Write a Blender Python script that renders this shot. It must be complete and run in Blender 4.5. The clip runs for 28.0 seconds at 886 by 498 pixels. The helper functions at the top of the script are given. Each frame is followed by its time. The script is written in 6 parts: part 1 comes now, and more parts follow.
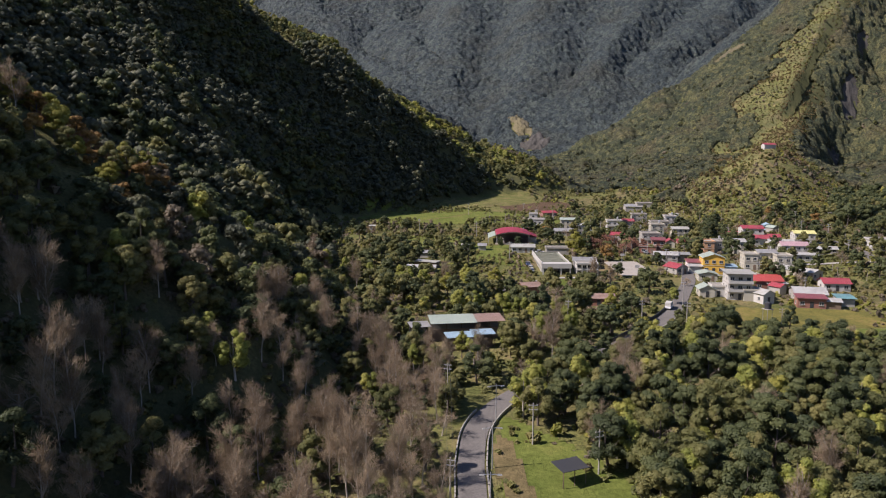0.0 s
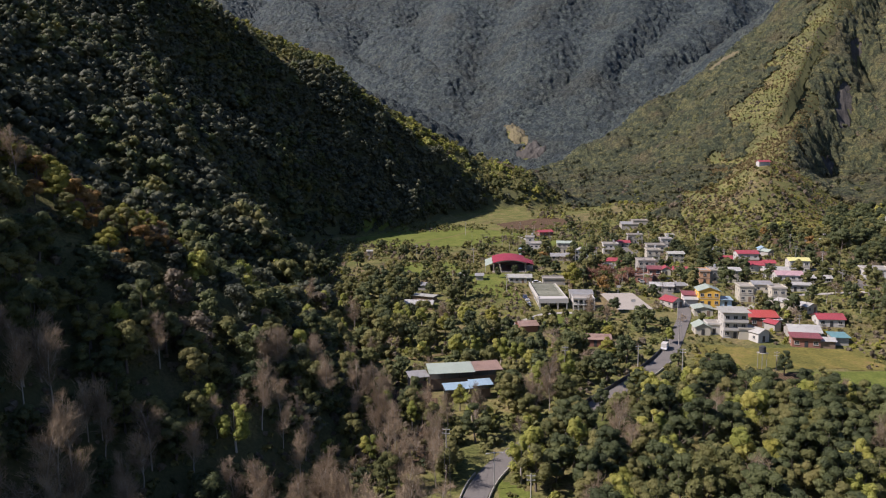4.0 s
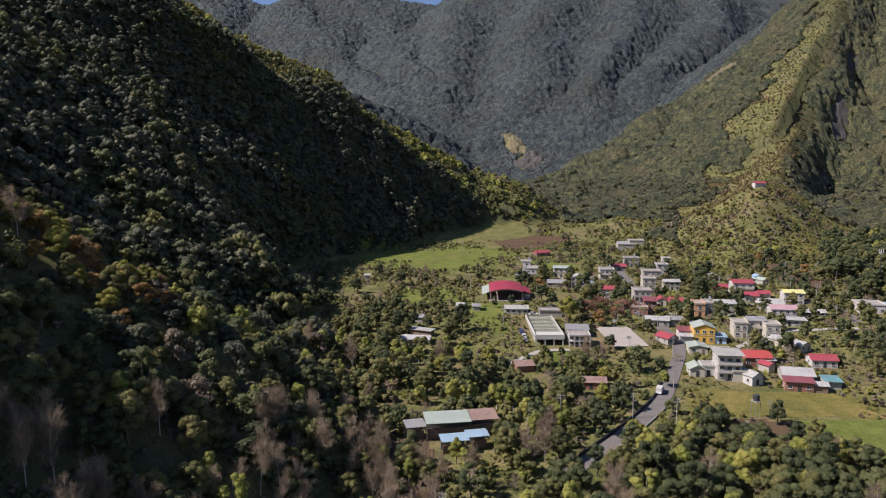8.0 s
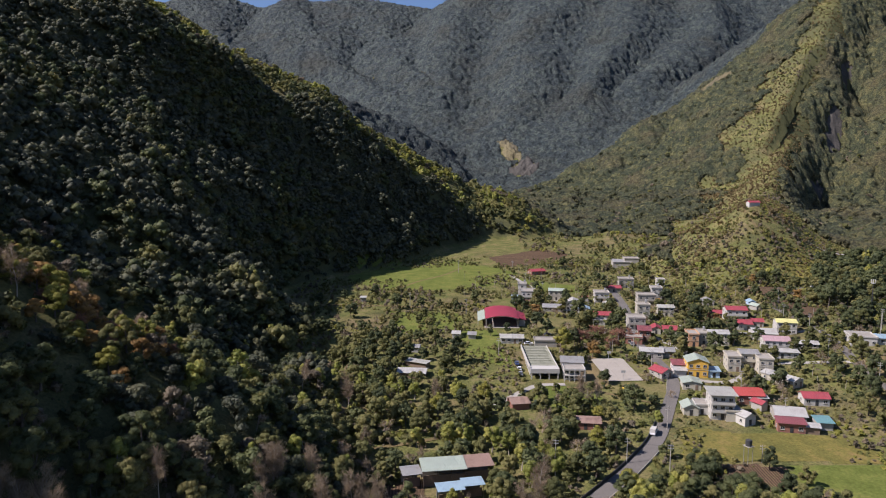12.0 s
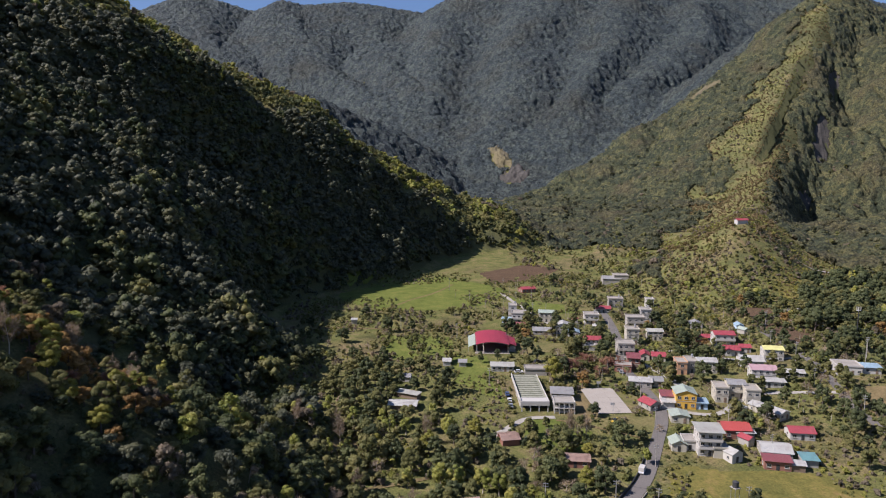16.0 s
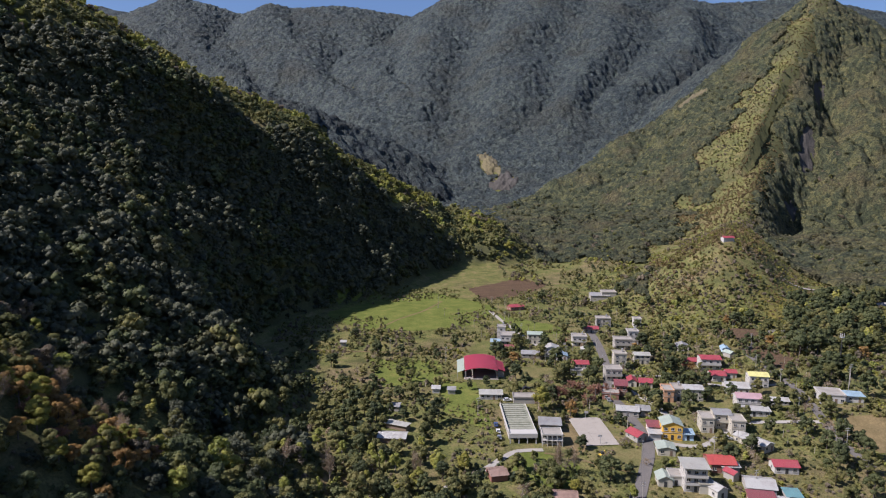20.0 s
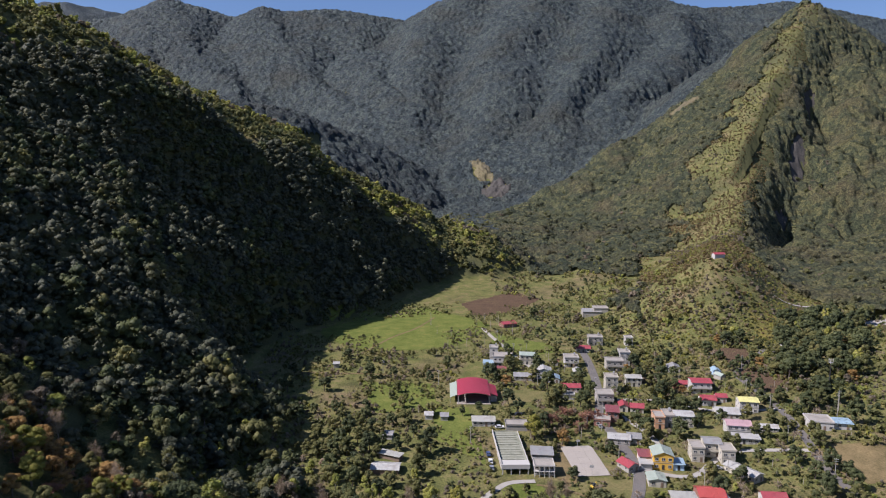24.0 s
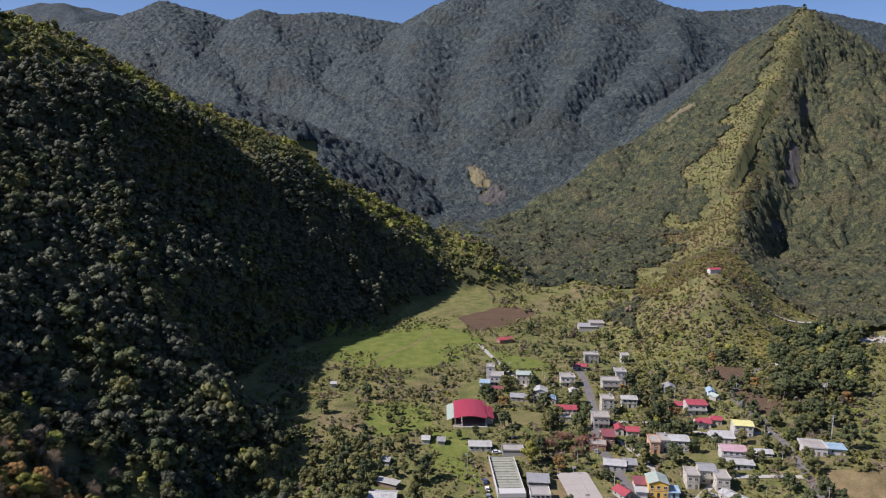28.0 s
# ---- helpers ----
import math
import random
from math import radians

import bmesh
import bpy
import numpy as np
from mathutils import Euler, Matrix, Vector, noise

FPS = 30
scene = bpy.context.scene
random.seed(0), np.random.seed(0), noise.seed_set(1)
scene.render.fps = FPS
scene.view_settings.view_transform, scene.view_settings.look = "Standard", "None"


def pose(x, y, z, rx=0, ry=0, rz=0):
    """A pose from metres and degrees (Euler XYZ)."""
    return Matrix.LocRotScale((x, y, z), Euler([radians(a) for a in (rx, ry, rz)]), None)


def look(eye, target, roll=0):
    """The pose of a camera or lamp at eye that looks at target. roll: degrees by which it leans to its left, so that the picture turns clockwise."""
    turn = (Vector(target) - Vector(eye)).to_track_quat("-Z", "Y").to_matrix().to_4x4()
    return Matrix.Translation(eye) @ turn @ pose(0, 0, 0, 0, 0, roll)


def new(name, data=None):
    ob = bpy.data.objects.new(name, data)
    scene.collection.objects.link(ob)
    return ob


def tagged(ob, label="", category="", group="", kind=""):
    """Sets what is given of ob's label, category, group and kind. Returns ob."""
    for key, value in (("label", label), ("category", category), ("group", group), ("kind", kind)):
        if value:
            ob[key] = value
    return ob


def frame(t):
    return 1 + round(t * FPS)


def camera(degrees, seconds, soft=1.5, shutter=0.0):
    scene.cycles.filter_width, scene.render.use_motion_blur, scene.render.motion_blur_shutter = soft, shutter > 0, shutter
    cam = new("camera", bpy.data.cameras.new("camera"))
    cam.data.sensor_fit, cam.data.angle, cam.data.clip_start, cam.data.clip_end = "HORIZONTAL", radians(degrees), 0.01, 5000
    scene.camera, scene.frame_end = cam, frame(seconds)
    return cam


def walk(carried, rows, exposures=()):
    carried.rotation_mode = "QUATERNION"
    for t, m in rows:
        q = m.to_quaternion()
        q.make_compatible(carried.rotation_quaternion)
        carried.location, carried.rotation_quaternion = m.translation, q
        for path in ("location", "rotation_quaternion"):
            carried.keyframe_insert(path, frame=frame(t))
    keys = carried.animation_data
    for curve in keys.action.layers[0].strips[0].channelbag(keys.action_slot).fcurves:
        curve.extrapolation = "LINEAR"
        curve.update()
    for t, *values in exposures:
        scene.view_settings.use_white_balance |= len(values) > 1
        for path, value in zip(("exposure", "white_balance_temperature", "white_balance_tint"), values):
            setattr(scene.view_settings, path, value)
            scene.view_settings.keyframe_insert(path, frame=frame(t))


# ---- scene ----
cam = camera(63.8, 28.0, 1.1)
METRES, EYE, TILT, LEAN, TURN = 100.0, 46.0, -7.2, 0.0, 0.0
ROWS = [
    (0.0, 0.0, 0.0, 0.0, 0.0, 0.0, -0.0),
    (0.5, -0.0037, -0.0017, 0.0122, -0.03, 0.02, -0.04),
    (1.0, -0.0071, -0.0042, 0.0309, -0.06, 0.03, -0.05),
    (1.5, -0.009, -0.0065, 0.05, -0.1, 0.08, 0.01),
    (2.0, -0.0086, -0.009, 0.0681, -0.14, 0.1, 0.1),
    (2.5, -0.0068, -0.0113, 0.0863, -0.17, 0.11, 0.24),
    (3.0, -0.0043, -0.0139, 0.1045, -0.18, 0.13, 0.36),
    (3.5, -0.0017, -0.0164, 0.1227, -0.18, 0.13, 0.47),
    (5.5, 0.0046, -0.0272, 0.1952, -0.26, 0.18, 0.56),
    (6.0, 0.0044, -0.0297, 0.2134, -0.28, 0.19, 0.5),
    (6.5, 0.0038, -0.0319, 0.2315, -0.33, 0.21, 0.44),
    (7.0, 0.0026, -0.0342, 0.2497, -0.38, 0.2, 0.35),
    (7.5, 0.0013, -0.0363, 0.2679, -0.41, 0.21, 0.26),
    (8.0, -0.0001, -0.0385, 0.2858, -0.46, 0.22, 0.19),
    (8.5, -0.0012, -0.0406, 0.3041, -0.5, 0.21, 0.13),
    (9.0, -0.0023, -0.0428, 0.3224, -0.56, 0.2, 0.08),
    (9.5, -0.0031, -0.0447, 0.3406, -0.61, 0.19, 0.05),
    (10.0, -0.0037, -0.0471, 0.3585, -0.65, 0.19, 0.03),
    (10.5, -0.0042, -0.0493, 0.3768, -0.7, 0.2, -0.01),
    (11.0, -0.0045, -0.0516, 0.3951, -0.74, 0.18, -0.01),
    (11.5, -0.0048, -0.0538, 0.4131, -0.78, 0.18, -0.02),
    (12.0, -0.0047, -0.0561, 0.4312, -0.85, 0.17, -0.04),
    (12.5, -0.0049, -0.0583, 0.4488, -0.93, 0.17, -0.04),
    (14.5, -0.0053, -0.0676, 0.5204, -1.29, 0.14, -0.06),
    (15.0, -0.0058, -0.0699, 0.5382, -1.38, 0.13, -0.07),
    (15.5, -0.0063, -0.072, 0.5561, -1.48, 0.12, -0.07),
    (16.0, -0.0068, -0.0742, 0.5738, -1.61, 0.13, -0.07),
    (16.5, -0.007, -0.0765, 0.5917, -1.72, 0.13, -0.08),
    (17.0, -0.0074, -0.0785, 0.6096, -1.84, 0.12, -0.09),
    (17.5, -0.0076, -0.0808, 0.6273, -1.96, 0.12, -0.1),
    (18.0, -0.0078, -0.0831, 0.6449, -2.06, 0.12, -0.1),
    (18.5, -0.008, -0.0855, 0.6631, -2.18, 0.11, -0.11),
    (19.0, -0.0083, -0.0876, 0.6811, -2.29, 0.11, -0.11),
    (19.5, -0.0084, -0.09, 0.6991, -2.4, 0.11, -0.1),
    (20.0, -0.0084, -0.0924, 0.7171, -2.5, 0.1, -0.1),
    (20.5, -0.0084, -0.0944, 0.7347, -2.58, 0.1, -0.11),
    (21.0, -0.0085, -0.0968, 0.7523, -2.67, 0.1, -0.11),
    (21.5, -0.0086, -0.0988, 0.7702, -2.75, 0.09, -0.1),
    (23.5, -0.0097, -0.1066, 0.8403, -3.05, 0.06, -0.1),
    (24.0, -0.01, -0.1085, 0.8575, -3.09, 0.05, -0.1),
    (24.5, -0.0099, -0.1106, 0.874, -3.12, 0.05, -0.1),
    (25.0, -0.0102, -0.1125, 0.8906, -3.16, 0.03, -0.12),
    (25.5, -0.0103, -0.1146, 0.9071, -3.2, 0.02, -0.11),
    (26.0, -0.0107, -0.1168, 0.9239, -3.23, 0.02, -0.11),
    (26.5, -0.011, -0.119, 0.9406, -3.27, 0.0, -0.11),
    (27.0, -0.011, -0.1212, 0.9573, -3.29, -0.01, -0.11),
    (27.5, -0.011, -0.1235, 0.9742, -3.32, -0.01, -0.12),
    (28.0, -0.011, -0.1257, 0.99, -3.34, -0.01, -0.11),
]
walk(cam, [(t, pose(0, 0, EYE, TILT, LEAN, TURN) @ pose(METRES * x, METRES * y, METRES * z, 90 + pitch, roll, yaw)) for t, x, y, z, yaw, pitch, roll in ROWS], exposures=[(0.0, 0.58, 5600, 25), (28.0, 0.58, 5300, 25)])

# ---- light ----
SUN_AZ = math.atan2(-0.97, -0.20)
SUN_EL = radians(44.5)
world = bpy.data.worlds.new("sky")
scene.world = world
world.use_nodes = True
wn = world.node_tree
wn.nodes.clear()
sky = wn.nodes.new("ShaderNodeTexSky")
sky.sky_type, sky.sun_disc = "NISHITA", False
sky.sun_elevation, sky.sun_rotation = SUN_EL, SUN_AZ
sky.air_density, sky.dust_density, sky.ozone_density, sky.altitude = 1.1, 0.7, 3.0, 300
bg = wn.nodes.new("ShaderNodeBackground")
bg.inputs["Strength"].default_value = 0.056
out = wn.nodes.new("ShaderNodeOutputWorld")
wn.links.new(sky.outputs[0], bg.inputs[0])
wn.links.new(bg.outputs[0], out.inputs[0])
sun_data = bpy.data.lights.new("sun", "SUN")
sun_data.energy, sun_data.angle, sun_data.color = 5.0, radians(0.6), (1.0, 0.885, 0.70)
sun = new("sun", sun_data)
SUN_DIR = Vector((math.sin(SUN_AZ) * math.cos(SUN_EL), math.cos(SUN_AZ) * math.cos(SUN_EL), math.sin(SUN_EL)))
sun.matrix_world = look(SUN_DIR * 900, (0, 0, 0))


# ---- materials ----
def graph(name, rough=0.8, metal=0.0, spec=0.3):
    m = bpy.data.materials.new(name)
    m.use_nodes = True
    b = m.node_tree.nodes["Principled BSDF"]
    b.inputs["Roughness"].default_value = rough
    b.inputs["Metallic"].default_value = metal
    b.inputs["Specular IOR Level"].default_value = spec
    return m, m.node_tree.nodes, m.node_tree.links, b


def coords(n, k, scale=1.0, kind="Position"):
    if kind == "Position":
        g = n.new("ShaderNodeNewGeometry")
        src = g.outputs["Position"]
    else:
        g = n.new("ShaderNodeTexCoord")
        src = g.outputs[kind]
    mp = n.new("ShaderNodeMapping")
    mp.inputs["Scale"].default_value = (scale, scale, scale) if not hasattr(scale, "__len__") else scale
    k.new(src, mp.inputs["Vector"])
    return mp.outputs[0]


def noise_tex(n, k, vec, scale, detail=4.0, rough=0.55):
    t = n.new("ShaderNodeTexNoise")
    t.inputs["Scale"].default_value, t.inputs["Detail"].default_value, t.inputs["Roughness"].default_value = scale, detail, rough
    k.new(vec, t.inputs["Vector"])
    return t.outputs["Fac"]


def ramp(n, k, fac, stops):
    r = n.new("ShaderNodeValToRGB")
    e = r.color_ramp.elements
    while len(e) < len(stops):
        e.new(0.5)
    for el, (p, c) in zip(e, stops):
        el.position, el.color = p, (*c, 1)
    k.new(fac, r.inputs[0])
    return r.outputs[0]


def mix(n, k, fac, a, b, mode="MIX"):
    m = n.new("ShaderNodeMix")
    m.data_type, m.blend_type = "RGBA", mode
    for v, s in ((fac, 0), (a, 6), (b, 7)):
        if hasattr(v, "is_linked"):
            k.new(v, m.inputs[s])
        else:
            m.inputs[s].default_value = (*v, 1) if hasattr(v, "__len__") else v
    return m.outputs[2]


def bump(n, k, b, height, strength=0.4, dist=0.05):
    u = n.new("ShaderNodeBump")
    u.inputs["Strength"].default_value, u.inputs["Distance"].default_value = strength, dist
    k.new(height, u.inputs["Height"])
    k.new(u.outputs[0], b.inputs["Normal"])


def foliage(name, low, mid, high, cell=0.11, spread=1.0, trans=0.38, rough_cover=0.0, patch_col=None, patch_scale=0.008):
    """Leaves: colour from tree to tree by cells, from leaf to leaf by piece."""
    m, n, k, b = graph(name, 0.62, 0, 0.25)
    g = n.new("ShaderNodeNewGeometry")
    oi = n.new("ShaderNodeObjectInfo")
    v = n.new("ShaderNodeTexVoronoi")
    v.inputs["Scale"].default_value = cell
    k.new(g.outputs["Position"], v.inputs["Vector"])
    sep = n.new("ShaderNodeSeparateColor")
    k.new(v.outputs["Color"], sep.inputs[0])
    big = noise_tex(n, k, g.outputs["Position"], cell * 0.16, 3)
    a = n.new("ShaderNodeMath"); a.operation = "ADD"
    k.new(sep.outputs[0], a.inputs[0]); k.new(oi.outputs["Random"], a.inputs[1])
    fr = n.new("ShaderNodeMath"); fr.operation = "FRACT"; k.new(a.outputs[0], fr.inputs[0])
    mx = n.new("ShaderNodeMath"); mx.operation = "MULTIPLY_ADD"
    k.new(big, mx.inputs[0]); mx.inputs[1].default_value = 0.7; k.new(fr.outputs[0], mx.inputs[2])
    sc = n.new("ShaderNodeMath"); sc.operation = "MULTIPLY_ADD"
    k.new(mx.outputs[0], sc.inputs[0]); sc.inputs[1].default_value = 0.72 * spread; sc.inputs[2].default_value = 0.5 - 0.61 * spread
    isl = n.new("ShaderNodeMath"); isl.operation = "MULTIPLY_ADD"
    k.new(g.outputs["Random Per Island"], isl.inputs[0]); isl.inputs[1].default_value = 0.34
    sub = n.new("ShaderNodeMath"); sub.operation = "SUBTRACT"; k.new(sc.outputs[0], sub.inputs[0]); sub.inputs[1].default_value = 0.12
    k.new(sub.outputs[0], isl.inputs[2])
    c = ramp(n, k, isl.outputs[0], [(0.0, low), (0.5, mid), (1.0, high)])
    if patch_col:
        pn = noise_tex(n, k, g.outputs["Position"], patch_scale, 6, 0.65)
        c = mix(n, k, ramp(n, k, pn, [(0.50, (0, 0, 0)), (0.68, (0.75, 0.75, 0.75))]), c, patch_col)
    if rough_cover:
        # Shade of gaps between leaf clumps is put into the colour, with matching bumps.
        fine = noise_tex(n, k, g.outputs["Position"], rough_cover, 5, 0.7)
        c = mix(n, k, 1.0, c, ramp(n, k, fine, [(0.38, (0.42, 0.43, 0.45)), (0.5, (0.95, 0.95, 0.95)), (0.62, (1.6, 1.58, 1.5))]), "MULTIPLY")
        bump(n, k, b, fine, 1.0, 2.2 / rough_cover)
    k.new(c, b.inputs["Base Color"])
    if trans:
        tr = n.new("ShaderNodeBsdfTranslucent")
        k.new(c, tr.inputs[0])
        ms = n.new("ShaderNodeMixShader")
        ms.inputs[0].default_value = trans
        k.new(b.outputs[0], ms.inputs[1]); k.new(tr.outputs[0], ms.inputs[2])
        k.new(ms.outputs[0], n["Material Output"].inputs["Surface"])
    return m


def plain(name, col, rough=0.7, metal=0.0, var=0.12, scale=1.5, grain=12.0, bmp=0.15, kind="Object", spec=0.3, stain=(0.12, 0.11, 0.10), dirt=0.25):
    """A surface with stains and grain at two scales."""
    m, n, k, b = graph(name, rough, metal, spec)
    vec = coords(n, k, 1.0, kind)
    big = noise_tex(n, k, vec, scale * 0.25, 5, 0.6)
    fine = noise_tex(n, k, vec, grain, 4)
    oi = n.new("ShaderNodeObjectInfo")
    lo, hi = [c * (1 - var) for c in col], [min(1, c * (1 + var)) for c in col]
    c = ramp(n, k, fine, [(0.3, lo), (0.7, hi)])
    st = ramp(n, k, big, [(0.48, (0, 0, 0)), (0.75, (dirt, dirt, dirt))])
    c = mix(n, k, st, c, stain)
    tint = n.new("ShaderNodeMath"); tint.operation = "MULTIPLY"; k.new(oi.outputs["Random"], tint.inputs[0]); tint.inputs[1].default_value = 0.18
    c = mix(n, k, tint.outputs[0], c, [v * 0.75 for v in col])
    k.new(c, b.inputs["Base Color"])
    rr = n.new("ShaderNodeMath"); rr.operation = "MULTIPLY_ADD"
    k.new(big, rr.inputs[0]); rr.inputs[1].default_value = 0.25; rr.inputs[2].default_value = rough - 0.12
    k.new(rr.outputs[0], b.inputs["Roughness"])
    bump(n, k, b, fine, bmp, 0.02)
    return m


def sheet_metal(name, col, rough=0.42, metal=0.0, pitch=3.2, rust=0.25):
    """Corrugated painted sheet: ribs run along the slope (object y)."""
    m, n, k, b = graph(name, rough, metal, 0.5)
    vec = coords(n, k, 1.0, "Object")
    w = n.new("ShaderNodeTexWave")
    w.bands_direction = "X"
    w.inputs["Scale"].default_value = pitch
    k.new(vec, w.inputs["Vector"])
    big = noise_tex(n, k, vec, 0.35, 6, 0.65)
    fine = noise_tex(n, k, vec, 6.0, 5)
    c = ramp(n, k, fine, [(0.3, [v * 0.86 for v in col]), (0.7, [min(1, v * 1.08) for v in col])])
    rs = ramp(n, k, big, [(0.5, (0, 0, 0)), (0.72, (rust, rust, rust))])
    c = mix(n, k, rs, c, (0.16, 0.10, 0.07))
    k.new(c, b.inputs["Base Color"])
    bump(n, k, b, w.outputs["Fac"], 0.6, 0.05)
    return m


LEAF_DARK = foliage("leaf_dark_green", (0.052, 0.066, 0.032), (0.100, 0.118, 0.048), (0.165, 0.178, 0.066), trans=0.40)
LEAF_MID = foliage("leaf_olive_green", (0.088, 0.098, 0.037), (0.165, 0.168, 0.056), (0.265, 0.240, 0.085), trans=0.42)
LEAF_BRIGHT = foliage("leaf_bright_green", (0.165, 0.189, 0.044), (0.288, 0.305, 0.062), (0.442, 0.404, 0.1))
LEAF_YELLOW = foliage("leaf_yellow_green", (0.165, 0.175, 0.035), (0.245, 0.240, 0.045), (0.33, 0.305, 0.06))
LEAF_RUST = foliage("leaf_rust_brown", (0.20, 0.11, 0.075), (0.33, 0.175, 0.115), (0.47, 0.27, 0.17))
LEAF_AMBER = foliage("leaf_amber", (0.17, 0.105, 0.038), (0.30, 0.185, 0.06), (0.45, 0.29, 0.09))
TWIG = foliage("bare_twig_brown", (0.165, 0.126, 0.080), (0.265, 0.200, 0.126), (0.39, 0.30, 0.19), trans=0.25)
LEAF_DRY = foliage("leaf_dry_twig", (0.115, 0.098, 0.066), (0.18, 0.150, 0.100), (0.25, 0.20, 0.13))
# Distance haze is put into this base colour as a blue-grey tint.
LEAF_FAR_HAZED = foliage("leaf_far_haze_tint", (0.039, 0.052, 0.055), (0.064, 0.082, 0.080), (0.102, 0.122, 0.104), cell=0.085, spread=1.25, trans=0.12, rough_cover=0.21, patch_col=(0.070, 0.073, 0.055))
LEAF_SLOPE = foliage("leaf_slope_forest", (0.055, 0.066, 0.034), (0.098, 0.104, 0.048), (0.160, 0.150, 0.070), cell=0.11, spread=0.9)
LEAF_HILL = foliage("leaf_hill_forest", (0.046, 0.058, 0.032), (0.086, 0.097, 0.048), (0.160, 0.155, 0.064), cell=0.13, spread=1.3, trans=0.2, rough_cover=0.38, patch_col=(0.145, 0.120, 0.060), patch_scale=0.014)
# Dark leaf greyed towards blue: haze and shade of the slope in colour.
LEAF_SHADE_TINT = foliage("leaf_shade_tint_hill", (0.056, 0.063, 0.041), (0.100, 0.108, 0.064), (0.165, 0.165, 0.088), trans=0.35)
GRASS_TUFT = foliage("grass_tuft", (0.115, 0.128, 0.035), (0.188, 0.186, 0.054), (0.26, 0.225, 0.080), cell=0.06)
GRASS_GOLD = foliage("grass_golden_dry", (0.118, 0.094, 0.044), (0.180, 0.138, 0.060), (0.245, 0.182, 0.080), cell=0.05)
BARK = plain("bark_grey_brown", (0.13, 0.105, 0.085), 0.9, var=0.35, grain=9, bmp=0.5)
BARK_PALE = plain("bark_pale", (0.38, 0.335, 0.27), 0.9, var=0.25, grain=9, bmp=0.4)


def ground_material():
    m, n, k, b = graph("valley_ground", 0.95, 0, 0.1)
    vec = coords(n, k)
    big = noise_tex(n, k, vec, 0.018, 5, 0.6)
    med = noise_tex(n, k, vec, 0.11, 6, 0.65)
    fine = noise_tex(n, k, vec, 1.3, 6, 0.7)
    grass = ramp(n, k, med, [(0.30, (0.075, 0.088, 0.026)), (0.5, (0.140, 0.140, 0.044)), (0.70, (0.215, 0.170, 0.078))])
    earth = ramp(n, k, med, [(0.35, (0.10, 0.070, 0.042)), (0.65, (0.20, 0.145, 0.088))])
    f = ramp(n, k, big, [(0.50, (0, 0, 0)), (0.68, (0.7, 0.7, 0.7))])
    c = mix(n, k, f, grass, earth)
    g = ramp(n, k, fine, [(0.32, (0.35, 0.37, 0.33)), (0.5, (1.0, 1.0, 1.0)), (0.68, (1.45, 1.42, 1.3))])
    c = mix(n, k, 1.0, c, g, "MULTIPLY")
    gm = n.new("ShaderNodeNewGeometry")
    sx = n.new("ShaderNodeSeparateXYZ")
    k.new(gm.outputs["Normal"], sx.inputs[0])
    ad = n.new("ShaderNodeMath"); ad.operation = "MULTIPLY_ADD"
    k.new(med, ad.inputs[0]); ad.inputs[1].default_value = 0.25; k.new(sx.outputs[2], ad.inputs[2])
    stp = ramp(n, k, ad.outputs[0], [(0.40, (1, 1, 1)), (0.50, (0, 0, 0))])
    und = ramp(n, k, ad.outputs[0], [(0.86, (1, 1, 1)), (1.0, (0, 0, 0))])
    c = mix(n, k, und, c, ramp(n, k, fine, [(0.3, (0.055, 0.062, 0.026)), (0.7, (0.115, 0.110, 0.048))]))
    rk = ramp(n, k, fine, [(0.3, (0.10, 0.092, 0.08)), (0.7, (0.26, 0.235, 0.20))])
    c = mix(n, k, stp, c, rk)
    k.new(c, b.inputs["Base Color"])
    bump(n, k, b, fine, 0.9, 0.5)
    return m


def field_material(name, a, bcol, dry, rows=0.0):
    m, n, k, b = graph(name, 0.95, 0, 0.1)
    vec = coords(n, k)
    med = noise_tex(n, k, vec, 0.12, 6, 0.65)
    fine = noise_tex(n, k, vec, 1.1, 6, 0.72)
    c = ramp(n, k, med, [(0.3, a), (0.55, bcol), (0.75, dry)])
    g = ramp(n, k, fine, [(0.25, (0.5, 0.5, 0.5)), (0.75, (1.25, 1.25, 1.25))])
    c = mix(n, k, 1.0, c, g, "MULTIPLY")
    h = fine
    if rows:
        w = n.new("ShaderNodeTexWave")
        w.inputs["Scale"].default_value, w.inputs["Distortion"].default_value, w.inputs["Detail"].default_value = rows, 1.5, 2
        k.new(vec, w.inputs["Vector"])
        c = mix(n, k, w.outputs["Fac"], c, [v * 0.55 for v in a])
    k.new(c, b.inputs["Base Color"])
    bump(n, k, b, h, 0.9, 0.35)
    return m


GROUND = ground_material()
FIELD_GREEN = field_material("field_green", (0.095, 0.120, 0.022), (0.150, 0.172, 0.036), (0.22, 0.205, 0.055))
FIELD_OLIVE = field_material("field_olive", (0.10, 0.105, 0.028), (0.19, 0.165, 0.042), (0.27, 0.19, 0.07))
FIELD_DRY = field_material("field_dry", (0.13, 0.105, 0.045), (0.21, 0.16, 0.075), (0.27, 0.20, 0.09))
FIELD_BROWN = field_material("field_brown_earth", (0.11, 0.075, 0.045), (0.17, 0.11, 0.065), (0.16, 0.15, 0.05), 0.35)
LAWN = field_material("lawn_short_grass", (0.12, 0.125, 0.040), (0.19, 0.165, 0.065), (0.26, 0.20, 0.09))
ASPHALT = plain("asphalt_worn", (0.145, 0.132, 0.115), 0.9, var=0.2, scale=0.6, grain=3.0, kind="Object", dirt=0.4, stain=(0.07, 0.065, 0.06))
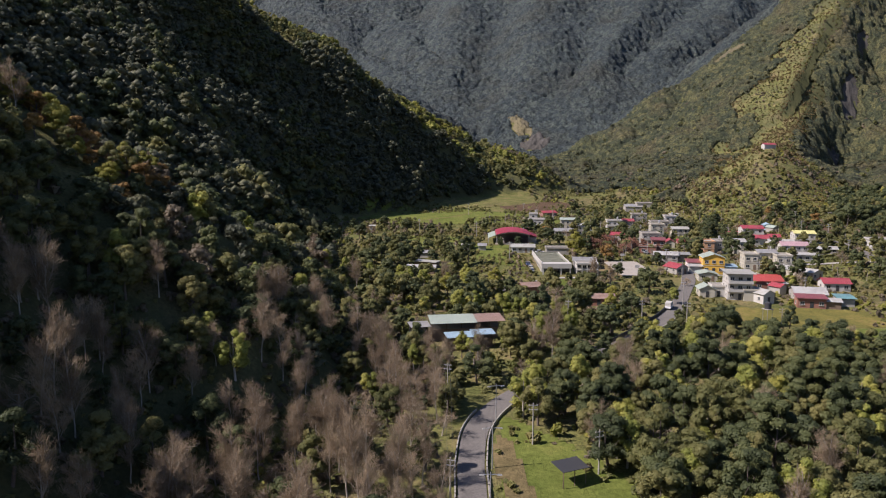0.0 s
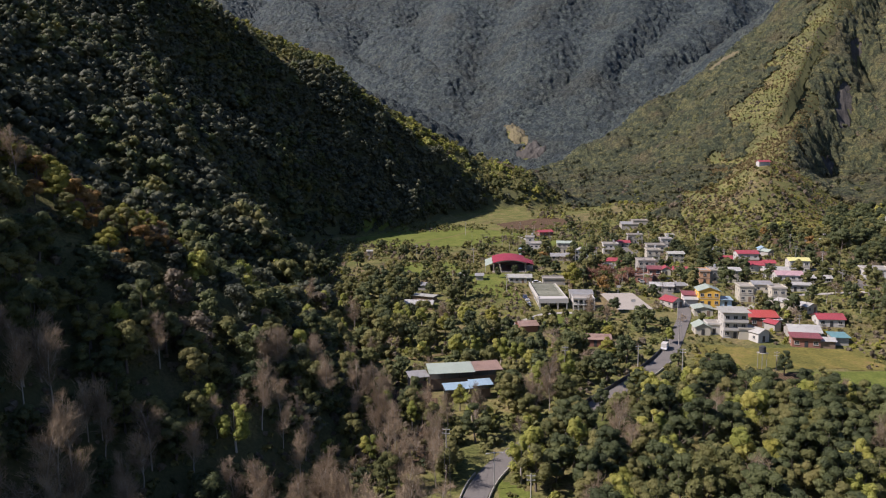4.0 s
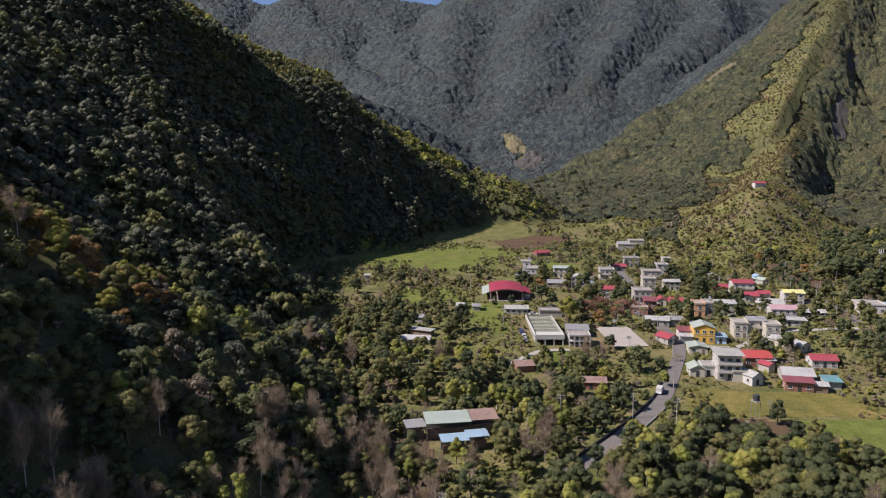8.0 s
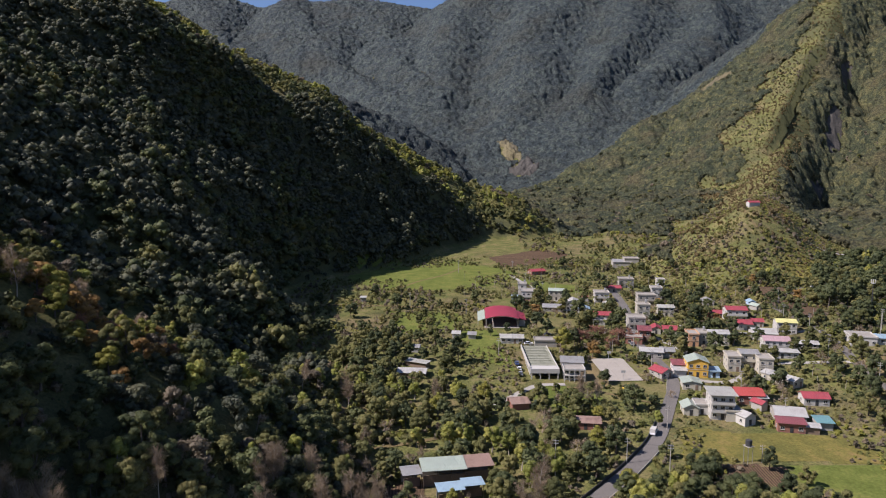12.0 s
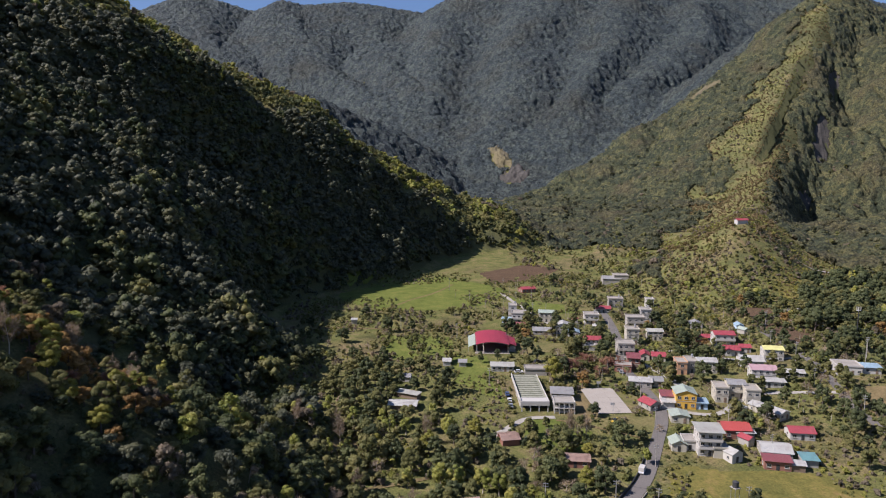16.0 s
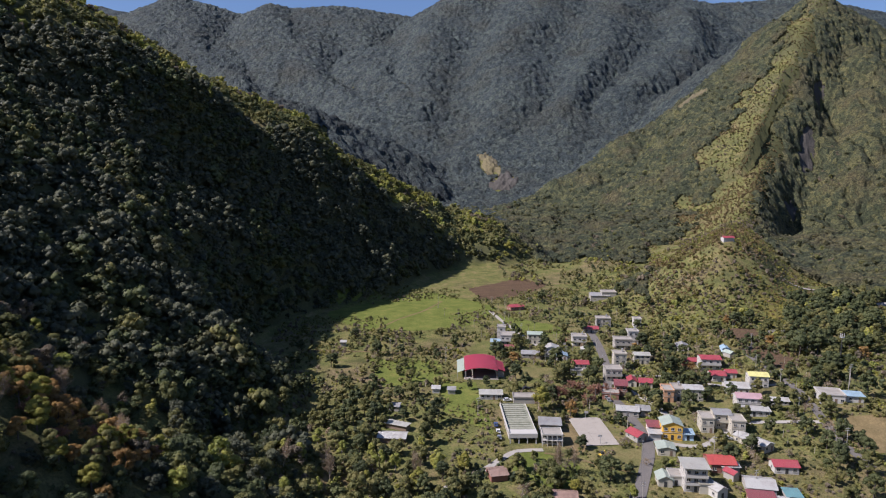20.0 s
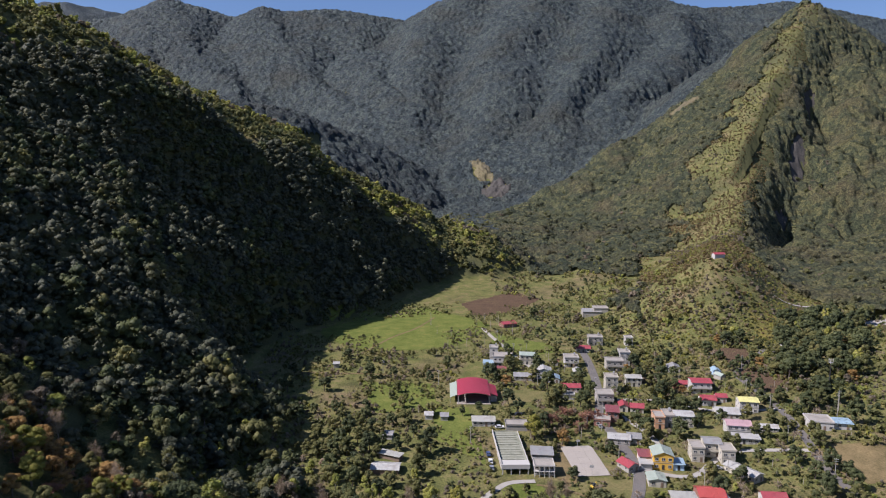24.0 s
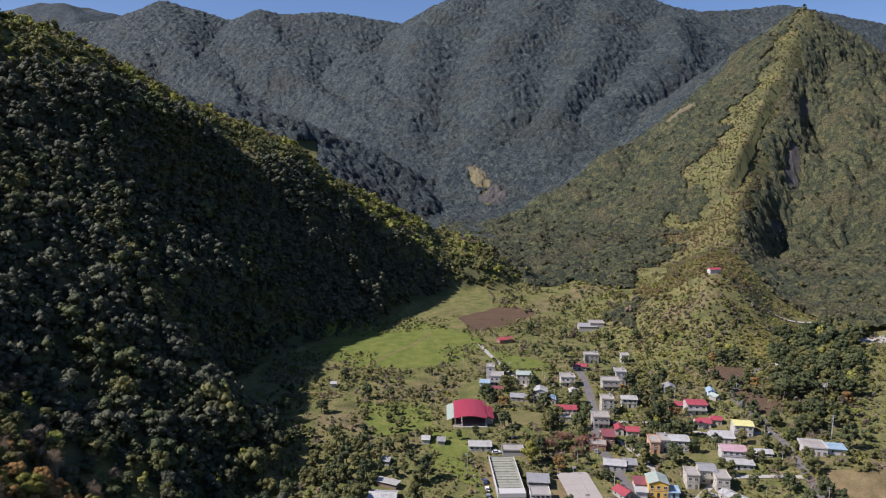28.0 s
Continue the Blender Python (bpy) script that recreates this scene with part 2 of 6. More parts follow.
CONCRETE = plain("concrete_grey", (0.35, 0.325, 0.275), 0.88, var=0.15, scale=0.7, grain=3.0, dirt=0.45, stain=(0.17, 0.15, 0.12))
COURT = plain("court_concrete", (0.34, 0.305, 0.25), 0.9, var=0.10, scale=0.5, grain=2.0, dirt=0.35, stain=(0.27, 0.24, 0.20))
WHITE_PAINT = plain("white_paint", (0.475, 0.455, 0.405), 0.75, var=0.05, dirt=0.3, stain=(0.42, 0.39, 0.33))
BEIGE_PAINT = plain("cream_paint", (0.46, 0.425, 0.33), 0.8, var=0.06, dirt=0.3, stain=(0.33, 0.29, 0.22))
GREY_WALL = plain("grey_render", (0.345, 0.322, 0.275), 0.85, var=0.12, dirt=0.45, stain=(0.17, 0.15, 0.13))
YELLOW_PAINT = plain("ochre_yellow_paint", (0.70, 0.42, 0.06), 0.75, var=0.06, dirt=0.2, stain=(0.4, 0.25, 0.08))
ORANGE_BRICK = plain("orange_tile_wall", (0.52, 0.30, 0.16), 0.8, var=0.12, dirt=0.25)
RED_BRICK = plain("red_brown_wall", (0.27, 0.13, 0.09), 0.85, var=0.2, dirt=0.35)
PALE_BLUE = plain("pale_blue_paint", (0.48, 0.62, 0.74), 0.75, var=0.06, dirt=0.2)
PINK_WALL = plain("pale_pink_paint", (0.66, 0.56, 0.52), 0.8, var=0.06, dirt=0.25, stain=(0.35, 0.30, 0.27))
TIMBER = plain("weathered_timber", (0.20, 0.145, 0.10), 0.9, var=0.3, grain=8)
STEEL = plain("galvanised_steel", (0.50, 0.50, 0.50), 0.45, 0.6, var=0.1)
DARK_IRON = plain("dark_iron", (0.06, 0.06, 0.06), 0.6, 0.3)
ROOF_RED = sheet_metal("red_sheet_roof", (0.34, 0.06, 0.068))
ROOF_CRIMSON = sheet_metal("crimson_sheet_roof", (0.33, 0.042, 0.065), pitch=2.0, rust=0.06)
ROOF_SCARLET = sheet_metal("scarlet_sheet_roof", (0.42, 0.075, 0.06), rust=0.1)
ROOF_MAROON = sheet_metal("maroon_sheet_roof", (0.24, 0.075, 0.075), rust=0.4)
ROOF_WHITE = sheet_metal("white_sheet_roof", (0.43, 0.42, 0.375), rust=0.4)
ROOF_CREAM = sheet_metal("cream_sheet_roof", (0.40, 0.39, 0.33), rust=0.35)
ROOF_GREY = sheet_metal("grey_sheet_roof", (0.29, 0.285, 0.265), rust=0.4)
ROOF_BLUE = sheet_metal("pale_blue_sheet_roof", (0.30, 0.41, 0.47), rust=0.2)
ROOF_TEAL = sheet_metal("teal_sheet_roof", (0.15, 0.29, 0.29), rust=0.25)
ROOF_GREEN = sheet_metal("pale_green_sheet_roof", (0.36, 0.41, 0.33), rust=0.2)
ROOF_YELLOW = sheet_metal("yellow_sheet_roof", (0.64, 0.60, 0.22), rust=0.12)
ROOF_PINK = sheet_metal("faded_pink_sheet_roof", (0.46, 0.30, 0.30), rust=0.25)
ROOF_RUSTY = sheet_metal("rusty_sheet_roof", (0.30, 0.20, 0.15), rust=0.8)
DECK = plain("flat_roof_screed", (0.32, 0.292, 0.245), 0.92, var=0.15, scale=0.8, dirt=0.6, stain=(0.16, 0.145, 0.12))
DECK_MOSS = plain("mossy_flat_roof", (0.28, 0.28, 0.21), 0.95, var=0.25, scale=1.2, dirt=0.75, stain=(0.10, 0.11, 0.06))


def glass_material():
    m, n, k, b = graph("window_glass", 0.12, 0, 0.6)
    b.inputs["Base Color"].default_value = (0.035, 0.042, 0.048, 1)
    return m


GLASS = glass_material()
ROCK = plain("grey_cliff_rock", (0.066, 0.060, 0.050), 0.95, var=0.35, scale=0.15, grain=0.4, bmp=0.8, dirt=0.6, kind="Object")
ROCK_TAN = plain("tan_cliff_rock", (0.14, 0.118, 0.06), 0.95, var=0.3, scale=0.15, grain=0.4, bmp=0.8, dirt=0.5, kind="Object")

# ---- land ----
def smooth(a, b, v):
    u = np.clip((v - a) / (b - a), 0, 1)
    return u * u * (3 - 2 * u)


RNG = np.random.RandomState(11)
LATTICE = RNG.rand(256, 256)


def value_noise(x, y, s):
    """Smooth noise in 0..1 with features of about s metres."""
    u, v = x / s + 1000, y / s + 1000
    i, j = np.floor(u).astype(int), np.floor(v).astype(int)
    f, g = u - i, v - j
    f, g = f * f * (3 - 2 * f), g * g * (3 - 2 * g)
    q = lambda a, b: LATTICE[a % 256, b % 256]
    return (q(i, j) * (1 - f) + q(i + 1, j) * f) * (1 - g) + (q(i, j + 1) * (1 - f) + q(i + 1, j + 1) * f) * g


def fractal(x, y, s, octaves=4, ridged=False):
    tot, amp, norm = 0, 1.0, 0
    for o in range(octaves):
        v = value_noise(x + 37.7 * o, y - 91.3 * o, s / 2 ** o)
        if ridged:
            v = 1 - np.abs(2 * v - 1)
        tot, norm, amp = tot + amp * v, norm + amp, amp * 0.5
    return tot / norm


def ridge(x, y, line, slope, soft=12.0, steep=None, wob=0.0, ws=90.0, east=1.0):
    """Height of a ridge along a polyline of (x, y, z); sides fall at a slope."""
    best = np.full(np.shape(x), -1e9)
    w = (fractal(x, y, ws, 3, True) - 0.55) * wob if wob else 0
    for (ax, ay, az), (bx, by, bz) in zip(line, line[1:]):
        dx, dy = bx - ax, by - ay
        t = np.clip(((x - ax) * dx + (y - ay) * dy) / (dx * dx + dy * dy), 0, 1)
        d = np.hypot(x - ax - t * dx, y - ay - t * dy)
        d = np.sqrt(d * d + soft * soft) - soft
        fall = slope * d * np.where((x - ax) * dy - (y - ay) * dx < 0, east, 1.0)
        if steep:
            fall = np.interp(d, *steep)
        best = np.maximum(best, az + t * (bz - az) - fall + w * np.clip(d / 40, 0, 1))
    return best


def smax(a, b, k):
    h = np.clip(0.5 + 0.5 * (a - b) / k, 0, 1)
    return b + (a - b) * h + k * h * (1 - h)


FLOOR_Y = (-600, 0, 60, 137, 200, 280, 330, 450, 590, 800, 1000, 1300, 1600, 5000)
FLOOR_Z = (-60, -22, -16, -9, -6, -1.5, 1.5, 2.5, 2.5, 13, 28, 36, 60, 240)
SPUR = [(-900, 420, 640), (-460, 520, 350), (-304, 590, 249), (-284, 620, 237), (-266, 640, 227), (-236, 670, 205), (-203, 695, 193), (-172, 715, 179), (-134, 745, 147), (-92, 775, 124), (-46, 805, 98), (5, 815, 66), (57, 820, 59), (91, 820, 39), (121, 800, 9), (150, 770, 4)]
# Left of view, WRAP and NEAR heights are set for the shade they cast.
WRAP = [(-350, 555, 200), (-352, 490, 228), (-358, 380, 226), (-350, 300, 204), (-335, 230, 196), (-305, 160, 172)]
NEAR = [(-900, 120, 480), (-420, 150, 232), (-200, 162, 118), (-150, 170, 88), (-118, 175, 66), (-104, 176, 57), (-86, 182, 45), (-74, 195, 32), (-66, 225, 20), (-52, 256, 9), (-42, 278, 0)]
PYR_L = [(785, 1400, 440), (654, 1390, 314), (521, 1318, 226), (402, 1300, 166), (295, 1280, 94), (208, 1250, 52), (142, 1200, 30)]
PYR_F = [(785, 1400, 440), (665, 1250, 294), (574, 1130, 146), (476, 985, 94), (370, 780, 52), (275, 600, 55), (258, 572, 54), (244, 545, 42), (235, 520, 18)]
PYR_R = [(785, 1400, 440), (877, 1410, 403), (952, 1410, 344), (1150, 1450, 260), (1600, 1500, 420)]
GORGE = [(-600, 1200, 300), (-350, 1270, 240), (-200, 1340, 215), (-56, 1400, 158), (22, 1442, 116), (90, 1470, 70), (115, 1480, 45)]
CLIFF = [(160, 1480, 96), (180, 1560, 150), (240, 1720, 240), (320, 2000, 400), (400, 2250, 560), (440, 2460, 740)]
BACK = [(-2132, 2460, 485), (-1230, 2460, 551), (-943, 2460, 582), (-778, 2460, 648), (-688, 2460, 623), (-562, 2460, 589), (-468, 2460, 627), (-395, 2460, 610), (-247, 2460, 623), (-116, 2460, 604), (1, 2460, 589), (129, 2460, 658), (260, 2460, 725), (450, 2460, 764), (642, 2460, 751), (839, 2460, 690), (919, 2460, 662), (1018, 2460, 649), (1137, 2460, 656), (1314, 2460, 677), (1804, 2460, 600), (2624, 2460, 551)]

RIBS = [[(-1230, 2460), (-860, 1960), (-620, 1650)], [(-778, 2460), (-466, 1961), (-260, 1650), (-200, 1400)], [(-480, 2460), (-298, 2022), (-156, 1793), (-60, 1560)], [(-160, 2460), (-130, 2050), (-60, 1800)],
        [(174, 2460), (41, 1863), (-28, 1662)], [(480, 2460), (277, 1894), (174, 1606), (110, 1480)], [(720, 2460), (449, 1745), (306, 1563)], [(980, 2460), (626, 1734), (491, 1596)], [(1300, 2460), (960, 1800)]]


def rib_relief(x, y):
    """Buttresses that run down the far mountain, 0 in the gullies and 1 on the ribs."""
    xw = x + (fractal(x, y, 240, 3) - 0.5) * 150
    best = np.zeros(np.shape(x))
    for line in RIBS:
        xr = np.interp(y, [p[1] for p in line[::-1]], [p[0] for p in line[::-1]])
        w = np.interp(y, (1500, 2460), (85, 150))
        best = np.maximum(best, np.clip(1 - np.abs(xw - xr) / w, 0, 1))
    return best


def height(x, y):
    x, y = np.asarray(x, float), np.asarray(y, float)
    h = np.interp(y, FLOOR_Y, FLOOR_Z)
    h = h + 6 * smooth(150, 215, x) * smooth(230, 320, y) + np.clip(x - 230, 0, 900) * 0.10 * smooth(150, 500, y)
    h = h + (fractal(x, y, 60, 3) - 0.5) * 1.2 * smooth(60, 220, np.abs(x - 90))
    far = smooth(600, 1400, y)
    h = smax(h, ridge(x, y, SPUR, 0.93, 20, ((0, 45, 90, 130, 180, 300, 900), (0, 25, 63, 127, 184, 410, 1500)), 16, 75), 5)
    h = smax(h, ridge(x, y, WRAP, 0.77, 12, ((0, 110, 230, 316, 356, 900), (0, 80, 171, 241, 331, 1500)), 14, 70) - smooth(340, 430, y) * np.clip(x + 136, 0, None) * 1.5, 8)
    h = smax(h, ridge(x, y, [(-345, 500, 252), (-260, 488, 184), (-218, 473, 145), (-191, 466, 118)], 1.4, 10, None, 6, 40), 8)
    h = smax(h, ridge(x, y, NEAR, 0.88, 9, None, 8, 60), 6)
    # Unseen hill left of view, added to shade the near left slope.
    h = smax(h, ridge(x, y, [(-260, -420, 190), (-200, -60, 104), (-168, 50, 80), (-168, 85, 90), (-168, 106, 114), (-172, 130, 132), (-176, 140, 118)], 1.22, 10, None, 8, 60), 6)
    h = smax(h, ridge(x, y, PYR_L, 0.72, 10, None, 40, 150), 14)
    h = smax(h, ridge(x, y, PYR_F, 0.66, 12, None, 22, 140, np.interp(y, (640, 800), (1.05, 1.95))), 14)
    h = smax(h, ridge(x, y, PYR_R, 0.80, 10, None, 40, 150), 14)
    xf = np.interp(y, [p[1] for p in PYR_F[::-1]], [p[0] for p in PYR_F[::-1]])
    flank = smooth(0, 85, x - xf) * smooth(330, 190, x - xf) * smooth(740, 900, y) * smooth(1390, 1300, y)
    h = h - flank * (30 + 95 * (fractal(x * 1.3, y * 0.7, 120, 3, True) - 0.45))
    h = smax(h, ridge(x, y, GORGE, 0.85, 8, None, 30, 120), 12)
    h = smax(h, ridge(x, y, CLIFF, 0.8, 14, None, 40, 200), 20)
    lower = smooth(1400, 1700, y) * smooth(2450, 2200, y)
    back = ridge(x, y, BACK, 0.62, 10) + lower * (smooth(0, 1, rib_relief(x, y)) * 34 - 16 + (fractal(x + 0.3 * y, y * 0.6, 190, 3, True) - 0.5) * 28)
    h = smax(h, back, 30)
    h = smax(h, ridge(x, y, [(-3600, 4450, 900), (-2325, 4400, 930), (-1971, 4400, 1016), (-1685, 4400, 960), (-1300, 4420, 880), (-400, 4450, 700)], 0.5, 30, None, 100, 500), 30)
    h = smax(h, ridge(x, y, [(900, 4400, 700), (1900, 4400, 780), (2700, 4400, 800), (4200, 4400, 700)], 0.5, 30, None, 100, 500), 30)
    h = h + (fractal(x, y, 45, 3) - 0.5) * 5 * np.clip((h - 14) / 30, 0, 1)
    return h


def mesh_np(name, verts, faces):
    """A mesh from arrays of vertices and equal-sized faces."""
    me = bpy.data.meshes.new(name)
    nf, c = faces.shape
    me.vertices.add(len(verts)); me.loops.add(nf * c); me.polygons.add(nf)
    me.vertices.foreach_set("co", np.ascontiguousarray(verts, dtype=np.float32).ravel())
    me.loops.foreach_set("vertex_index", np.ascontiguousarray(faces, dtype=np.int32).ravel())
    me.polygons.foreach_set("loop_start", np.arange(0, nf * c, c, dtype=np.int32))
    me.update(calc_edges=True)
    return me


def grid_faces(nr, nc):
    i = np.arange(nr * nc).reshape(nr, nc)
    return np.stack([i[:-1, :-1], i[:-1, 1:], i[1:, 1:], i[1:, :-1]], -1).reshape(-1, 4)


def make_ground():
    ys = [-420.0]
    while ys[-1] < 4750:
        ys.append(ys[-1] + 2.6 + 0.0088 * abs(ys[-1] - 150))
    ys = np.array(ys)
    s = np.linspace(-1, 1, 321)
    u = 0.5 * s + 0.5 * s ** 3
    X = 60 + u[None, :] * (620 + 0.86 * np.clip(ys, 0, None))[:, None]
    Y = np.repeat(ys[:, None], len(s), 1)
    Z = height(X, Y)
    me = mesh_np("ground", np.stack([X, Y, Z], -1).reshape(-1, 3), grid_faces(*X.shape))
    me.polygons.foreach_set("use_smooth", np.ones(len(me.polygons), bool))
    me.materials.append(GROUND)
    return tagged(new("ground", me), "valley floor and wooded mountain slopes of grass and earth", "ground", kind="structure")


ground = make_ground()

# ---- building helpers ----
def part(name, bm, material, parent, label="", m=None):
    me = bpy.data.meshes.new(name)
    bm.to_mesh(me)
    bm.free()
    me.materials.append(material)
    return shared(name, me, parent, label, m)


def shared(name, me, parent, label="", m=None):
    ob = new(name, me)
    ob.parent = parent
    if m is not None:
        ob.matrix_basis = m
    if label:
        tagged(ob, label)
    return ob


def thing(name, m, label, category, group="", kind=""):
    ob = new(name)
    ob.empty_display_size = 0.5
    ob.matrix_basis = m
    return tagged(ob, label, category, group, kind)


def box(bm, x0, y0, z0, x1, y1, z1):
    v = [bm.verts.new(c) for c in ((x0, y0, z0), (x1, y0, z0), (x1, y1, z0), (x0, y1, z0), (x0, y0, z1), (x1, y0, z1), (x1, y1, z1), (x0, y1, z1))]
    for f in ((3, 2, 1, 0), (4, 5, 6, 7), (0, 1, 5, 4), (1, 2, 6, 5), (2, 3, 7, 6), (3, 0, 4, 7)):
        bm.faces.new([v[i] for i in f])
    return v


def prism(bm, pts, y0, y1):
    """A closed outline of (x, z) points drawn out along y."""
    a = [bm.verts.new((x, y0, z)) for x, z in pts]
    b = [bm.verts.new((x, y1, z)) for x, z in pts]
    bm.faces.new(a)
    bm.faces.new(b[::-1])
    for i in range(len(pts)):
        j = (i + 1) % len(pts)
        bm.faces.new((a[j], a[i], b[i], b[j]))


def tube(bm, x, y, z0, z1, r0, r1=None, sides=8, dx=0.0, dy=0.0):
    r1 = r0 if r1 is None else r1
    rings = []
    for z, r, ox, oy in ((z0, r0, 0, 0), (z1, r1, dx, dy)):
        rings.append([bm.verts.new((x + ox + r * math.cos(6.2832 * i / sides), y + oy + r * math.sin(6.2832 * i / sides), z)) for i in range(sides)])
    a, b = rings
    for i in range(sides):
        j = (i + 1) % sides
        bm.faces.new((a[i], a[j], b[j], b[i]))
    bm.faces.new(b)
    bm.faces.new(a[::-1])


CACHE = {}


def bm_mesh(key, material, draw):
    if key not in CACHE:
        bm = bmesh.new()
        draw(bm)
        me = bpy.data.meshes.new(str(key[0]))
        bm.to_mesh(me)
        bm.free()
        me.materials.append(material)
        CACHE[key] = me
    return CACHE[key]


def window(parent, m, w, h, trim):
    def fr(bm):
        t = 0.09
        for x0, z0, x1, z1 in ((-w / 2, 0, -w / 2 + t, h), (w / 2 - t, 0, w / 2, h), (-w / 2 + t, h - t, w / 2 - t, h), (-w / 2 + t, 0, w / 2 - t, t), (-t / 3, t, t / 3, h - t)):
            box(bm, x0, -0.07, z0, x1, 0.03, z1)

    def pn(bm):
        box(bm, -w / 2 + 0.09, -0.02, 0.09, w / 2 - 0.09, 0.015, h - 0.09)

    def sl(bm):
        box(bm, -w / 2 - 0.1, -0.2, -0.1, w / 2 + 0.1, 0.02, -0.003)

    o = shared("window", bm_mesh(("window_frame", w, h, trim.name), trim, fr), parent, "", m)
    shared("pane", bm_mesh(("pane", w, h), GLASS, pn), o)
    shared("sill", bm_mesh(("sill", w, trim.name), CONCRETE, sl), o)


def door(parent, m, w, h, mat):
    def leaf(bm):
        box(bm, -w / 2, -0.03, 0, w / 2, 0.03, h)
        box(bm, -w / 2 + 0.12, -0.05, 0.15, w / 2 - 0.12, -0.031, h * 0.42)
        box(bm, -w / 2 + 0.12, -0.05, h * 0.5, w / 2 - 0.12, -0.031, h - 0.15)

    shared("door", bm_mesh(("door", w, h, mat.name), mat, leaf), parent, "", m)


def gable_roof(o, w, d, z, rise, mat, over=0.5, along="x"):
    """Two sheet panels and a ridge cap; the ridge runs along x or along y."""
    turn = pose(0, d / 2, z, 0, 0, 0 if along == "x" else 90)
    L, S = (w, d) if along == "x" else (d, w)
    for side in (-1, 1):
        bm = bmesh.new()
        run = S / 2 + over
        z0 = -rise * over / (S / 2)
        pts = [(side * run, z0), (0, rise), (0, rise + 0.07), (side * run, z0 + 0.07)]
        if side > 0:
            pts = pts[::-1]
        a = [bm.verts.new((-L / 2 - over, y, zz)) for y, zz in pts]
        b = [bm.verts.new((L / 2 + over, y, zz)) for y, zz in pts]
        bm.faces.new(a[::-1]); bm.faces.new(b)
        for i in range(4):
            j = (i + 1) % 4
            bm.faces.new((a[i], a[j], b[j], b[i]))
        bmesh.ops.recalc_face_normals(bm, faces=bm.faces)
        part("roof_panel", bm, mat, o, "", turn)
    bm = bmesh.new()
    prism(bm, [(-0.25, rise + 0.02), (0.25, rise + 0.02), (0, rise + 0.16)], -L / 2 - over, L / 2 + over)
    part("ridge_cap", bm, mat, o, "", turn @ pose(0, 0, 0, 0, 0, 90))


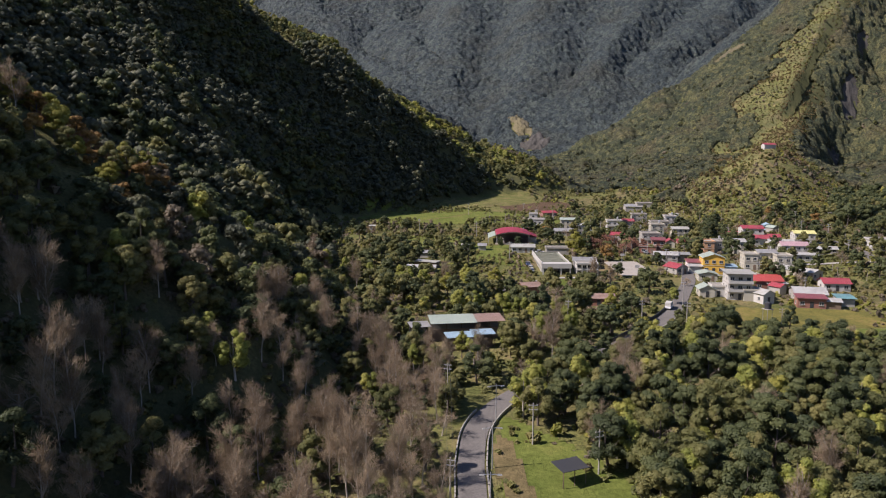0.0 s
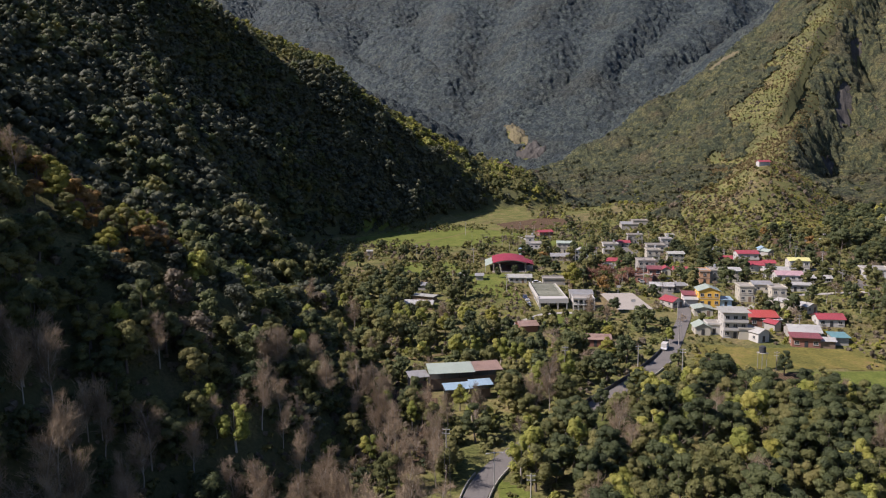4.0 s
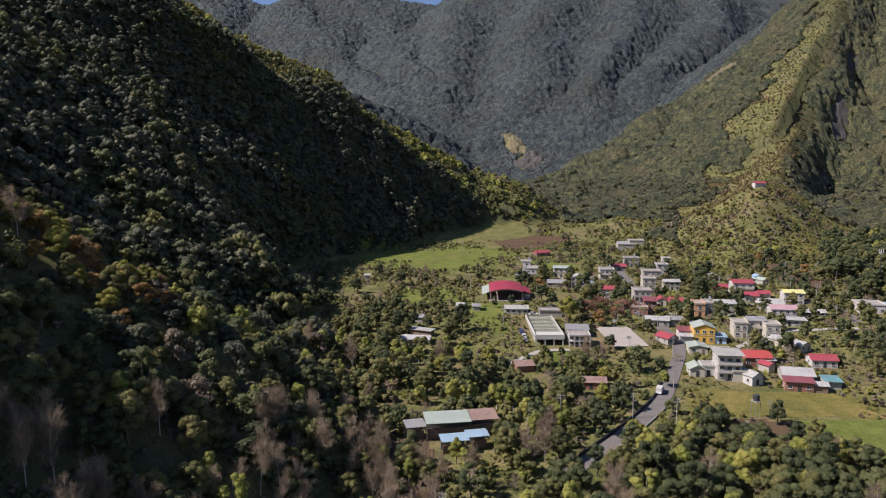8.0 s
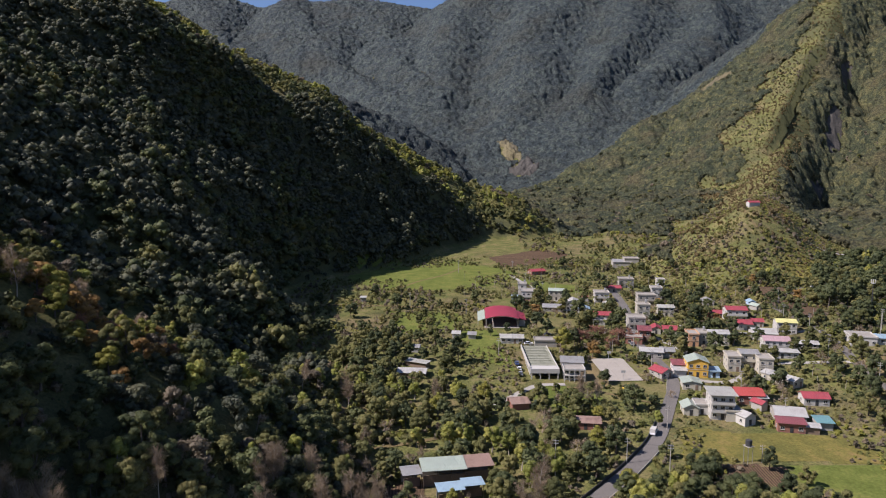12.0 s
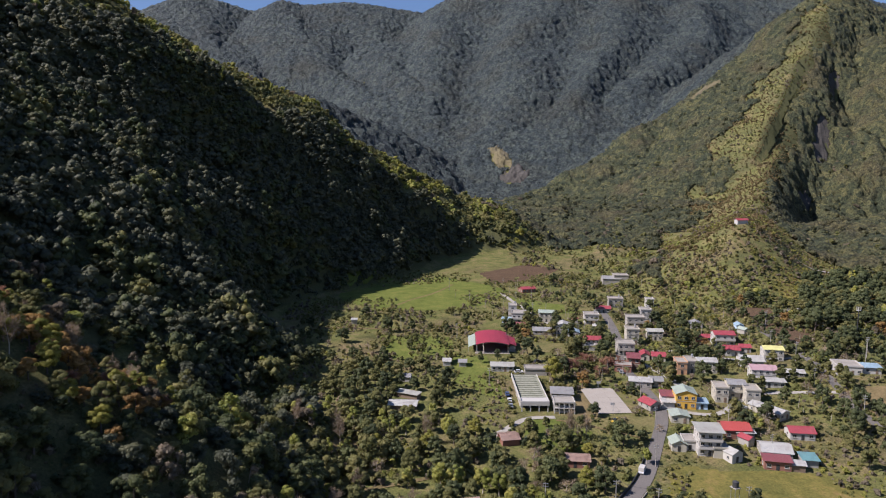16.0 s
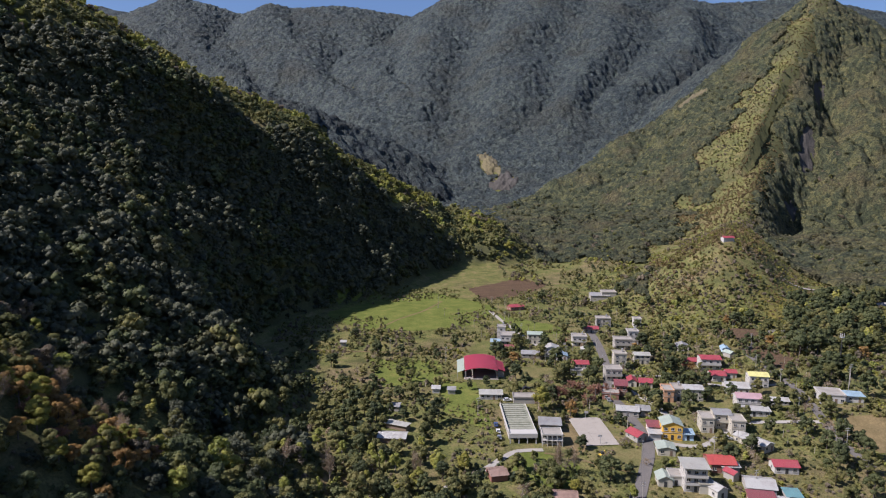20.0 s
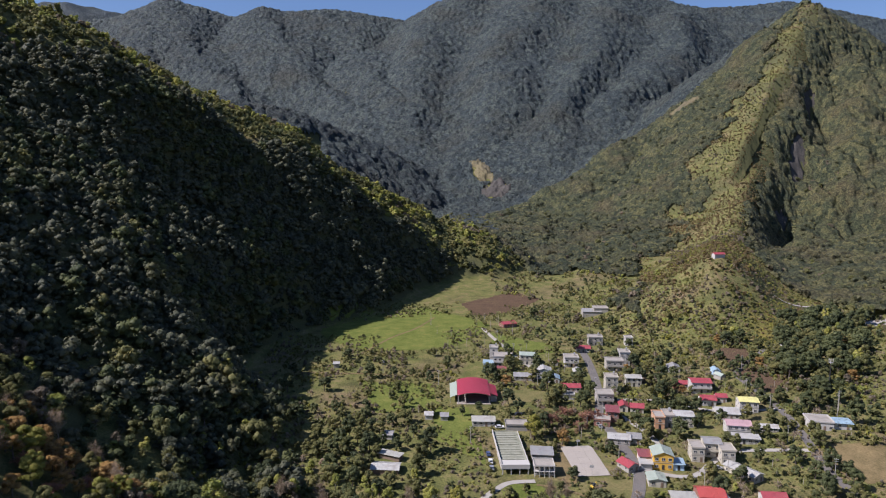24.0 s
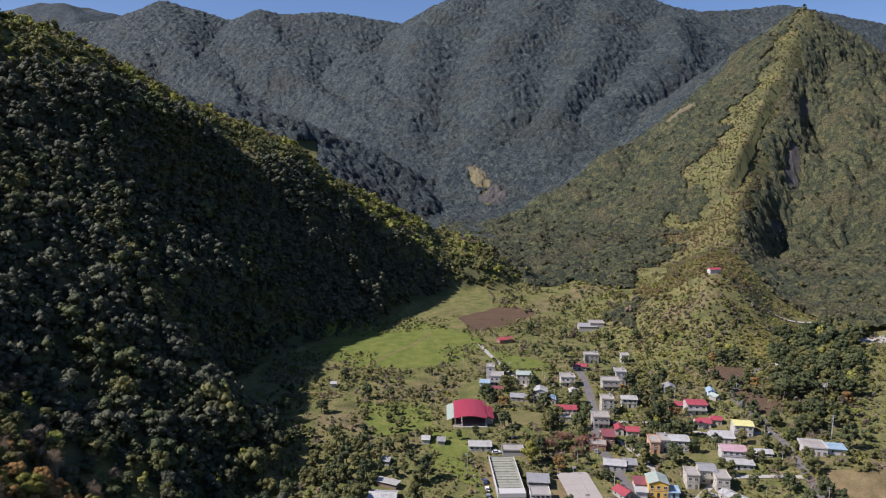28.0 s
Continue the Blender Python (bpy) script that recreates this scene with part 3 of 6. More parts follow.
def house(x, y, rz, w, d, floors, wall, kind, roof, label, trim=None, storey=3.0, over=0.5, rise=None, wins=True, tank=0, balcony=False, name="house", deck=None):
    """A village house; x, y is the middle of its front, which looks along -y before the turn."""
    w, d, storey = w * 0.94, d * 0.94, storey * 0.95
    z = float(height(x, y + d * 0.3))
    m = pose(x, y, z, 0, 0, rz)
    o = thing(name, m, label, "house" if name == "house" else name.replace("_", " "), "village houses" if name == "house" else "")
    H = floors * storey + 0.15
    c, sn = math.cos(radians(rz)), math.sin(radians(rz))
    for f in (0.2, 0.8):
        keep_clear(x - sn * d * f, y + c * d * f, 0.42 * w + 0.8)
    keep_clear(x + sn * 2.5, y - c * 2.5, 0.3 * w + 0.6)
    trim = trim or WHITE_PAINT
    bm = bmesh.new()
    box(bm, -w / 2, 0, -1.6, w / 2, d, H)
    rise = rise if rise is not None else 0.16 * (w if kind == "gabley" else d)
    if kind == "gablex":
        for s in (-1, 1):
            x0 = s * w / 2 - (0.16 if s > 0 else 0)
            v = [bm.verts.new(c) for c in ((x0, 0, H), (x0, d, H), (x0, d / 2, H + rise - 0.02), (x0 + 0.16, 0, H), (x0 + 0.16, d, H), (x0 + 0.16, d / 2, H + rise - 0.02))]
            bm.faces.new((v[0], v[2], v[1])); bm.faces.new((v[3], v[4], v[5]))
    if kind == "gabley":
        prism(bm, [(-w / 2, H), (w / 2, H), (0, H + rise - 0.02)], 0.0, 0.16)
        prism(bm, [(-w / 2, H), (w / 2, H), (0, H + rise - 0.02)], d - 0.16, d)
    part("wall", bm, wall, o)
    for f in range(1, floors):
        bm = bmesh.new()
        zz = f * storey
        for x0, y0, x1, y1 in ((-w / 2 - 0.12, -0.12, w / 2 + 0.12, -0.003), (-w / 2 - 0.12, 0, -w / 2 - 0.003, d), (w / 2 + 0.003, 0, w / 2 + 0.12, d)):
            box(bm, x0, y0, zz - 0.1, x1, y1, zz + 0.1)
        part("ledge", bm, CONCRETE, o)
    if kind == "flat":
        bm = bmesh.new()
        box(bm, -w / 2 - 0.3, -0.3, H + 0.003, w / 2 + 0.3, d + 0.3, H + 0.22)
        part("roof_slab", bm, deck or DECK, o)
        bm = bmesh.new()
        p = 0.75
        for x0, y0, x1, y1 in ((-w / 2 - 0.3, -0.3, w / 2 + 0.3, -0.15), (-w / 2 - 0.3, d + 0.15, w / 2 + 0.3, d + 0.3), (-w / 2 - 0.3, -0.15, -w / 2 - 0.15, d + 0.15), (w / 2 + 0.15, -0.15, w / 2 + 0.3, d + 0.15)):
            box(bm, x0, y0, H + 0.223, x1, y1, H + p)
        part("parapet", bm, wall, o)
    elif kind == "gablex":
        gable_roof(o, w, d, H + 0.004, rise, roof, over, "x")
    elif kind == "gabley":
        gable_roof(o, w, d, H + 0.004, rise, roof, over, "y")
    else:
        # a single pitch, falling to the front, on short posts over the wall
        bm = bmesh.new()
        r0, r1 = H + 0.35, H + 0.35 + rise
        a = [bm.verts.new(c) for c in ((-w / 2 - over, -over * 1.6, r0), (w / 2 + over, -over * 1.6, r0), (w / 2 + over, d + over, r1), (-w / 2 - over, d + over, r1))]
        b = [bm.verts.new((v.co.x, v.co.y, v.co.z + 0.08)) for v in a]
        bm.faces.new(a[::-1]); bm.faces.new(b)
        for i in range(4):
            j = (i + 1) % 4
            bm.faces.new((a[i], a[j], b[j], b[i]))
        part("roof_panel", bm, roof, o)
        for px in (-w / 2 + 0.1, w / 2 - 0.1):
            for py, top in ((0.1, 0.35), (d - 0.1, 0.33 + rise * (d - 0.1) / (d + over))):
                bm = bmesh.new()
                box(bm, px - 0.08, py - 0.08, H, px + 0.08, py + 0.08, H + top)
                part("roof_post", bm, STEEL, o)
        bm = bmesh.new()
        box(bm, -w / 2, 0, H + 0.003, w / 2, d, H + 0.05)
        part("roof_slab", bm, DECK, o)
    if wins:
        n = max(1, int(w / 2.7))
        ns = max(1, int(d / 3.6))
        for f in range(floors):
            zz = f * storey + 0.95
            for i in range(n):
                px = (i + 0.5) / n * w - w / 2
                if f == 0 and i == n // 2:
                    door(o, pose(px, -0.05, 0.02), 1.1, 2.15, DARK_IRON if n % 2 else TIMBER)
                else:
                    window(o, pose(px, 0, zz), 1.5, 1.25, trim)
            for s in (-1, 1):
                for i in range(ns):
                    window(o, pose(s * w / 2, (i + 0.5) / ns * d, zz, 0, 0, 90 * s), 1.2, 1.15, trim)
            for i in range(n):
                window(o, pose((i + 0.5) / n * w - w / 2, d, zz, 0, 0, 180), 1.5, 1.25, trim)
    if balcony:
        for f in range(1, floors):
            bm = bmesh.new()
            zz = f * storey
            box(bm, -w / 2, -1.3, zz - 0.12, w / 2, -0.125, zz + 0.04)
            part("balcony_slab", bm, CONCRETE, o)
            bm = bmesh.new()
            box(bm, -w / 2, -1.3, zz + 0.043, w / 2, -1.2, zz + 0.95)
            box(bm, -w / 2, -1.197, zz + 0.043, -w / 2 + 0.1, -0.125, zz + 0.95)
            box(bm, w / 2 - 0.1, -1.197, zz + 0.043, w / 2, -0.125, zz + 0.95)
            part("balcony_wall", bm, wall, o)
    for i in range(tank):
        water_tank(m @ pose(w * (0.28 - 0.3 * i), d * 0.72, H + (0.225 if kind == "flat" else rise)))
    return o


def water_tank(m):
    o = thing("water_tank", m, "stainless steel water tank on a house roof", "water tank", "roof water tanks")

    def body(bm):
        tube(bm, 0, 0, 0.5, 1.9, 0.55, 0.55, 12)
        tube(bm, 0, 0, 1.9, 2.1, 0.55, 0.2, 12)

    def stand(bm):
        for a in range(4):
            tube(bm, 0.4 * math.cos(a * 1.5708), 0.4 * math.sin(a * 1.5708), 0, 0.498, 0.04, 0.04, 5)

    shared("tank_body", bm_mesh(("tank_body",), STEEL, body), o)
    shared("tank_stand", bm_mesh(("tank_stand",), DARK_IRON, stand), o)


def strip(name, pts, width, mat, lift, label, category, step=2.0, kind="structure"):
    """A road or path laid on the ground along a polyline, smoothed."""
    P = [np.array(p, float) for p in pts]
    dense = []
    for i in range(len(P) - 1):
        p0, p1, p2, p3 = P[max(i - 1, 0)], P[i], P[i + 1], P[min(i + 2, len(P) - 1)]
        n = max(2, int(np.linalg.norm(p2 - p1) / step))
        for j in range(n):
            t = j / n
            dense.append(0.5 * (2 * p1 + (p2 - p0) * t + (2 * p0 - 5 * p1 + 4 * p2 - p3) * t * t + (3 * p1 - p0 - 3 * p2 + p3) * t ** 3))
    dense.append(P[-1])
    dense = np.array(dense)
    tan = np.gradient(dense, axis=0)
    tan /= np.linalg.norm(tan, axis=1)[:, None]
    nor = np.stack([-tan[:, 1], tan[:, 0]], 1)
    across = np.linspace(-0.5, 0.5, 5)
    rows = []
    zc = height(dense[:, 0], dense[:, 1])
    for a in across:
        q = dense + nor * a * width
        rows.append(np.stack([q[:, 0], q[:, 1], np.maximum(height(q[:, 0], q[:, 1]), zc) + lift], 1))
    V = np.stack(rows, 1).reshape(-1, 3)
    me = mesh_np(name, V, grid_faces(len(dense), len(across))[:, ::-1])
    me.materials.append(mat)
    ob = tagged(new(name, me), label, category, kind=kind)
    return ob, dense, nor


def inside(px, py, poly):
    r = np.zeros(px.shape, bool)
    for (ax, ay), (bx, by) in zip(poly, poly[1:] + poly[:1]):
        c = ((ay > py) != (by > py)) & (px < (bx - ax) * (py - ay) / (by - ay + 1e-9) + ax)
        r ^= c
    return r


def patch(name, poly, mat, lift, label, category, step=2.0):
    """A field lying on the ground inside an outline."""
    xs, ys = [p[0] for p in poly], [p[1] for p in poly]
    nx, ny = int((max(xs) - min(xs)) / step) + 2, int((max(ys) - min(ys)) / step) + 2
    X, Y = np.meshgrid(np.linspace(min(xs), max(xs), nx), np.linspace(min(ys), max(ys), ny))
    wobx, woby = (value_noise(X, Y, 9) - 0.5) * 3, (value_noise(Y, X, 9) - 0.5) * 3
    F = grid_faces(ny, nx)
    cx, cy = (X + wobx).ravel()[F].mean(1), (Y + woby).ravel()[F].mean(1)
    F = F[inside(cx, cy, poly)]
    V = np.stack([X, Y, height(X, Y) + lift], -1).reshape(-1, 3)
    used = np.unique(F)
    idx = np.zeros(len(V), int)
    idx[used] = np.arange(len(used))
    me = mesh_np(name, V[used], idx[F])
    me.materials.append(mat)
    return tagged(new(name, me), label, category, kind="structure")

# ---- fields, roads, paths ----
BUSY = []


def keep_clear(x, y, r):
    BUSY.append((x, y, r))


patch("field", [(88, 241), (104, 236), (140, 234), (148, 222), (142, 213), (113, 214), (95, 214), (80, 218)], FIELD_OLIVE, 0.10, "olive and ochre field of dry grass below the houses", "field")
patch("field", [(113, 212), (160, 212), (150, 186), (110, 180), (108, 198)], FIELD_GREEN, 0.12, "bright green grass field", "field")
patch("bare_plot", [(90, 213), (110, 211), (104, 196), (89, 196), (86, 206)], FIELD_BROWN, 0.14, "bare brown earth plot under trees", "plot")
patch("field", [(-68, 551), (-43, 586), (18, 612), (55, 576), (66, 551), (43, 493), (10, 477), (-20, 474), (-41, 488), (-59, 510)], FIELD_GREEN, 0.12, "bright green terraced field at the foot of the mountain", "field")
patch("field", [(50, 627), (102, 671), (125, 644), (94, 599), (58, 581)], FIELD_BROWN, 0.14, "brown ploughed field at the valley head", "field")
patch("field", [(62, 529), (100, 491), (110, 474), (87, 462), (62, 478)], FIELD_GREEN, 0.12, "green vegetable field among palms", "field")
patch("bare_plot", [(201, 457), (228, 456), (214, 408), (225, 392), (204, 363), (198, 372), (199, 404)], FIELD_BROWN, 0.16, "reddish bare earth slope above the houses", "plot")
patch("field", [(258, 518), (293, 512), (280, 470), (240, 452)], FIELD_OLIVE, 0.2, "terraced orchard plot with rows on the slope", "field")
patch("field", [(186, 306), (225, 300), (220, 270), (180, 274)], FIELD_DRY, 0.14, "dry brown field beside the road", "field")
patch("lawn", [(196, 355), (206, 353), (200, 326), (195, 326)], FIELD_GREEN, 0.14, "green verge beside the road", "grass")
patch("lawn", [(89, 319), (94, 319), (96, 279), (89, 264), (71, 273), (70, 283), (87, 285)], LAWN, 0.12, "short yellowish lawn round the court", "grass", 1.2)
patch("lawn", [(51, 391), (84, 390), (80, 371), (56, 369)], LAWN, 0.12, "dry school lawn behind the hall", "grass")
patch("yard", [(66, 320), (76, 316), (71, 279), (64, 276), (64, 298)], FIELD_DRY, 0.13, "worn earth yard beside the court", "yard", 1.2)
patch("field", [(-27, 410), (16, 404), (18, 363), (-15, 357)], FIELD_GREEN, 0.10, "rough green orchard grass", "field")
patch("field", [(16, 368), (32, 363), (35, 298), (14, 324)], FIELD_GREEN, 0.11, "green grass plot beside the school", "field")
patch("field", [(39, 280), (53, 280), (66, 266), (58, 251), (40, 256)], FIELD_GREEN, 0.11, "green overgrown bank in front of the school", "field")
patch("bare_plot", [(-36, 259), (-18, 268), (-17, 259), (-22, 244), (-36, 246)], FIELD_DRY, 0.13, "bare earth clearing among trees", "plot")
patch("clearing", [(12, 147), (24, 136), (34, 120), (38, 98), (9, 98)], FIELD_GREEN, 0.10, "grassy clearing beside the road", "grass", 1.4)
patch("clearing", [(10.5, 138), (15, 134), (17, 108), (9.5, 104)], FIELD_DRY, 0.16, "ochre dry grass strip beside the road", "grass", 1.2)
patch("bare_plot", [(-17, 200), (-2, 203), (-1, 189), (-14, 183)], FIELD_BROWN, 0.13, "brown garden plot beside the sheds", "plot")
patch("bare_plot", [(-14, 170), (0, 176), (2, 156), (-12, 148)], FIELD_BROWN, 0.13, "reddish leaf-strewn earth among bare trees", "plot")

MAIN = [(3, 70), (4, 95), (5, 115), (5.2, 126), (7, 140), (12, 152), (20, 163), (33, 177), (47, 193), (62, 211), (76, 231), (90, 261), (98, 280), (101, 296), (100, 326), (99, 348), (104, 364), (112, 400), (118, 440), (122, 480)]
road, road_line, road_nor = strip("road", MAIN, 5.0, ASPHALT, 0.16, "worn grey asphalt village road with leaf litter", "road")
strip("road", [(182, 262), (182, 284), (185, 300), (189, 320), (192, 339), (194, 362), (195, 388), (197, 402), (210, 419), (235, 446), (262, 452)], 4.0, ASPHALT, 0.17, "narrow concrete farm road climbing the slope", "road")
strip("lane", [(112, 302), (118, 318), (113, 341), (106, 362)], 3.2, CONCRETE, 0.19, "narrow concrete lane between houses", "lane")
strip("lane", [(101, 292), (122, 284), (150, 306), (186, 300)], 3.2, CONCRETE, 0.20, "concrete lane through the village", "lane")
strip("lane", [(108, 372), (135, 372), (165, 352), (193, 345)], 3.0, CONCRETE, 0.20, "concrete lane past red-roofed houses", "lane")
strip("driveway", [(8, 247), (17, 257), (29, 267), (36, 275), (43, 281), (54, 282)], 3.0, CONCRETE, 0.18, "pale concrete school driveway", "path")
strip("path", [(54, 279), (62, 276.5), (72, 270), (88, 260)], 1.5, FIELD_DRY, 0.21, "narrow dirt footpath from the school to the road", "path")
strip("path", [(-30, 470), (-24, 482), (-10, 512), (8, 540), (24, 578)], 1.8, FIELD_DRY, 0.20, "pale farm path across the green field", "path")
strip("path", [(60, 540), (64, 510), (70, 478), (76, 446), (84, 420), (100, 402)], 3.0, CONCRETE, 0.19, "narrow concrete farm lane", "lane")
strip("path", [(-70, 428), (-30, 424), (-4, 421), (12, 416), (25, 406)], 2.0, FIELD_DRY, 0.18, "dirt track through the orchard", "path")
strip("path", [(-30, 222), (-16, 226), (-2, 231), (10, 236)], 2.2, FIELD_DRY, 0.17, "dirt track above the sheds", "path")
strip("path", [(254, 640), (252, 604), (249, 566), (246, 535)], 1.8, FIELD_DRY, 0.5, "worn dirt path down the grassy knoll", "path")
strip("road", [(296, 550), (329, 540.5), (352, 536), (378, 531), (430, 518)], 3.6, CONCRETE, 0.6, "pale valley road at the foot of the wooded slope", "road")
patch("gravel_bank", [(318, 493), (352, 488), (384, 470), (352, 468), (322, 478)], CONCRETE, 0.3, "pale gravel bank beside the valley road", "gravel")
for p, q in ((310, 546), (322, 543), (334, 540), (346, 537), (358, 535), (370, 532), (382, 530), (335, 482), (350, 478), (366, 474), (258, 564)):
    keep_clear(p, q, 4)
for p in road_line[::2]:
    keep_clear(p[0], p[1], 4.2)


def guard_wall(side, y0, y1, gap, hgt, mat, label, piece):
    """A row of blocks standing along one edge of the road."""
    o = thing("guard_wall", pose(0, 0, 0), label, "guard wall")
    s = 0.0
    last = None
    for p, n in zip(road_line, road_nor):
        if not y0 < p[1] < y1:
            continue
        q = p + n * side * 2.95
        if last is not None:
            d = q - last
            L = float(np.hypot(*d))
            k = max(1, int(round(L / gap)))
            for i in range(k):
                c = last + d * (i + 0.5) / k
                ln = L / k

                def blk(bm):
                    l = round(ln, 1) * 0.5 - 0.03
                    b = box(bm, -l, -0.16, -0.6, l, 0.16, hgt)
                    for v in b[4:]:
                        v.co.y *= 0.75

                me = bm_mesh((piece, round(ln, 1), hgt, mat.name), mat, blk)
                shared(piece, me, o, "", pose(c[0], c[1], float(height(c[0], c[1])) + 0.1, 0, 0, math.degrees(math.atan2(d[1], d[0]))))
        last = q
    return o


guard_wall(-1, 96, 160, 2.0, 0.55, CONCRETE, "low pale concrete kerb wall along the road", "block")
guard_wall(1, 96, 150, 2.0, 0.45, CONCRETE, "low concrete kerb along the road edge", "block")
guard_wall(1, 186, 246, 1.3, 0.95, DARK_IRON, "dark planter blocks lining the road edge", "planter")
guard_wall(-1, 190, 226, 2.0, 0.5, CONCRETE, "pale concrete kerb along the road", "block")

# the sports court
court = thing("sports_court", pose(79.3, 299.5, float(height(79.3, 299.5)), 0, 0, 3), "pale concrete basketball court with worn surface", "court")
for i in range(3):
    for j in range(5):
        bm = bmesh.new()
        x0, y0 = -7.3 + i * 4.9, -14 + j * 5.6
        zc = [float(height(79.3 + x, 299.5 + y)) - float(height(79.3, 299.5)) + 0.32 for x in (x0, x0 + 4.86) for y in (y0, y0 + 5.56)]
        v = box(bm, x0, y0, -0.6, x0 + 4.86, y0 + 5.56, 0.2)
        for q, zz in zip((v[4], v[7], v[5], v[6]), zc):
            q.co.z = zz
        part("slab", bm, COURT, court)
for yy in (-13, 13):
    o = thing("basketball_hoop", pose(79.3, 299.5 + yy, float(height(79.3, 299.5 + yy)) + 0.3, 0, 0, 0 if yy > 0 else 180), "steel basketball hoop stand on the court", "hoop", "court hoops")
    bm = bmesh.new(); tube(bm, 0, 0, 0, 3.2, 0.09); part("pole", bm, STEEL, o)
    bm = bmesh.new(); box(bm, -0.9, -0.85, 2.8, 0.9, -0.8, 3.85); part("backboard", bm, WHITE_PAINT, o)
    bm = bmesh.new(); box(bm, -0.05, -0.8, 3.0, 0.05, 0.05, 3.1); part("arm", bm, STEEL, o)
keep_clear(79, 292, 10); keep_clear(79, 306, 10); keep_clear(79, 299, 10)
for a, b, r in ((124, 226, 14), (105, 226, 14), (128, 200, 14), (-5, 545, 32), (5, 500, 26), (25, 560, 30), (-40, 540, 24), (88, 640, 22), (72, 610, 18), (84, 488, 16), (24, 340, 9), (66, 380, 13), (90, 275, 8), (203, 288, 14), (214, 440, 14), (206, 385, 8), (18, 125, 8), (24, 110, 10), (100, 204, 7)):
    keep_clear(a, b, r)

# ---- the village ----
house(104.6, 246.8, -8, 8.8, 8.5, 3, WHITE_PAINT, "mono", ROOF_CREAM, "three-storey white house under a raised cream sheet roof", storey=3.1, over=0.9, rise=0.3, balcony=True)
house(99.0, 251.6, -8, 4.6, 6.5, 1, WHITE_PAINT, "flat", DECK, "white single-storey wing with a flat roof terrace", storey=3.4)
house(94.6, 250.6, -8, 5.6, 7, 1, BEIGE_PAINT, "gabley", ROOF_GREEN, "low cream house with a pale green gable roof beside the road", rise=1.3)
house(108.0, 245.1, -8, 5.4, 6, 1, BEIGE_PAINT, "flat", DECK, "small cream block with a flat roof in front of a house", wins=False, storey=3.6)
house(112.5, 241.6, 20, 5.1, 13, 1, WHITE_PAINT, "gabley", ROOF_WHITE, "white barn with a white sheet gable roof", rise=1.2, storey=3.4)
house(121.1, 260.8, -6, 10.7, 10, 1, RED_BRICK, "gablex", ROOF_SCARLET, "brown house under a bright scarlet sheet roof", rise=1.6, storey=3.6)
house(124.0, 260.3, -6, 7.1, 4, 1, GREY_WALL, "mono", ROOF_WHITE, "lean-to with a white sheet awning by a red roof", rise=0.5, wins=False, storey=2.4)
house(123.5, 254.4, 25, 3.5, 5, 1, GREY_WALL, "gabley", ROOF_RED, "small shed with a tilted red sheet roof", rise=0.9, wins=False)
house(127.9, 243.0, -14, 10.8, 11, 1, GREY_WALL, "gablex", ROOF_WHITE, "low house with a broad patched white sheet roof", rise=1.5)
house(124.4, 235.8, -14, 9.5, 5, 1, RED_BRICK, "mono", ROOF_MAROON, "brown brick lean-to with a rusty roof", rise=0.6)
house(131.1, 234.6, -14, 5.0, 5, 1, TIMBER, "gablex", ROOF_WHITE, "small timber shed with a white sheet roof", rise=0.7, wins=False, storey=2.5)
house(137.2, 237.6, -10, 5.5, 6, 1, GREY_WALL, "mono", ROOF_TEAL, "long shed with a teal sheet roof at the field edge", rise=0.5, wins=False, storey=2.4)
house(145.9, 259.4, -8, 9.8, 7, 1, WHITE_PAINT, "gablex", ROOF_RED, "white cottage with a faded red sheet roof", rise=1.4)
house(148.2, 277.9, 28, 6.8, 16, 1, BEIGE_PAINT, "gabley", ROOF_WHITE, "long cream house with a white sheet roof", rise=0.9)
house(129.9, 296.8, -10, 5.8, 9, 2, BEIGE_PAINT, "flat", DECK, "two-storey cream wing with a grey flat roof", storey=3.2)
house(142.3, 293.6, -10, 6.2, 9, 2, BEIGE_PAINT, "flat", DECK, "two-storey cream wing with a grey roof beside a yard", storey=3.2)
house(138.5, 300.9, -10, 7.8, 9, 2, BEIGE_PAINT, "gablex", ROOF_GREY, "two-storey cream house with a grey sheet roof between wings", rise=0.9, storey=3.3, balcony=True)
house(111.6, 290.1, -10, 9.0, 10, 2, YELLOW_PAINT, "gabley", ROOF_GREEN, "ochre yellow two-storey house with a pale green gable roof", rise=1.5, storey=3.3)
house(118.3, 289.4, -10, 4.9, 6, 1, PALE_BLUE, "mono", ROOF_BLUE, "small pale blue annex with a sheet roof", rise=0.4, storey=2.5)
house(98.2, 288.6, 24, 6.3, 8, 1, GREY_WALL, "gabley", ROOF_RED, "low grey house with a red sheet gable roof", rise=1.4, storey=2.7)
house(105.9, 295.9, -10, 6.0, 7, 1, PINK_WALL, "mono", ROOF_MAROON, "pink house with a maroon sheet roof", rise=0.6)
house(104.2, 290.2, -10, 5.3, 4, 1, WHITE_PAINT, "mono", ROOF_WHITE, "white porch beside a yellow house", rise=0.4, storey=2.6, wins=False)
house(104.0, 275.6, -10, 7.5, 8, 1, BEIGE_PAINT, "gabley", ROOF_GREEN, "cream carport house with a pale green sheet roof", rise=0.8, storey=2.9)
house(158.7, 312.9, -12, 15.0, 5, 1, WHITE_PAINT, "mono", ROOF_WHITE, "white garden wall house with a white sheet porch roof", rise=0.5, storey=2.6)
house(159.8, 320.3, -12, 11.9, 9, 2, WHITE_PAINT, "gablex", ROOF_PINK, "white two-storey house with a faded pink sheet roof", rise=1.3, storey=2.9)
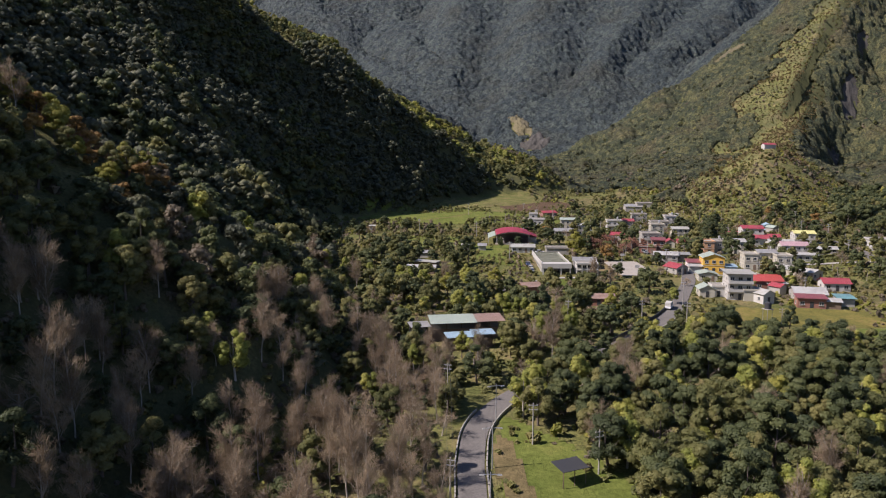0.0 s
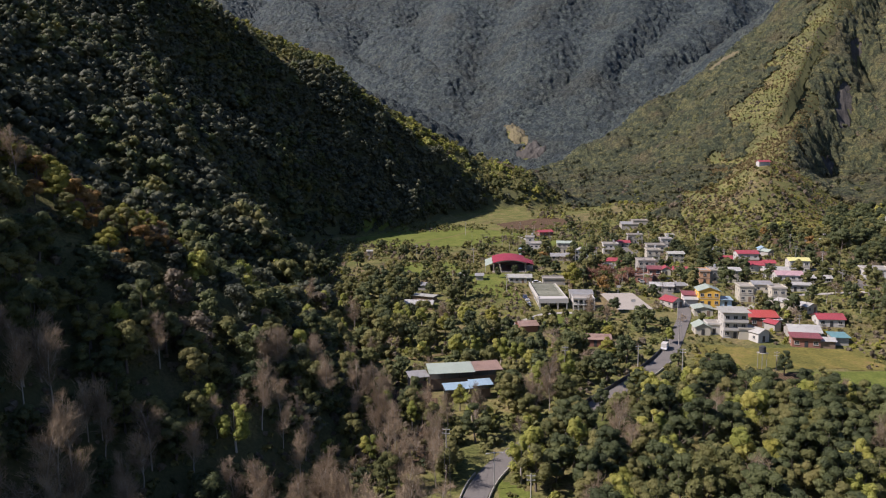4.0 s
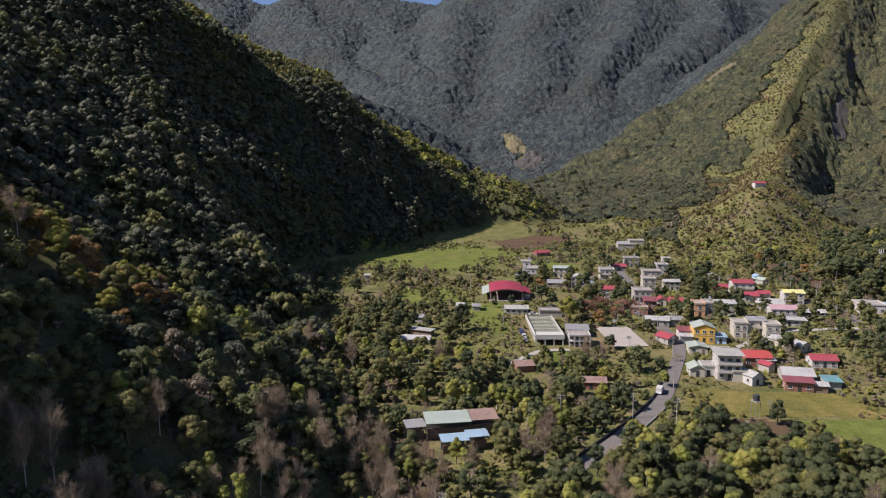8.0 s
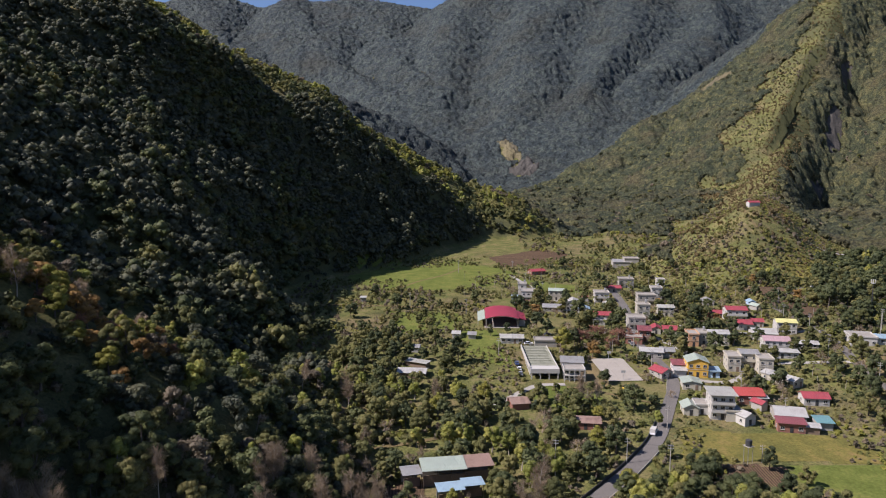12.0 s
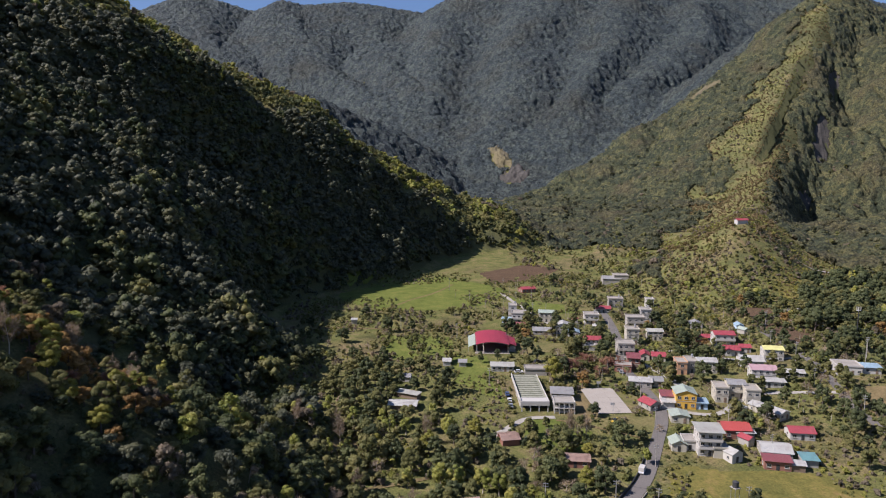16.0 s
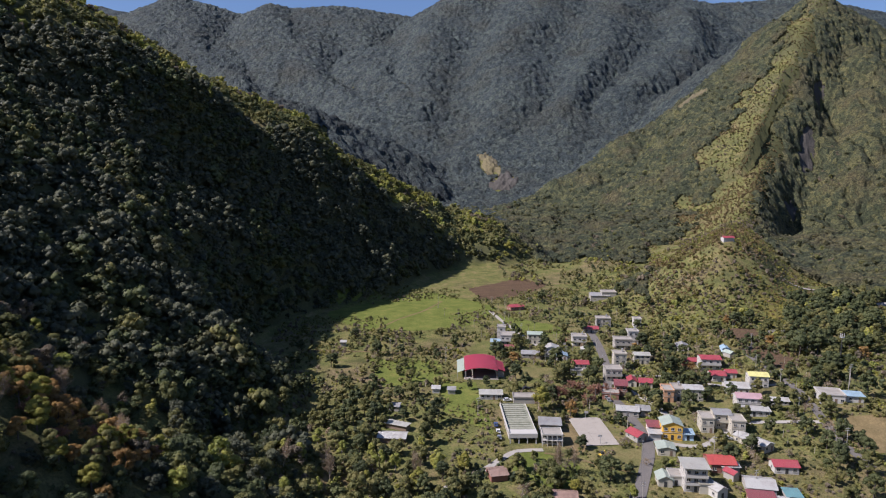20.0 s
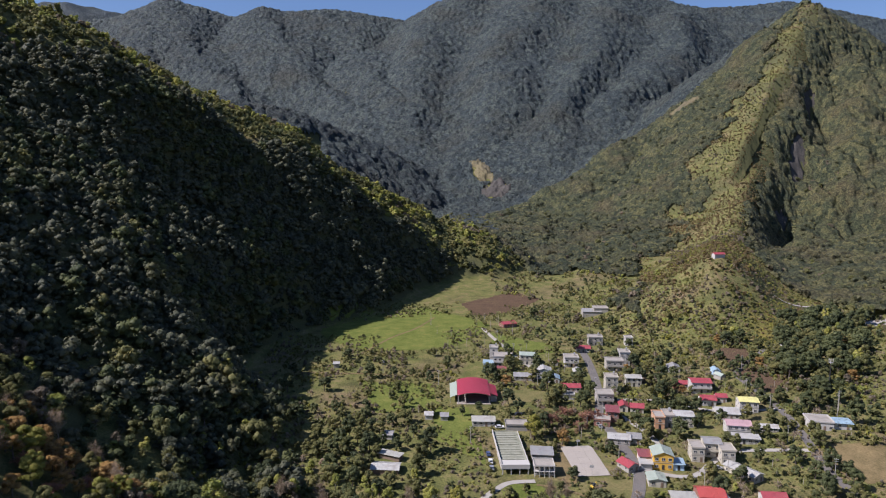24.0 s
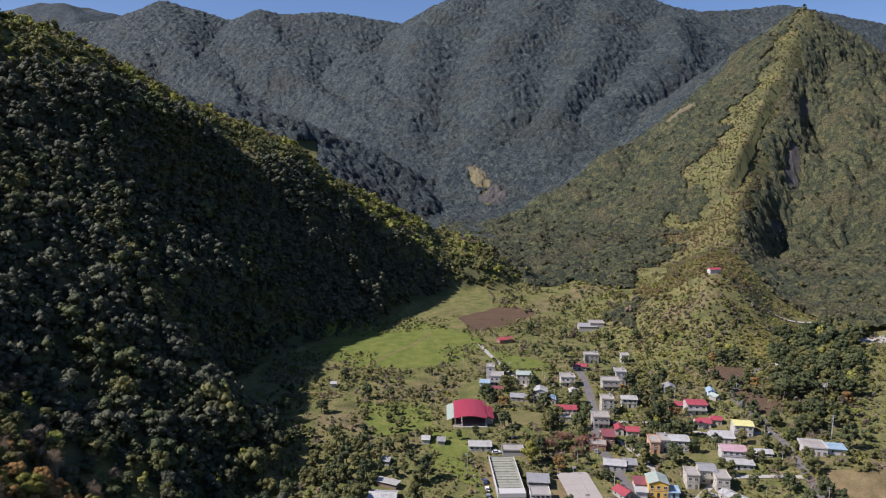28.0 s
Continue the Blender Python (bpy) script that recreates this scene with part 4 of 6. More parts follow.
house(163.9, 340.6, -10, 11.8, 11, 1, WHITE_PAINT, "gablex", ROOF_WHITE, "white house with a large white sheet roof", rise=1.6, storey=3.2)
house(162.4, 361.1, -10, 8.3, 8, 1, WHITE_PAINT, "gablex", ROOF_RED, "white house with tall windows and a red sheet roof", rise=1.5, storey=3.4)
house(170.5, 363.4, -10, 5.8, 6, 1, WHITE_PAINT, "gablex", ROOF_RED, "white annex with a red sheet roof", rise=1.1, storey=3.2)
house(166.4, 379.9, -8, 11.4, 10, 2, WHITE_PAINT, "gablex", ROOF_RED, "white and orange two-storey house with a red sheet roof", rise=1.2, storey=3.2, balcony=True)
house(176.6, 345.1, -12, 9.9, 9, 2, WHITE_PAINT, "gablex", ROOF_YELLOW, "white two-storey house with a pale yellow sheet roof", rise=1.0, storey=3.2)
house(159.2, 391.2, -6, 9.5, 6, 1, RED_BRICK, "gablex", ROOF_RED, "low brick house with a red sheet roof and open porch", rise=1.2, storey=2.6)
house(174.7, 321.2, -12, 9.7, 6, 1, GREY_WALL, "gablex", ROOF_WHITE, "low shed with a pair of white sheet roofs", rise=0.9, storey=2.4)
house(124.9, 331.4, -8, 5.0, 10, 2, ORANGE_BRICK, "flat", DECK, "narrow orange-tiled two-storey house with a flat roof", storey=2.9)
house(130.4, 333.1, -8, 4.8, 10, 2, GREY_WALL, "flat", DECK, "grey two-storey house with a flat roof and water tank", storey=2.9, tank=1)
house(137.9, 332.9, -8, 9.8, 9, 2, BEIGE_PAINT, "gablex", ROOF_WHITE, "cream two-storey house with a white sheet roof", rise=1.0, storey=3.0)
house(197.9, 316.2, -14, 11.5, 11, 1, WHITE_PAINT, "flat", DECK_MOSS, "long white house with a mossy flat roof beside the road", storey=3.8)
house(208.2, 315.4, -14, 8.3, 7, 1, WHITE_PAINT, "mono", ROOF_BLUE, "white annex with a pale blue awning roof", rise=0.4, storey=2.6)
house(165.8, 419.2, -10, 7.2, 8, 1, GREY_WALL, "gabley", ROOF_GREY, "small grey house with a grey gable roof among trees", rise=1.4)
house(185.7, 404.3, -10, 4.3, 7, 1, PALE_BLUE, "gabley", ROOF_BLUE, "blue-roofed shed at the foot of the slope", rise=1.0, wins=False)
house(186.2, 396.4, 20, 4.2, 6, 1, GREY_WALL, "gabley", ROOF_GREEN, "small grey hut with a pale roof at the slope", rise=1.0, wins=False, storey=2.4)
house(59.5, 436.2, -8, 9.3, 10, 2, WHITE_PAINT, "flat", DECK, "white two-storey house with roof terraces", storey=3.3, balcony=True)
house(56.9, 447.9, -8, 5.5, 7, 3, WHITE_PAINT, "flat", DECK, "white stair tower house with a flat roof", storey=3.1, tank=1)
house(51.7, 433.5, -8, 6.4, 6, 1, PALE_BLUE, "mono", ROOF_BLUE, "pale blue annex with a blue sheet roof", rise=0.5, storey=3.0)
house(55.8, 425.2, -8, 12.8, 4, 1, RED_BRICK, "mono", ROOF_MAROON, "low brick store with a maroon roof", rise=0.3, storey=2.2, wins=False)
house(77.6, 440.4, -8, 9.8, 9, 2, BEIGE_PAINT, "gablex", ROOF_GREEN, "cream two-storey house with a pale green sheet roof", rise=0.9, storey=3.2)
house(82.5, 410.6, -8, 9.5, 9, 2, WHITE_PAINT, "gabley", ROOF_WHITE, "white house with a white sheet gable roof", rise=1.5, storey=2.6)
house(70.6, 408.1, -8, 13.4, 8, 1, GREY_WALL, "gablex", ROOF_GREY, "low house with a broad grey sheet roof", rise=1.3, storey=2.6)
house(87.2, 403.1, -8, 6.9, 8, 1, WHITE_PAINT, "gabley", ROOF_BLUE, "white bungalow with a pale blue arched sheet roof", rise=1.2, storey=2.8)
house(93.5, 386.6, -6, 11.5, 8, 1, PINK_WALL, "gablex", ROOF_RED, "pink house with a red sheet roof", rise=1.2, storey=2.9)
house(89.5, 374.6, -6, 6.5, 4, 1, WHITE_PAINT, "flat", DECK, "white walled front yard store", storey=2.6, wins=False)
house(105.1, 434.4, -6, 9.3, 9, 2, WHITE_PAINT, "flat", DECK, "white two-storey house with a flat roof and tank", storey=3.0, tank=1, balcony=True)
house(121.1, 468.2, -6, 10.0, 7, 1, GREY_WALL, "gablex", ROOF_RED, "grey house with a red sheet roof", rise=1.2)
house(95.4, 437.3, -6, 3.3, 6, 1, GREY_WALL, "gabley", ROOF_RED, "small grey hut with a red roof", rise=0.8, wins=False)
house(134.3, 485.6, -6, 10.4, 9, 2, GREY_WALL, "flat", DECK, "grey two-storey house with an open roof terrace", storey=3.0, tank=1)
house(157.9, 484.2, -6, 5.3, 7, 2, WHITE_PAINT, "flat", DECK, "narrow white two-storey house among trees", storey=2.8)
house(130.5, 425.8, -6, 11.2, 9, 2, GREY_WALL, "flat", DECK, "grey two-storey house with a roof terrace", storey=3.1, balcony=True)
house(140.1, 436.9, -6, 6.9, 8, 3, WHITE_PAINT, "flat", DECK, "white three-storey house with a flat roof", storey=2.9, tank=1)
house(107.2, 364.9, -6, 9.1, 10, 2, GREY_WALL, "flat", DECK, "grey two-storey house with stepped terraces", storey=3.0, balcony=True)
house(116.9, 386.2, -6, 7.3, 8, 3, BEIGE_PAINT, "flat", DECK, "cream three-storey house with a flat roof", storey=2.9, tank=1)
house(132.6, 395.2, -6, 9.2, 8, 2, BEIGE_PAINT, "gablex", ROOF_CREAM, "cream house with a cream sheet roof beside trees", rise=0.9, storey=2.7)
house(104.7, 415.4, -6, 5.5, 7, 1, WHITE_PAINT, "gabley", ROOF_WHITE, "small white house with a white roof", rise=1.0)
house(97.1, 335.2, -14, 8.4, 8, 1, RED_BRICK, "flat", DECK, "brown brick house with a roof terrace under repair", storey=3.2, deck=DECK)
house(103.8, 340.4, -14, 6.5, 9, 2, RED_BRICK, "mono", ROOF_MAROON, "brown brick house with a dark maroon roof", rise=0.5, storey=2.7)
house(99.4, 314.2, -14, 10.6, 8, 1, GREY_WALL, "gablex", ROOF_WHITE, "grey house with a white sheet roof and verandah", rise=1.0, storey=3.0)
house(106.9, 314.8, -14, 6.3, 6, 1, GREY_WALL, "mono", ROOF_GREY, "grey lean-to with a sheet roof", rise=0.5, storey=2.6)
house(114.2, 355.0, -12, 4.7, 8, 1, BEIGE_PAINT, "gabley", ROOF_RED, "cream house with a red sheet roof", rise=1.2)
house(120.7, 353.0, -12, 7.1, 7, 1, BEIGE_PAINT, "gablex", ROOF_RED, "cream cottage with a red tiled sheet roof", rise=1.3)
house(38.2, 337.1, -4, 11.7, 8, 1, WHITE_PAINT, "gablex", ROOF_CREAM, "white school hut with a cream sheet roof", rise=1.0, storey=2.8)
house(11.4, 347.2, -4, 4.0, 6, 1, WHITE_PAINT, "gablex", ROOF_WHITE, "small white shed in the orchard", rise=0.8, storey=2.4, wins=False)
house(19.2, 345.2, -4, 3.9, 6, 1, GREY_WALL, "gablex", ROOF_GREY, "small grey shed in the orchard", rise=0.8, storey=2.4, wins=False)
house(60.2, 299.1, -8, 10.0, 8, 1, GREY_WALL, "mono", ROOF_GREY, "open canopy with a grey sheet roof beside the court", rise=0.6, storey=3.0, wins=False)
house(53.7, 330.9, -4, 11.0, 7, 1, GREY_WALL, "flat", DECK, "low grey stores behind the school", storey=2.8, wins=False)
house(155.0, 573.9, -6, 15.9, 14, 1, GREY_WALL, "gablex", ROOF_GREY, "large grey farm building with a sheet roof", rise=1.6, storey=4.2, wins=False)
house(162.7, 574.3, -6, 12.3, 12, 1, GREY_WALL, "flat", DECK, "grey concrete farm building with a flat roof", storey=4.6, wins=False)
house(81.7, 542.4, 20, 12.4, 8, 1, RED_BRICK, "gablex", ROOF_RED, "farmhouse with a red sheet roof among palms", rise=1.2)
house(-9.2, 323.2, -10, 5.0, 6, 1, GREY_WALL, "gablex", ROOF_GREY, "small grey farm shed with a sheet roof", rise=0.8, storey=2.3, wins=False)
house(-7.8, 303.2, -28, 11.0, 4, 1, TIMBER, "mono", ROOF_CREAM, "long narrow animal shed with a cream roof", rise=0.2, storey=1.9, wins=False)
house(-9.4, 289.9, -8, 12.4, 8, 1, TIMBER, "gablex", ROOF_WHITE, "farm shed covered by pale patched sheets", rise=0.9, storey=2.2, wins=False)
house(53.2, 238.8, -8, 10.9, 7, 1, RED_BRICK, "gablex", ROOF_RUSTY, "old brick cottage with a rusty roof among trees", rise=1.0, storey=2.6)
house(32.7, 256.4, 10, 7.0, 8, 1, RED_BRICK, "gablex", ROOF_RUSTY, "brick hut with a rusty roof in the scrub", rise=1.0, storey=2.4, wins=False)
house(-43.6, 435.9, 0, 3.5, 4, 1, GREY_WALL, "mono", ROOF_WHITE, "small white field hut at the shadow edge", rise=0.3, storey=2.4, wins=False)
house(258.0, 567.0, 8, 10.0, 5, 1, WHITE_PAINT, "gablex", ROOF_RED, "small white shelter with a red roof on the grassy knoll", rise=1.1, storey=2.6, wins=False)
house(244.0, 441.4, 10, 9.6, 6, 1, WHITE_PAINT, "flat", DECK, "white hillside hut with scattered building blocks", storey=2.4, wins=False)

# ---- the covered sports hall ----
def sports_hall():
    x, y = 36.5, 369
    z = float(height(x, y + 12))
    o = thing("sports_hall", pose(x, y, z, 0, 0, -3), "open sports hall with an arched crimson sheet roof", "hall")
    W, D, E, R = 17.8, 27, 5.0, 1.5
    n = 14
    arc = [(-W / 2 + W * i / n, E + R * (1 - (2 * i / n - 1) ** 2)) for i in range(n + 1)]
    bm = bmesh.new()
    prism(bm, arc + [(px, pz - 0.14) for px, pz in arc[::-1]], -0.8, D)
    bmesh.ops.recalc_face_normals(bm, faces=bm.faces)
    part("roof", bm, ROOF_CRIMSON, o, "arched crimson sheet roof")
    for s in (-1, 1):
        for i in range(7):
            bm = bmesh.new()
            yy = 0.6 + i * (D - 1.4) / 6
            box(bm, s * (W / 2 - 0.5) - 0.2, yy - 0.25, -1.2, s * (W / 2 - 0.5) + 0.2, yy + 0.25, E + 0.15)
            part("column", bm, CONCRETE, o)
    for yy in (0.6, D / 2, D - 0.8):
        bm = bmesh.new()
        prism(bm, [(px, pz - 0.3) for px, pz in arc[1:-1]] + [(px, pz - 0.75) for px, pz in arc[1:-1][::-1]], yy - 0.1, yy + 0.1)
        bmesh.ops.recalc_face_normals(bm, faces=bm.faces)
        part("truss", bm, STEEL, o)
    bm = bmesh.new()
    box(bm, -W / 2 + 0.3, D - 0.35, -1.2, W / 2 - 0.3, D - 0.15, E - 0.2)
    part("back_wall", bm, GREY_WALL, o)
    bm = bmesh.new()
    box(bm, -W / 2 - 0.3, -0.5, -1.2, W / 2 + 0.3, D, 0.16)
    part("floor_slab", bm, COURT, o)
    bm = bmesh.new()
    a = [bm.verts.new(c) for c in ((-W / 2 - 4.0, 2, 2.9), (-W / 2 - 0.1, 2, 4.4), (-W / 2 - 0.1, D - 1, 4.4), (-W / 2 - 4.0, D - 1, 2.9))]
    b = [bm.verts.new((v.co.x, v.co.y, v.co.z + 0.1)) for v in a]
    bm.faces.new(a[::-1]); bm.faces.new(b)
    for i in range(4):
        bm.faces.new((a[i], a[(i + 1) % 4], b[(i + 1) % 4], b[i]))
    part("side_awning", bm, ROOF_GREEN, o, "pale green sheet awning")
    for i in range(5):
        bm = bmesh.new(); tube(bm, -W / 2 - 3.8, 2.3 + i * 7, -1.2, 3.0, 0.08); part("awning_post", bm, STEEL, o)
    bm = bmesh.new()
    a = [bm.verts.new(c) for c in ((W / 2 + 0.1, 4, 4.6), (W / 2 + 4.2, 4, 3.2), (W / 2 + 4.2, 22, 3.2), (W / 2 + 0.1, 22, 4.6))]
    b = [bm.verts.new((v.co.x, v.co.y, v.co.z + 0.1)) for v in a]
    bm.faces.new(a[::-1]); bm.faces.new(b)
    for i in range(4):
        bm.faces.new((a[i], a[(i + 1) % 4], b[(i + 1) % 4], b[i]))
    part("side_roof", bm, ROOF_CRIMSON, o, "crimson lean-to roof")
    bm = bmesh.new(); box(bm, W / 2 + 0.4, 4.5, -1.2, W / 2 + 3.6, 21.5, 3.2); part("side_room", bm, GREY_WALL, o)
    keep_clear(x, y + 8, 15); keep_clear(x, y + 24, 15); keep_clear(x, y - 3, 9)


sports_hall()


# ---- the school ----
def school():
    x, y = 46.6, 288.5
    z = float(height(x, y)) + 0.1
    o = thing("school_building", pose(x, y, z, 0, 0, -1), "long white school building with a mossy beamed flat roof", "school")
    W, D, H = 11.4, 38.0, 3.7
    bm = bmesh.new(); box(bm, -W / 2, 4, -1.5, W / 2, D, H); part("wall", bm, WHITE_PAINT, o)
    bm = bmesh.new(); box(bm, -W / 2 - 0.2, 0.2, H + 0.004, W / 2 + 0.2, D + 0.2, H + 0.22); part("roof_slab", bm, DECK_MOSS, o, "mossy screed roof")
    for i in range(13):
        bm = bmesh.new()
        yy = 5.5 + i * 2.75
        box(bm, -W / 2, yy, H + 0.224, W / 2 - 1.0, yy + 0.25, H + 0.5)
        part("roof_beam", bm, DECK_MOSS, o)
    for x0, x1, p in ((-W / 2 - 0.4, -W / 2 - 0.2, 1.3), (W / 2 + 0.2, W / 2 + 0.4, 0.7)):
        bm = bmesh.new(); box(bm, x0, 0.2, H - 0.6, x1, D + 0.2, H + p); part("parapet", bm, WHITE_PAINT, o)
    bm = bmesh.new(); box(bm, -W / 2 - 0.4, -0.6, H - 1.2, W / 2 + 0.4, 4.4, H + 0.75); part("front_canopy", bm, WHITE_PAINT, o)
    for i in range(4):
        bm = bmesh.new(); px = -W / 2 + 0.2 + i * (W - 0.4) / 3
        box(bm, px - 0.22, -0.4, -1.5, px + 0.22, 0.04, H - 1.203); part("column", bm, WHITE_PAINT, o)
    for i in range(3):
        bm = bmesh.new(); px = -W / 2 + 2.2 + i * 3.9
        box(bm, px - 1.5, 3.9, 0.1, px + 1.5, 3.97, 2.7); part("entrance_glass", bm, GLASS, o)
    for i in range(10):
        window(o, pose(-W / 2, 6 + i * 3.4, 1.1, 0, 0, -90), 2.2, 1.6, WHITE_PAINT)
    a = thing("school_annex", pose(58.6, 285.5, z, 0, 0, -4), "white two-level school annex with a columned front", "school")
    bm = bmesh.new(); box(bm, -4.2, 1.6, -1.5, 4.2, 7.6, 4.4); part("wall", bm, WHITE_PAINT, a)
    bm = bmesh.new(); box(bm, -4.4, -0.2, 4.404, 4.4, 7.8, 4.6); part("roof_slab", bm, DECK, a)
    bm = bmesh.new(); box(bm, -4.4, -0.2, 2.1, 4.4, 1.597, 2.35); part("balcony_slab", bm, WHITE_PAINT, a)
    for x0, y0, x1, y1 in ((-4.4, -0.2, 4.4, 0), (-4.4, 7.6, 4.4, 7.8), (-4.4, 0, -4.2, 7.6), (4.2, 0, 4.4, 7.6)):
        bm = bmesh.new(); box(bm, x0, y0, 4.604, x1, y1, 5.1); part("parapet", bm, WHITE_PAINT, a)
    for i in range(5):
        bm = bmesh.new(); px = -4.2 + i * 2.1
        box(bm, px - 0.16, -0.15, -1.5, px + 0.16, 0.17, 4.4); part("column", bm, WHITE_PAINT, a)
    for f in range(2):
        for i in range(4):
            window(a, pose(-3.15 + i * 2.1, 1.6, 0.6 + f * 2.15), 1.5, 1.2, WHITE_PAINT)
    for c in ((46, 294), (46, 306), (46, 318), (58, 289), (46, 282), (58, 282)):
        keep_clear(*c, 8.5)


school()


# ---- sheds by the stream ----
def farm_shed(x, y, rz, w, d, h, mat, label, rise=0.5, wall=True, posts=True):
    z = float(height(x, y + d / 2))
    o = thing("farm_shed", pose(x, y, z, 0, 0, rz), label, "shed", "farm sheds")
    bm = bmesh.new()
    a = [bm.verts.new(c) for c in ((-w / 2, -0.4, h), (w / 2, -0.4, h), (w / 2, d, h + rise), (-w / 2, d, h + rise))]
    b = [bm.verts.new((v.co.x, v.co.y, v.co.z + 0.08)) for v in a]
    bm.faces.new(a[::-1]); bm.faces.new(b)
    for i in range(4):
        bm.faces.new((a[i], a[(i + 1) % 4], b[(i + 1) % 4], b[i]))
    part("roof_panel", bm, mat, o)
    if wall:
        bm = bmesh.new(); box(bm, -w / 2 + 0.5, d - 0.6, -1.5, w / 2 - 0.5, d - 0.4, h + rise - 0.1); part("back_wall", bm, GREY_WALL, o)
        bm = bmesh.new(); box(bm, -w / 2 + 0.5, 1.2, -1.5, w / 2 - 0.5, 1.4, h * 0.62); part("front_wall", bm, TIMBER, o)
    n = max(2, int(w / 3.5))
    for i in range(n + 1):
        bm = bmesh.new(); px = -w / 2 + 0.4 + i * (w - 0.8) / n
        tube(bm, px, 0.1, -1.2, h + 0.02, 0.09, 0.09, 6); part("post", bm, TIMBER, o)
    keep_clear(x, y + d / 2, max(w, d) * 0.55)
    return o


farm_shed(3.2, 199.5, 8, 13.5, 7.5, 5.2, ROOF_GREEN, "open farm shed with a long pale green sheet roof", 0.9)
farm_shed(13.5, 202.2, 10, 9.5, 7.0, 5.0, ROOF_RUSTY, "farm shed wing with a brown weathered sheet roof", 0.8)
farm_shed(-6.2, 198.5, 14, 6.0, 5.5, 4.4, ROOF_GREY, "lean-to farm shed with a dark grey sheet roof", 0.4)
farm_shed(5.0, 190.0, 12, 8.0, 4.6, 4.0, ROOF_BLUE, "low shed with a pale blue sheet roof", 0.5)
farm_shed(11.5, 193.0, 12, 6.5, 4.2, 4.0, ROOF_BLUE, "low shed with a faded blue sheet roof", 0.5)
farm_shed(23.0, 118.0, 25, 5.5, 3.5, 3.0, DARK_IRON, "small open shelter with a dark netting roof in the clearing", 0.5, False)


# ---- poles, lamps, tank ----
def street_lamp(x, y, h, rz, label):
    o = thing("street_lamp", pose(x, y, float(height(x, y)), 0, 0, rz), label, "street lamp", "street lamps")
    bm = bmesh.new(); tube(bm, 0, 0, -0.5, h, 0.13, 0.08, 8); part("pole", bm, STEEL, o)
    bm = bmesh.new(); box(bm, -1.7, -0.05, h - 0.45, 1.7, 0.05, h - 0.35); part("arm", bm, STEEL, o)
    for s in (-1, 1):
        bm = bmesh.new(); box(bm, s * 1.45 - 0.4, -0.14, h - 0.58, s * 1.45 + 0.4, 0.14, h - 0.46); part("lamp_head", bm, WHITE_PAINT, o)
    return o


street_lamp(11.0, 142.5, 8.6, 12, "grey street lamp with two lamp heads beside the road")
street_lamp(9.0, 124.0, 8.2, 5, "grey street lamp with two lamp heads at the kerb")
street_lamp(7.6, 108.0, 8.2, 0, "grey street lamp with two lamp heads by the clearing")


def utility_pole(x, y, h=9.0, rz=0.0, arms=2):
    o = thing("utility_pole", pose(x, y, float(height(x, y)), 0, 0, rz), "tall concrete utility pole with crossarms", "utility pole", "utility poles")
    bm = bmesh.new(); tube(bm, 0, 0, -0.6, h, 0.17, 0.11, 8); part("pole", bm, CONCRETE, o)
    for i in range(arms):
        bm = bmesh.new(); box(bm, -0.9, -0.06, h - 0.5 - i * 0.9, 0.9, 0.06, h - 0.38 - i * 0.9); part("crossarm", bm, STEEL, o)
        for s in (-0.75, 0, 0.75):
            bm = bmesh.new(); tube(bm, s, 0, h - 0.378 - i * 0.9, h - 0.18 - i * 0.9, 0.06, 0.04, 6); part("insulator", bm, WHITE_PAINT, o)
    return o, h


POLES = [(1.2, 112), (1.0, 150, 10.5), (17.5, 133), (28, 122), (72, 206, 10), (61, 214), (82, 239), (92.5, 272), (95, 300), (95.5, 330), (102, 352, 10), (108, 388), (112, 420), (124, 276, 8), (139, 287, 8), (180, 276, 10), (178, 310), (186, 342, 10), (188, 372), (204, 411), (20, 552, 10), (62, 548, 10), (66, 500), (72, 462), (19, 402, 9), (90, 405), (76, 396), (214, 330, 12), (217, 334, 12), (-14, 424), (104, 214, 6), (30, 318), (128, 248, 8), (38, 212, 9)]
for q in POLES:
    utility_pole(*q[:2], *(q[2:] or (8.5,)), rz=(q[0] * 7) % 50 - 25)


def cable(a, b, ha, hb, off):
    """A sagging wire between two poles."""
    z0, z1 = float(height(*a)) + ha - 0.2, float(height(*b)) + hb - 0.2
    cu = bpy.data.curves.new("cable", "CURVE")
    cu.dimensions, cu.bevel_depth, cu.bevel_resolution = "3D", 0.022, 1
    sp = cu.splines.new("POLY")
    sp.points.add(9)
    for i, p in enumerate(sp.points):
        t = i / 9
        p.co = (a[0] + (b[0] - a[0]) * t + off, a[1] + (b[1] - a[1]) * t, z0 + (z1 - z0) * t - 4 * 0.9 * t * (1 - t), 1)
    cu.materials.append(DARK_IRON)
    tagged(new("cable", cu), "thin black overhead cable between utility poles", "cable", "overhead cables")


for i, j in ((0, 1), (4, 5), (4, 6), (6, 7), (7, 8), (8, 9), (9, 10), (10, 11), (11, 12), (15, 16), (16, 17), (17, 18)):
    for off in (-0.5, 0.5):
        cable(POLES[i][:2], POLES[j][:2], (POLES[i][2:] or (8.5,))[0], (POLES[j][2:] or (8.5,))[0], off)


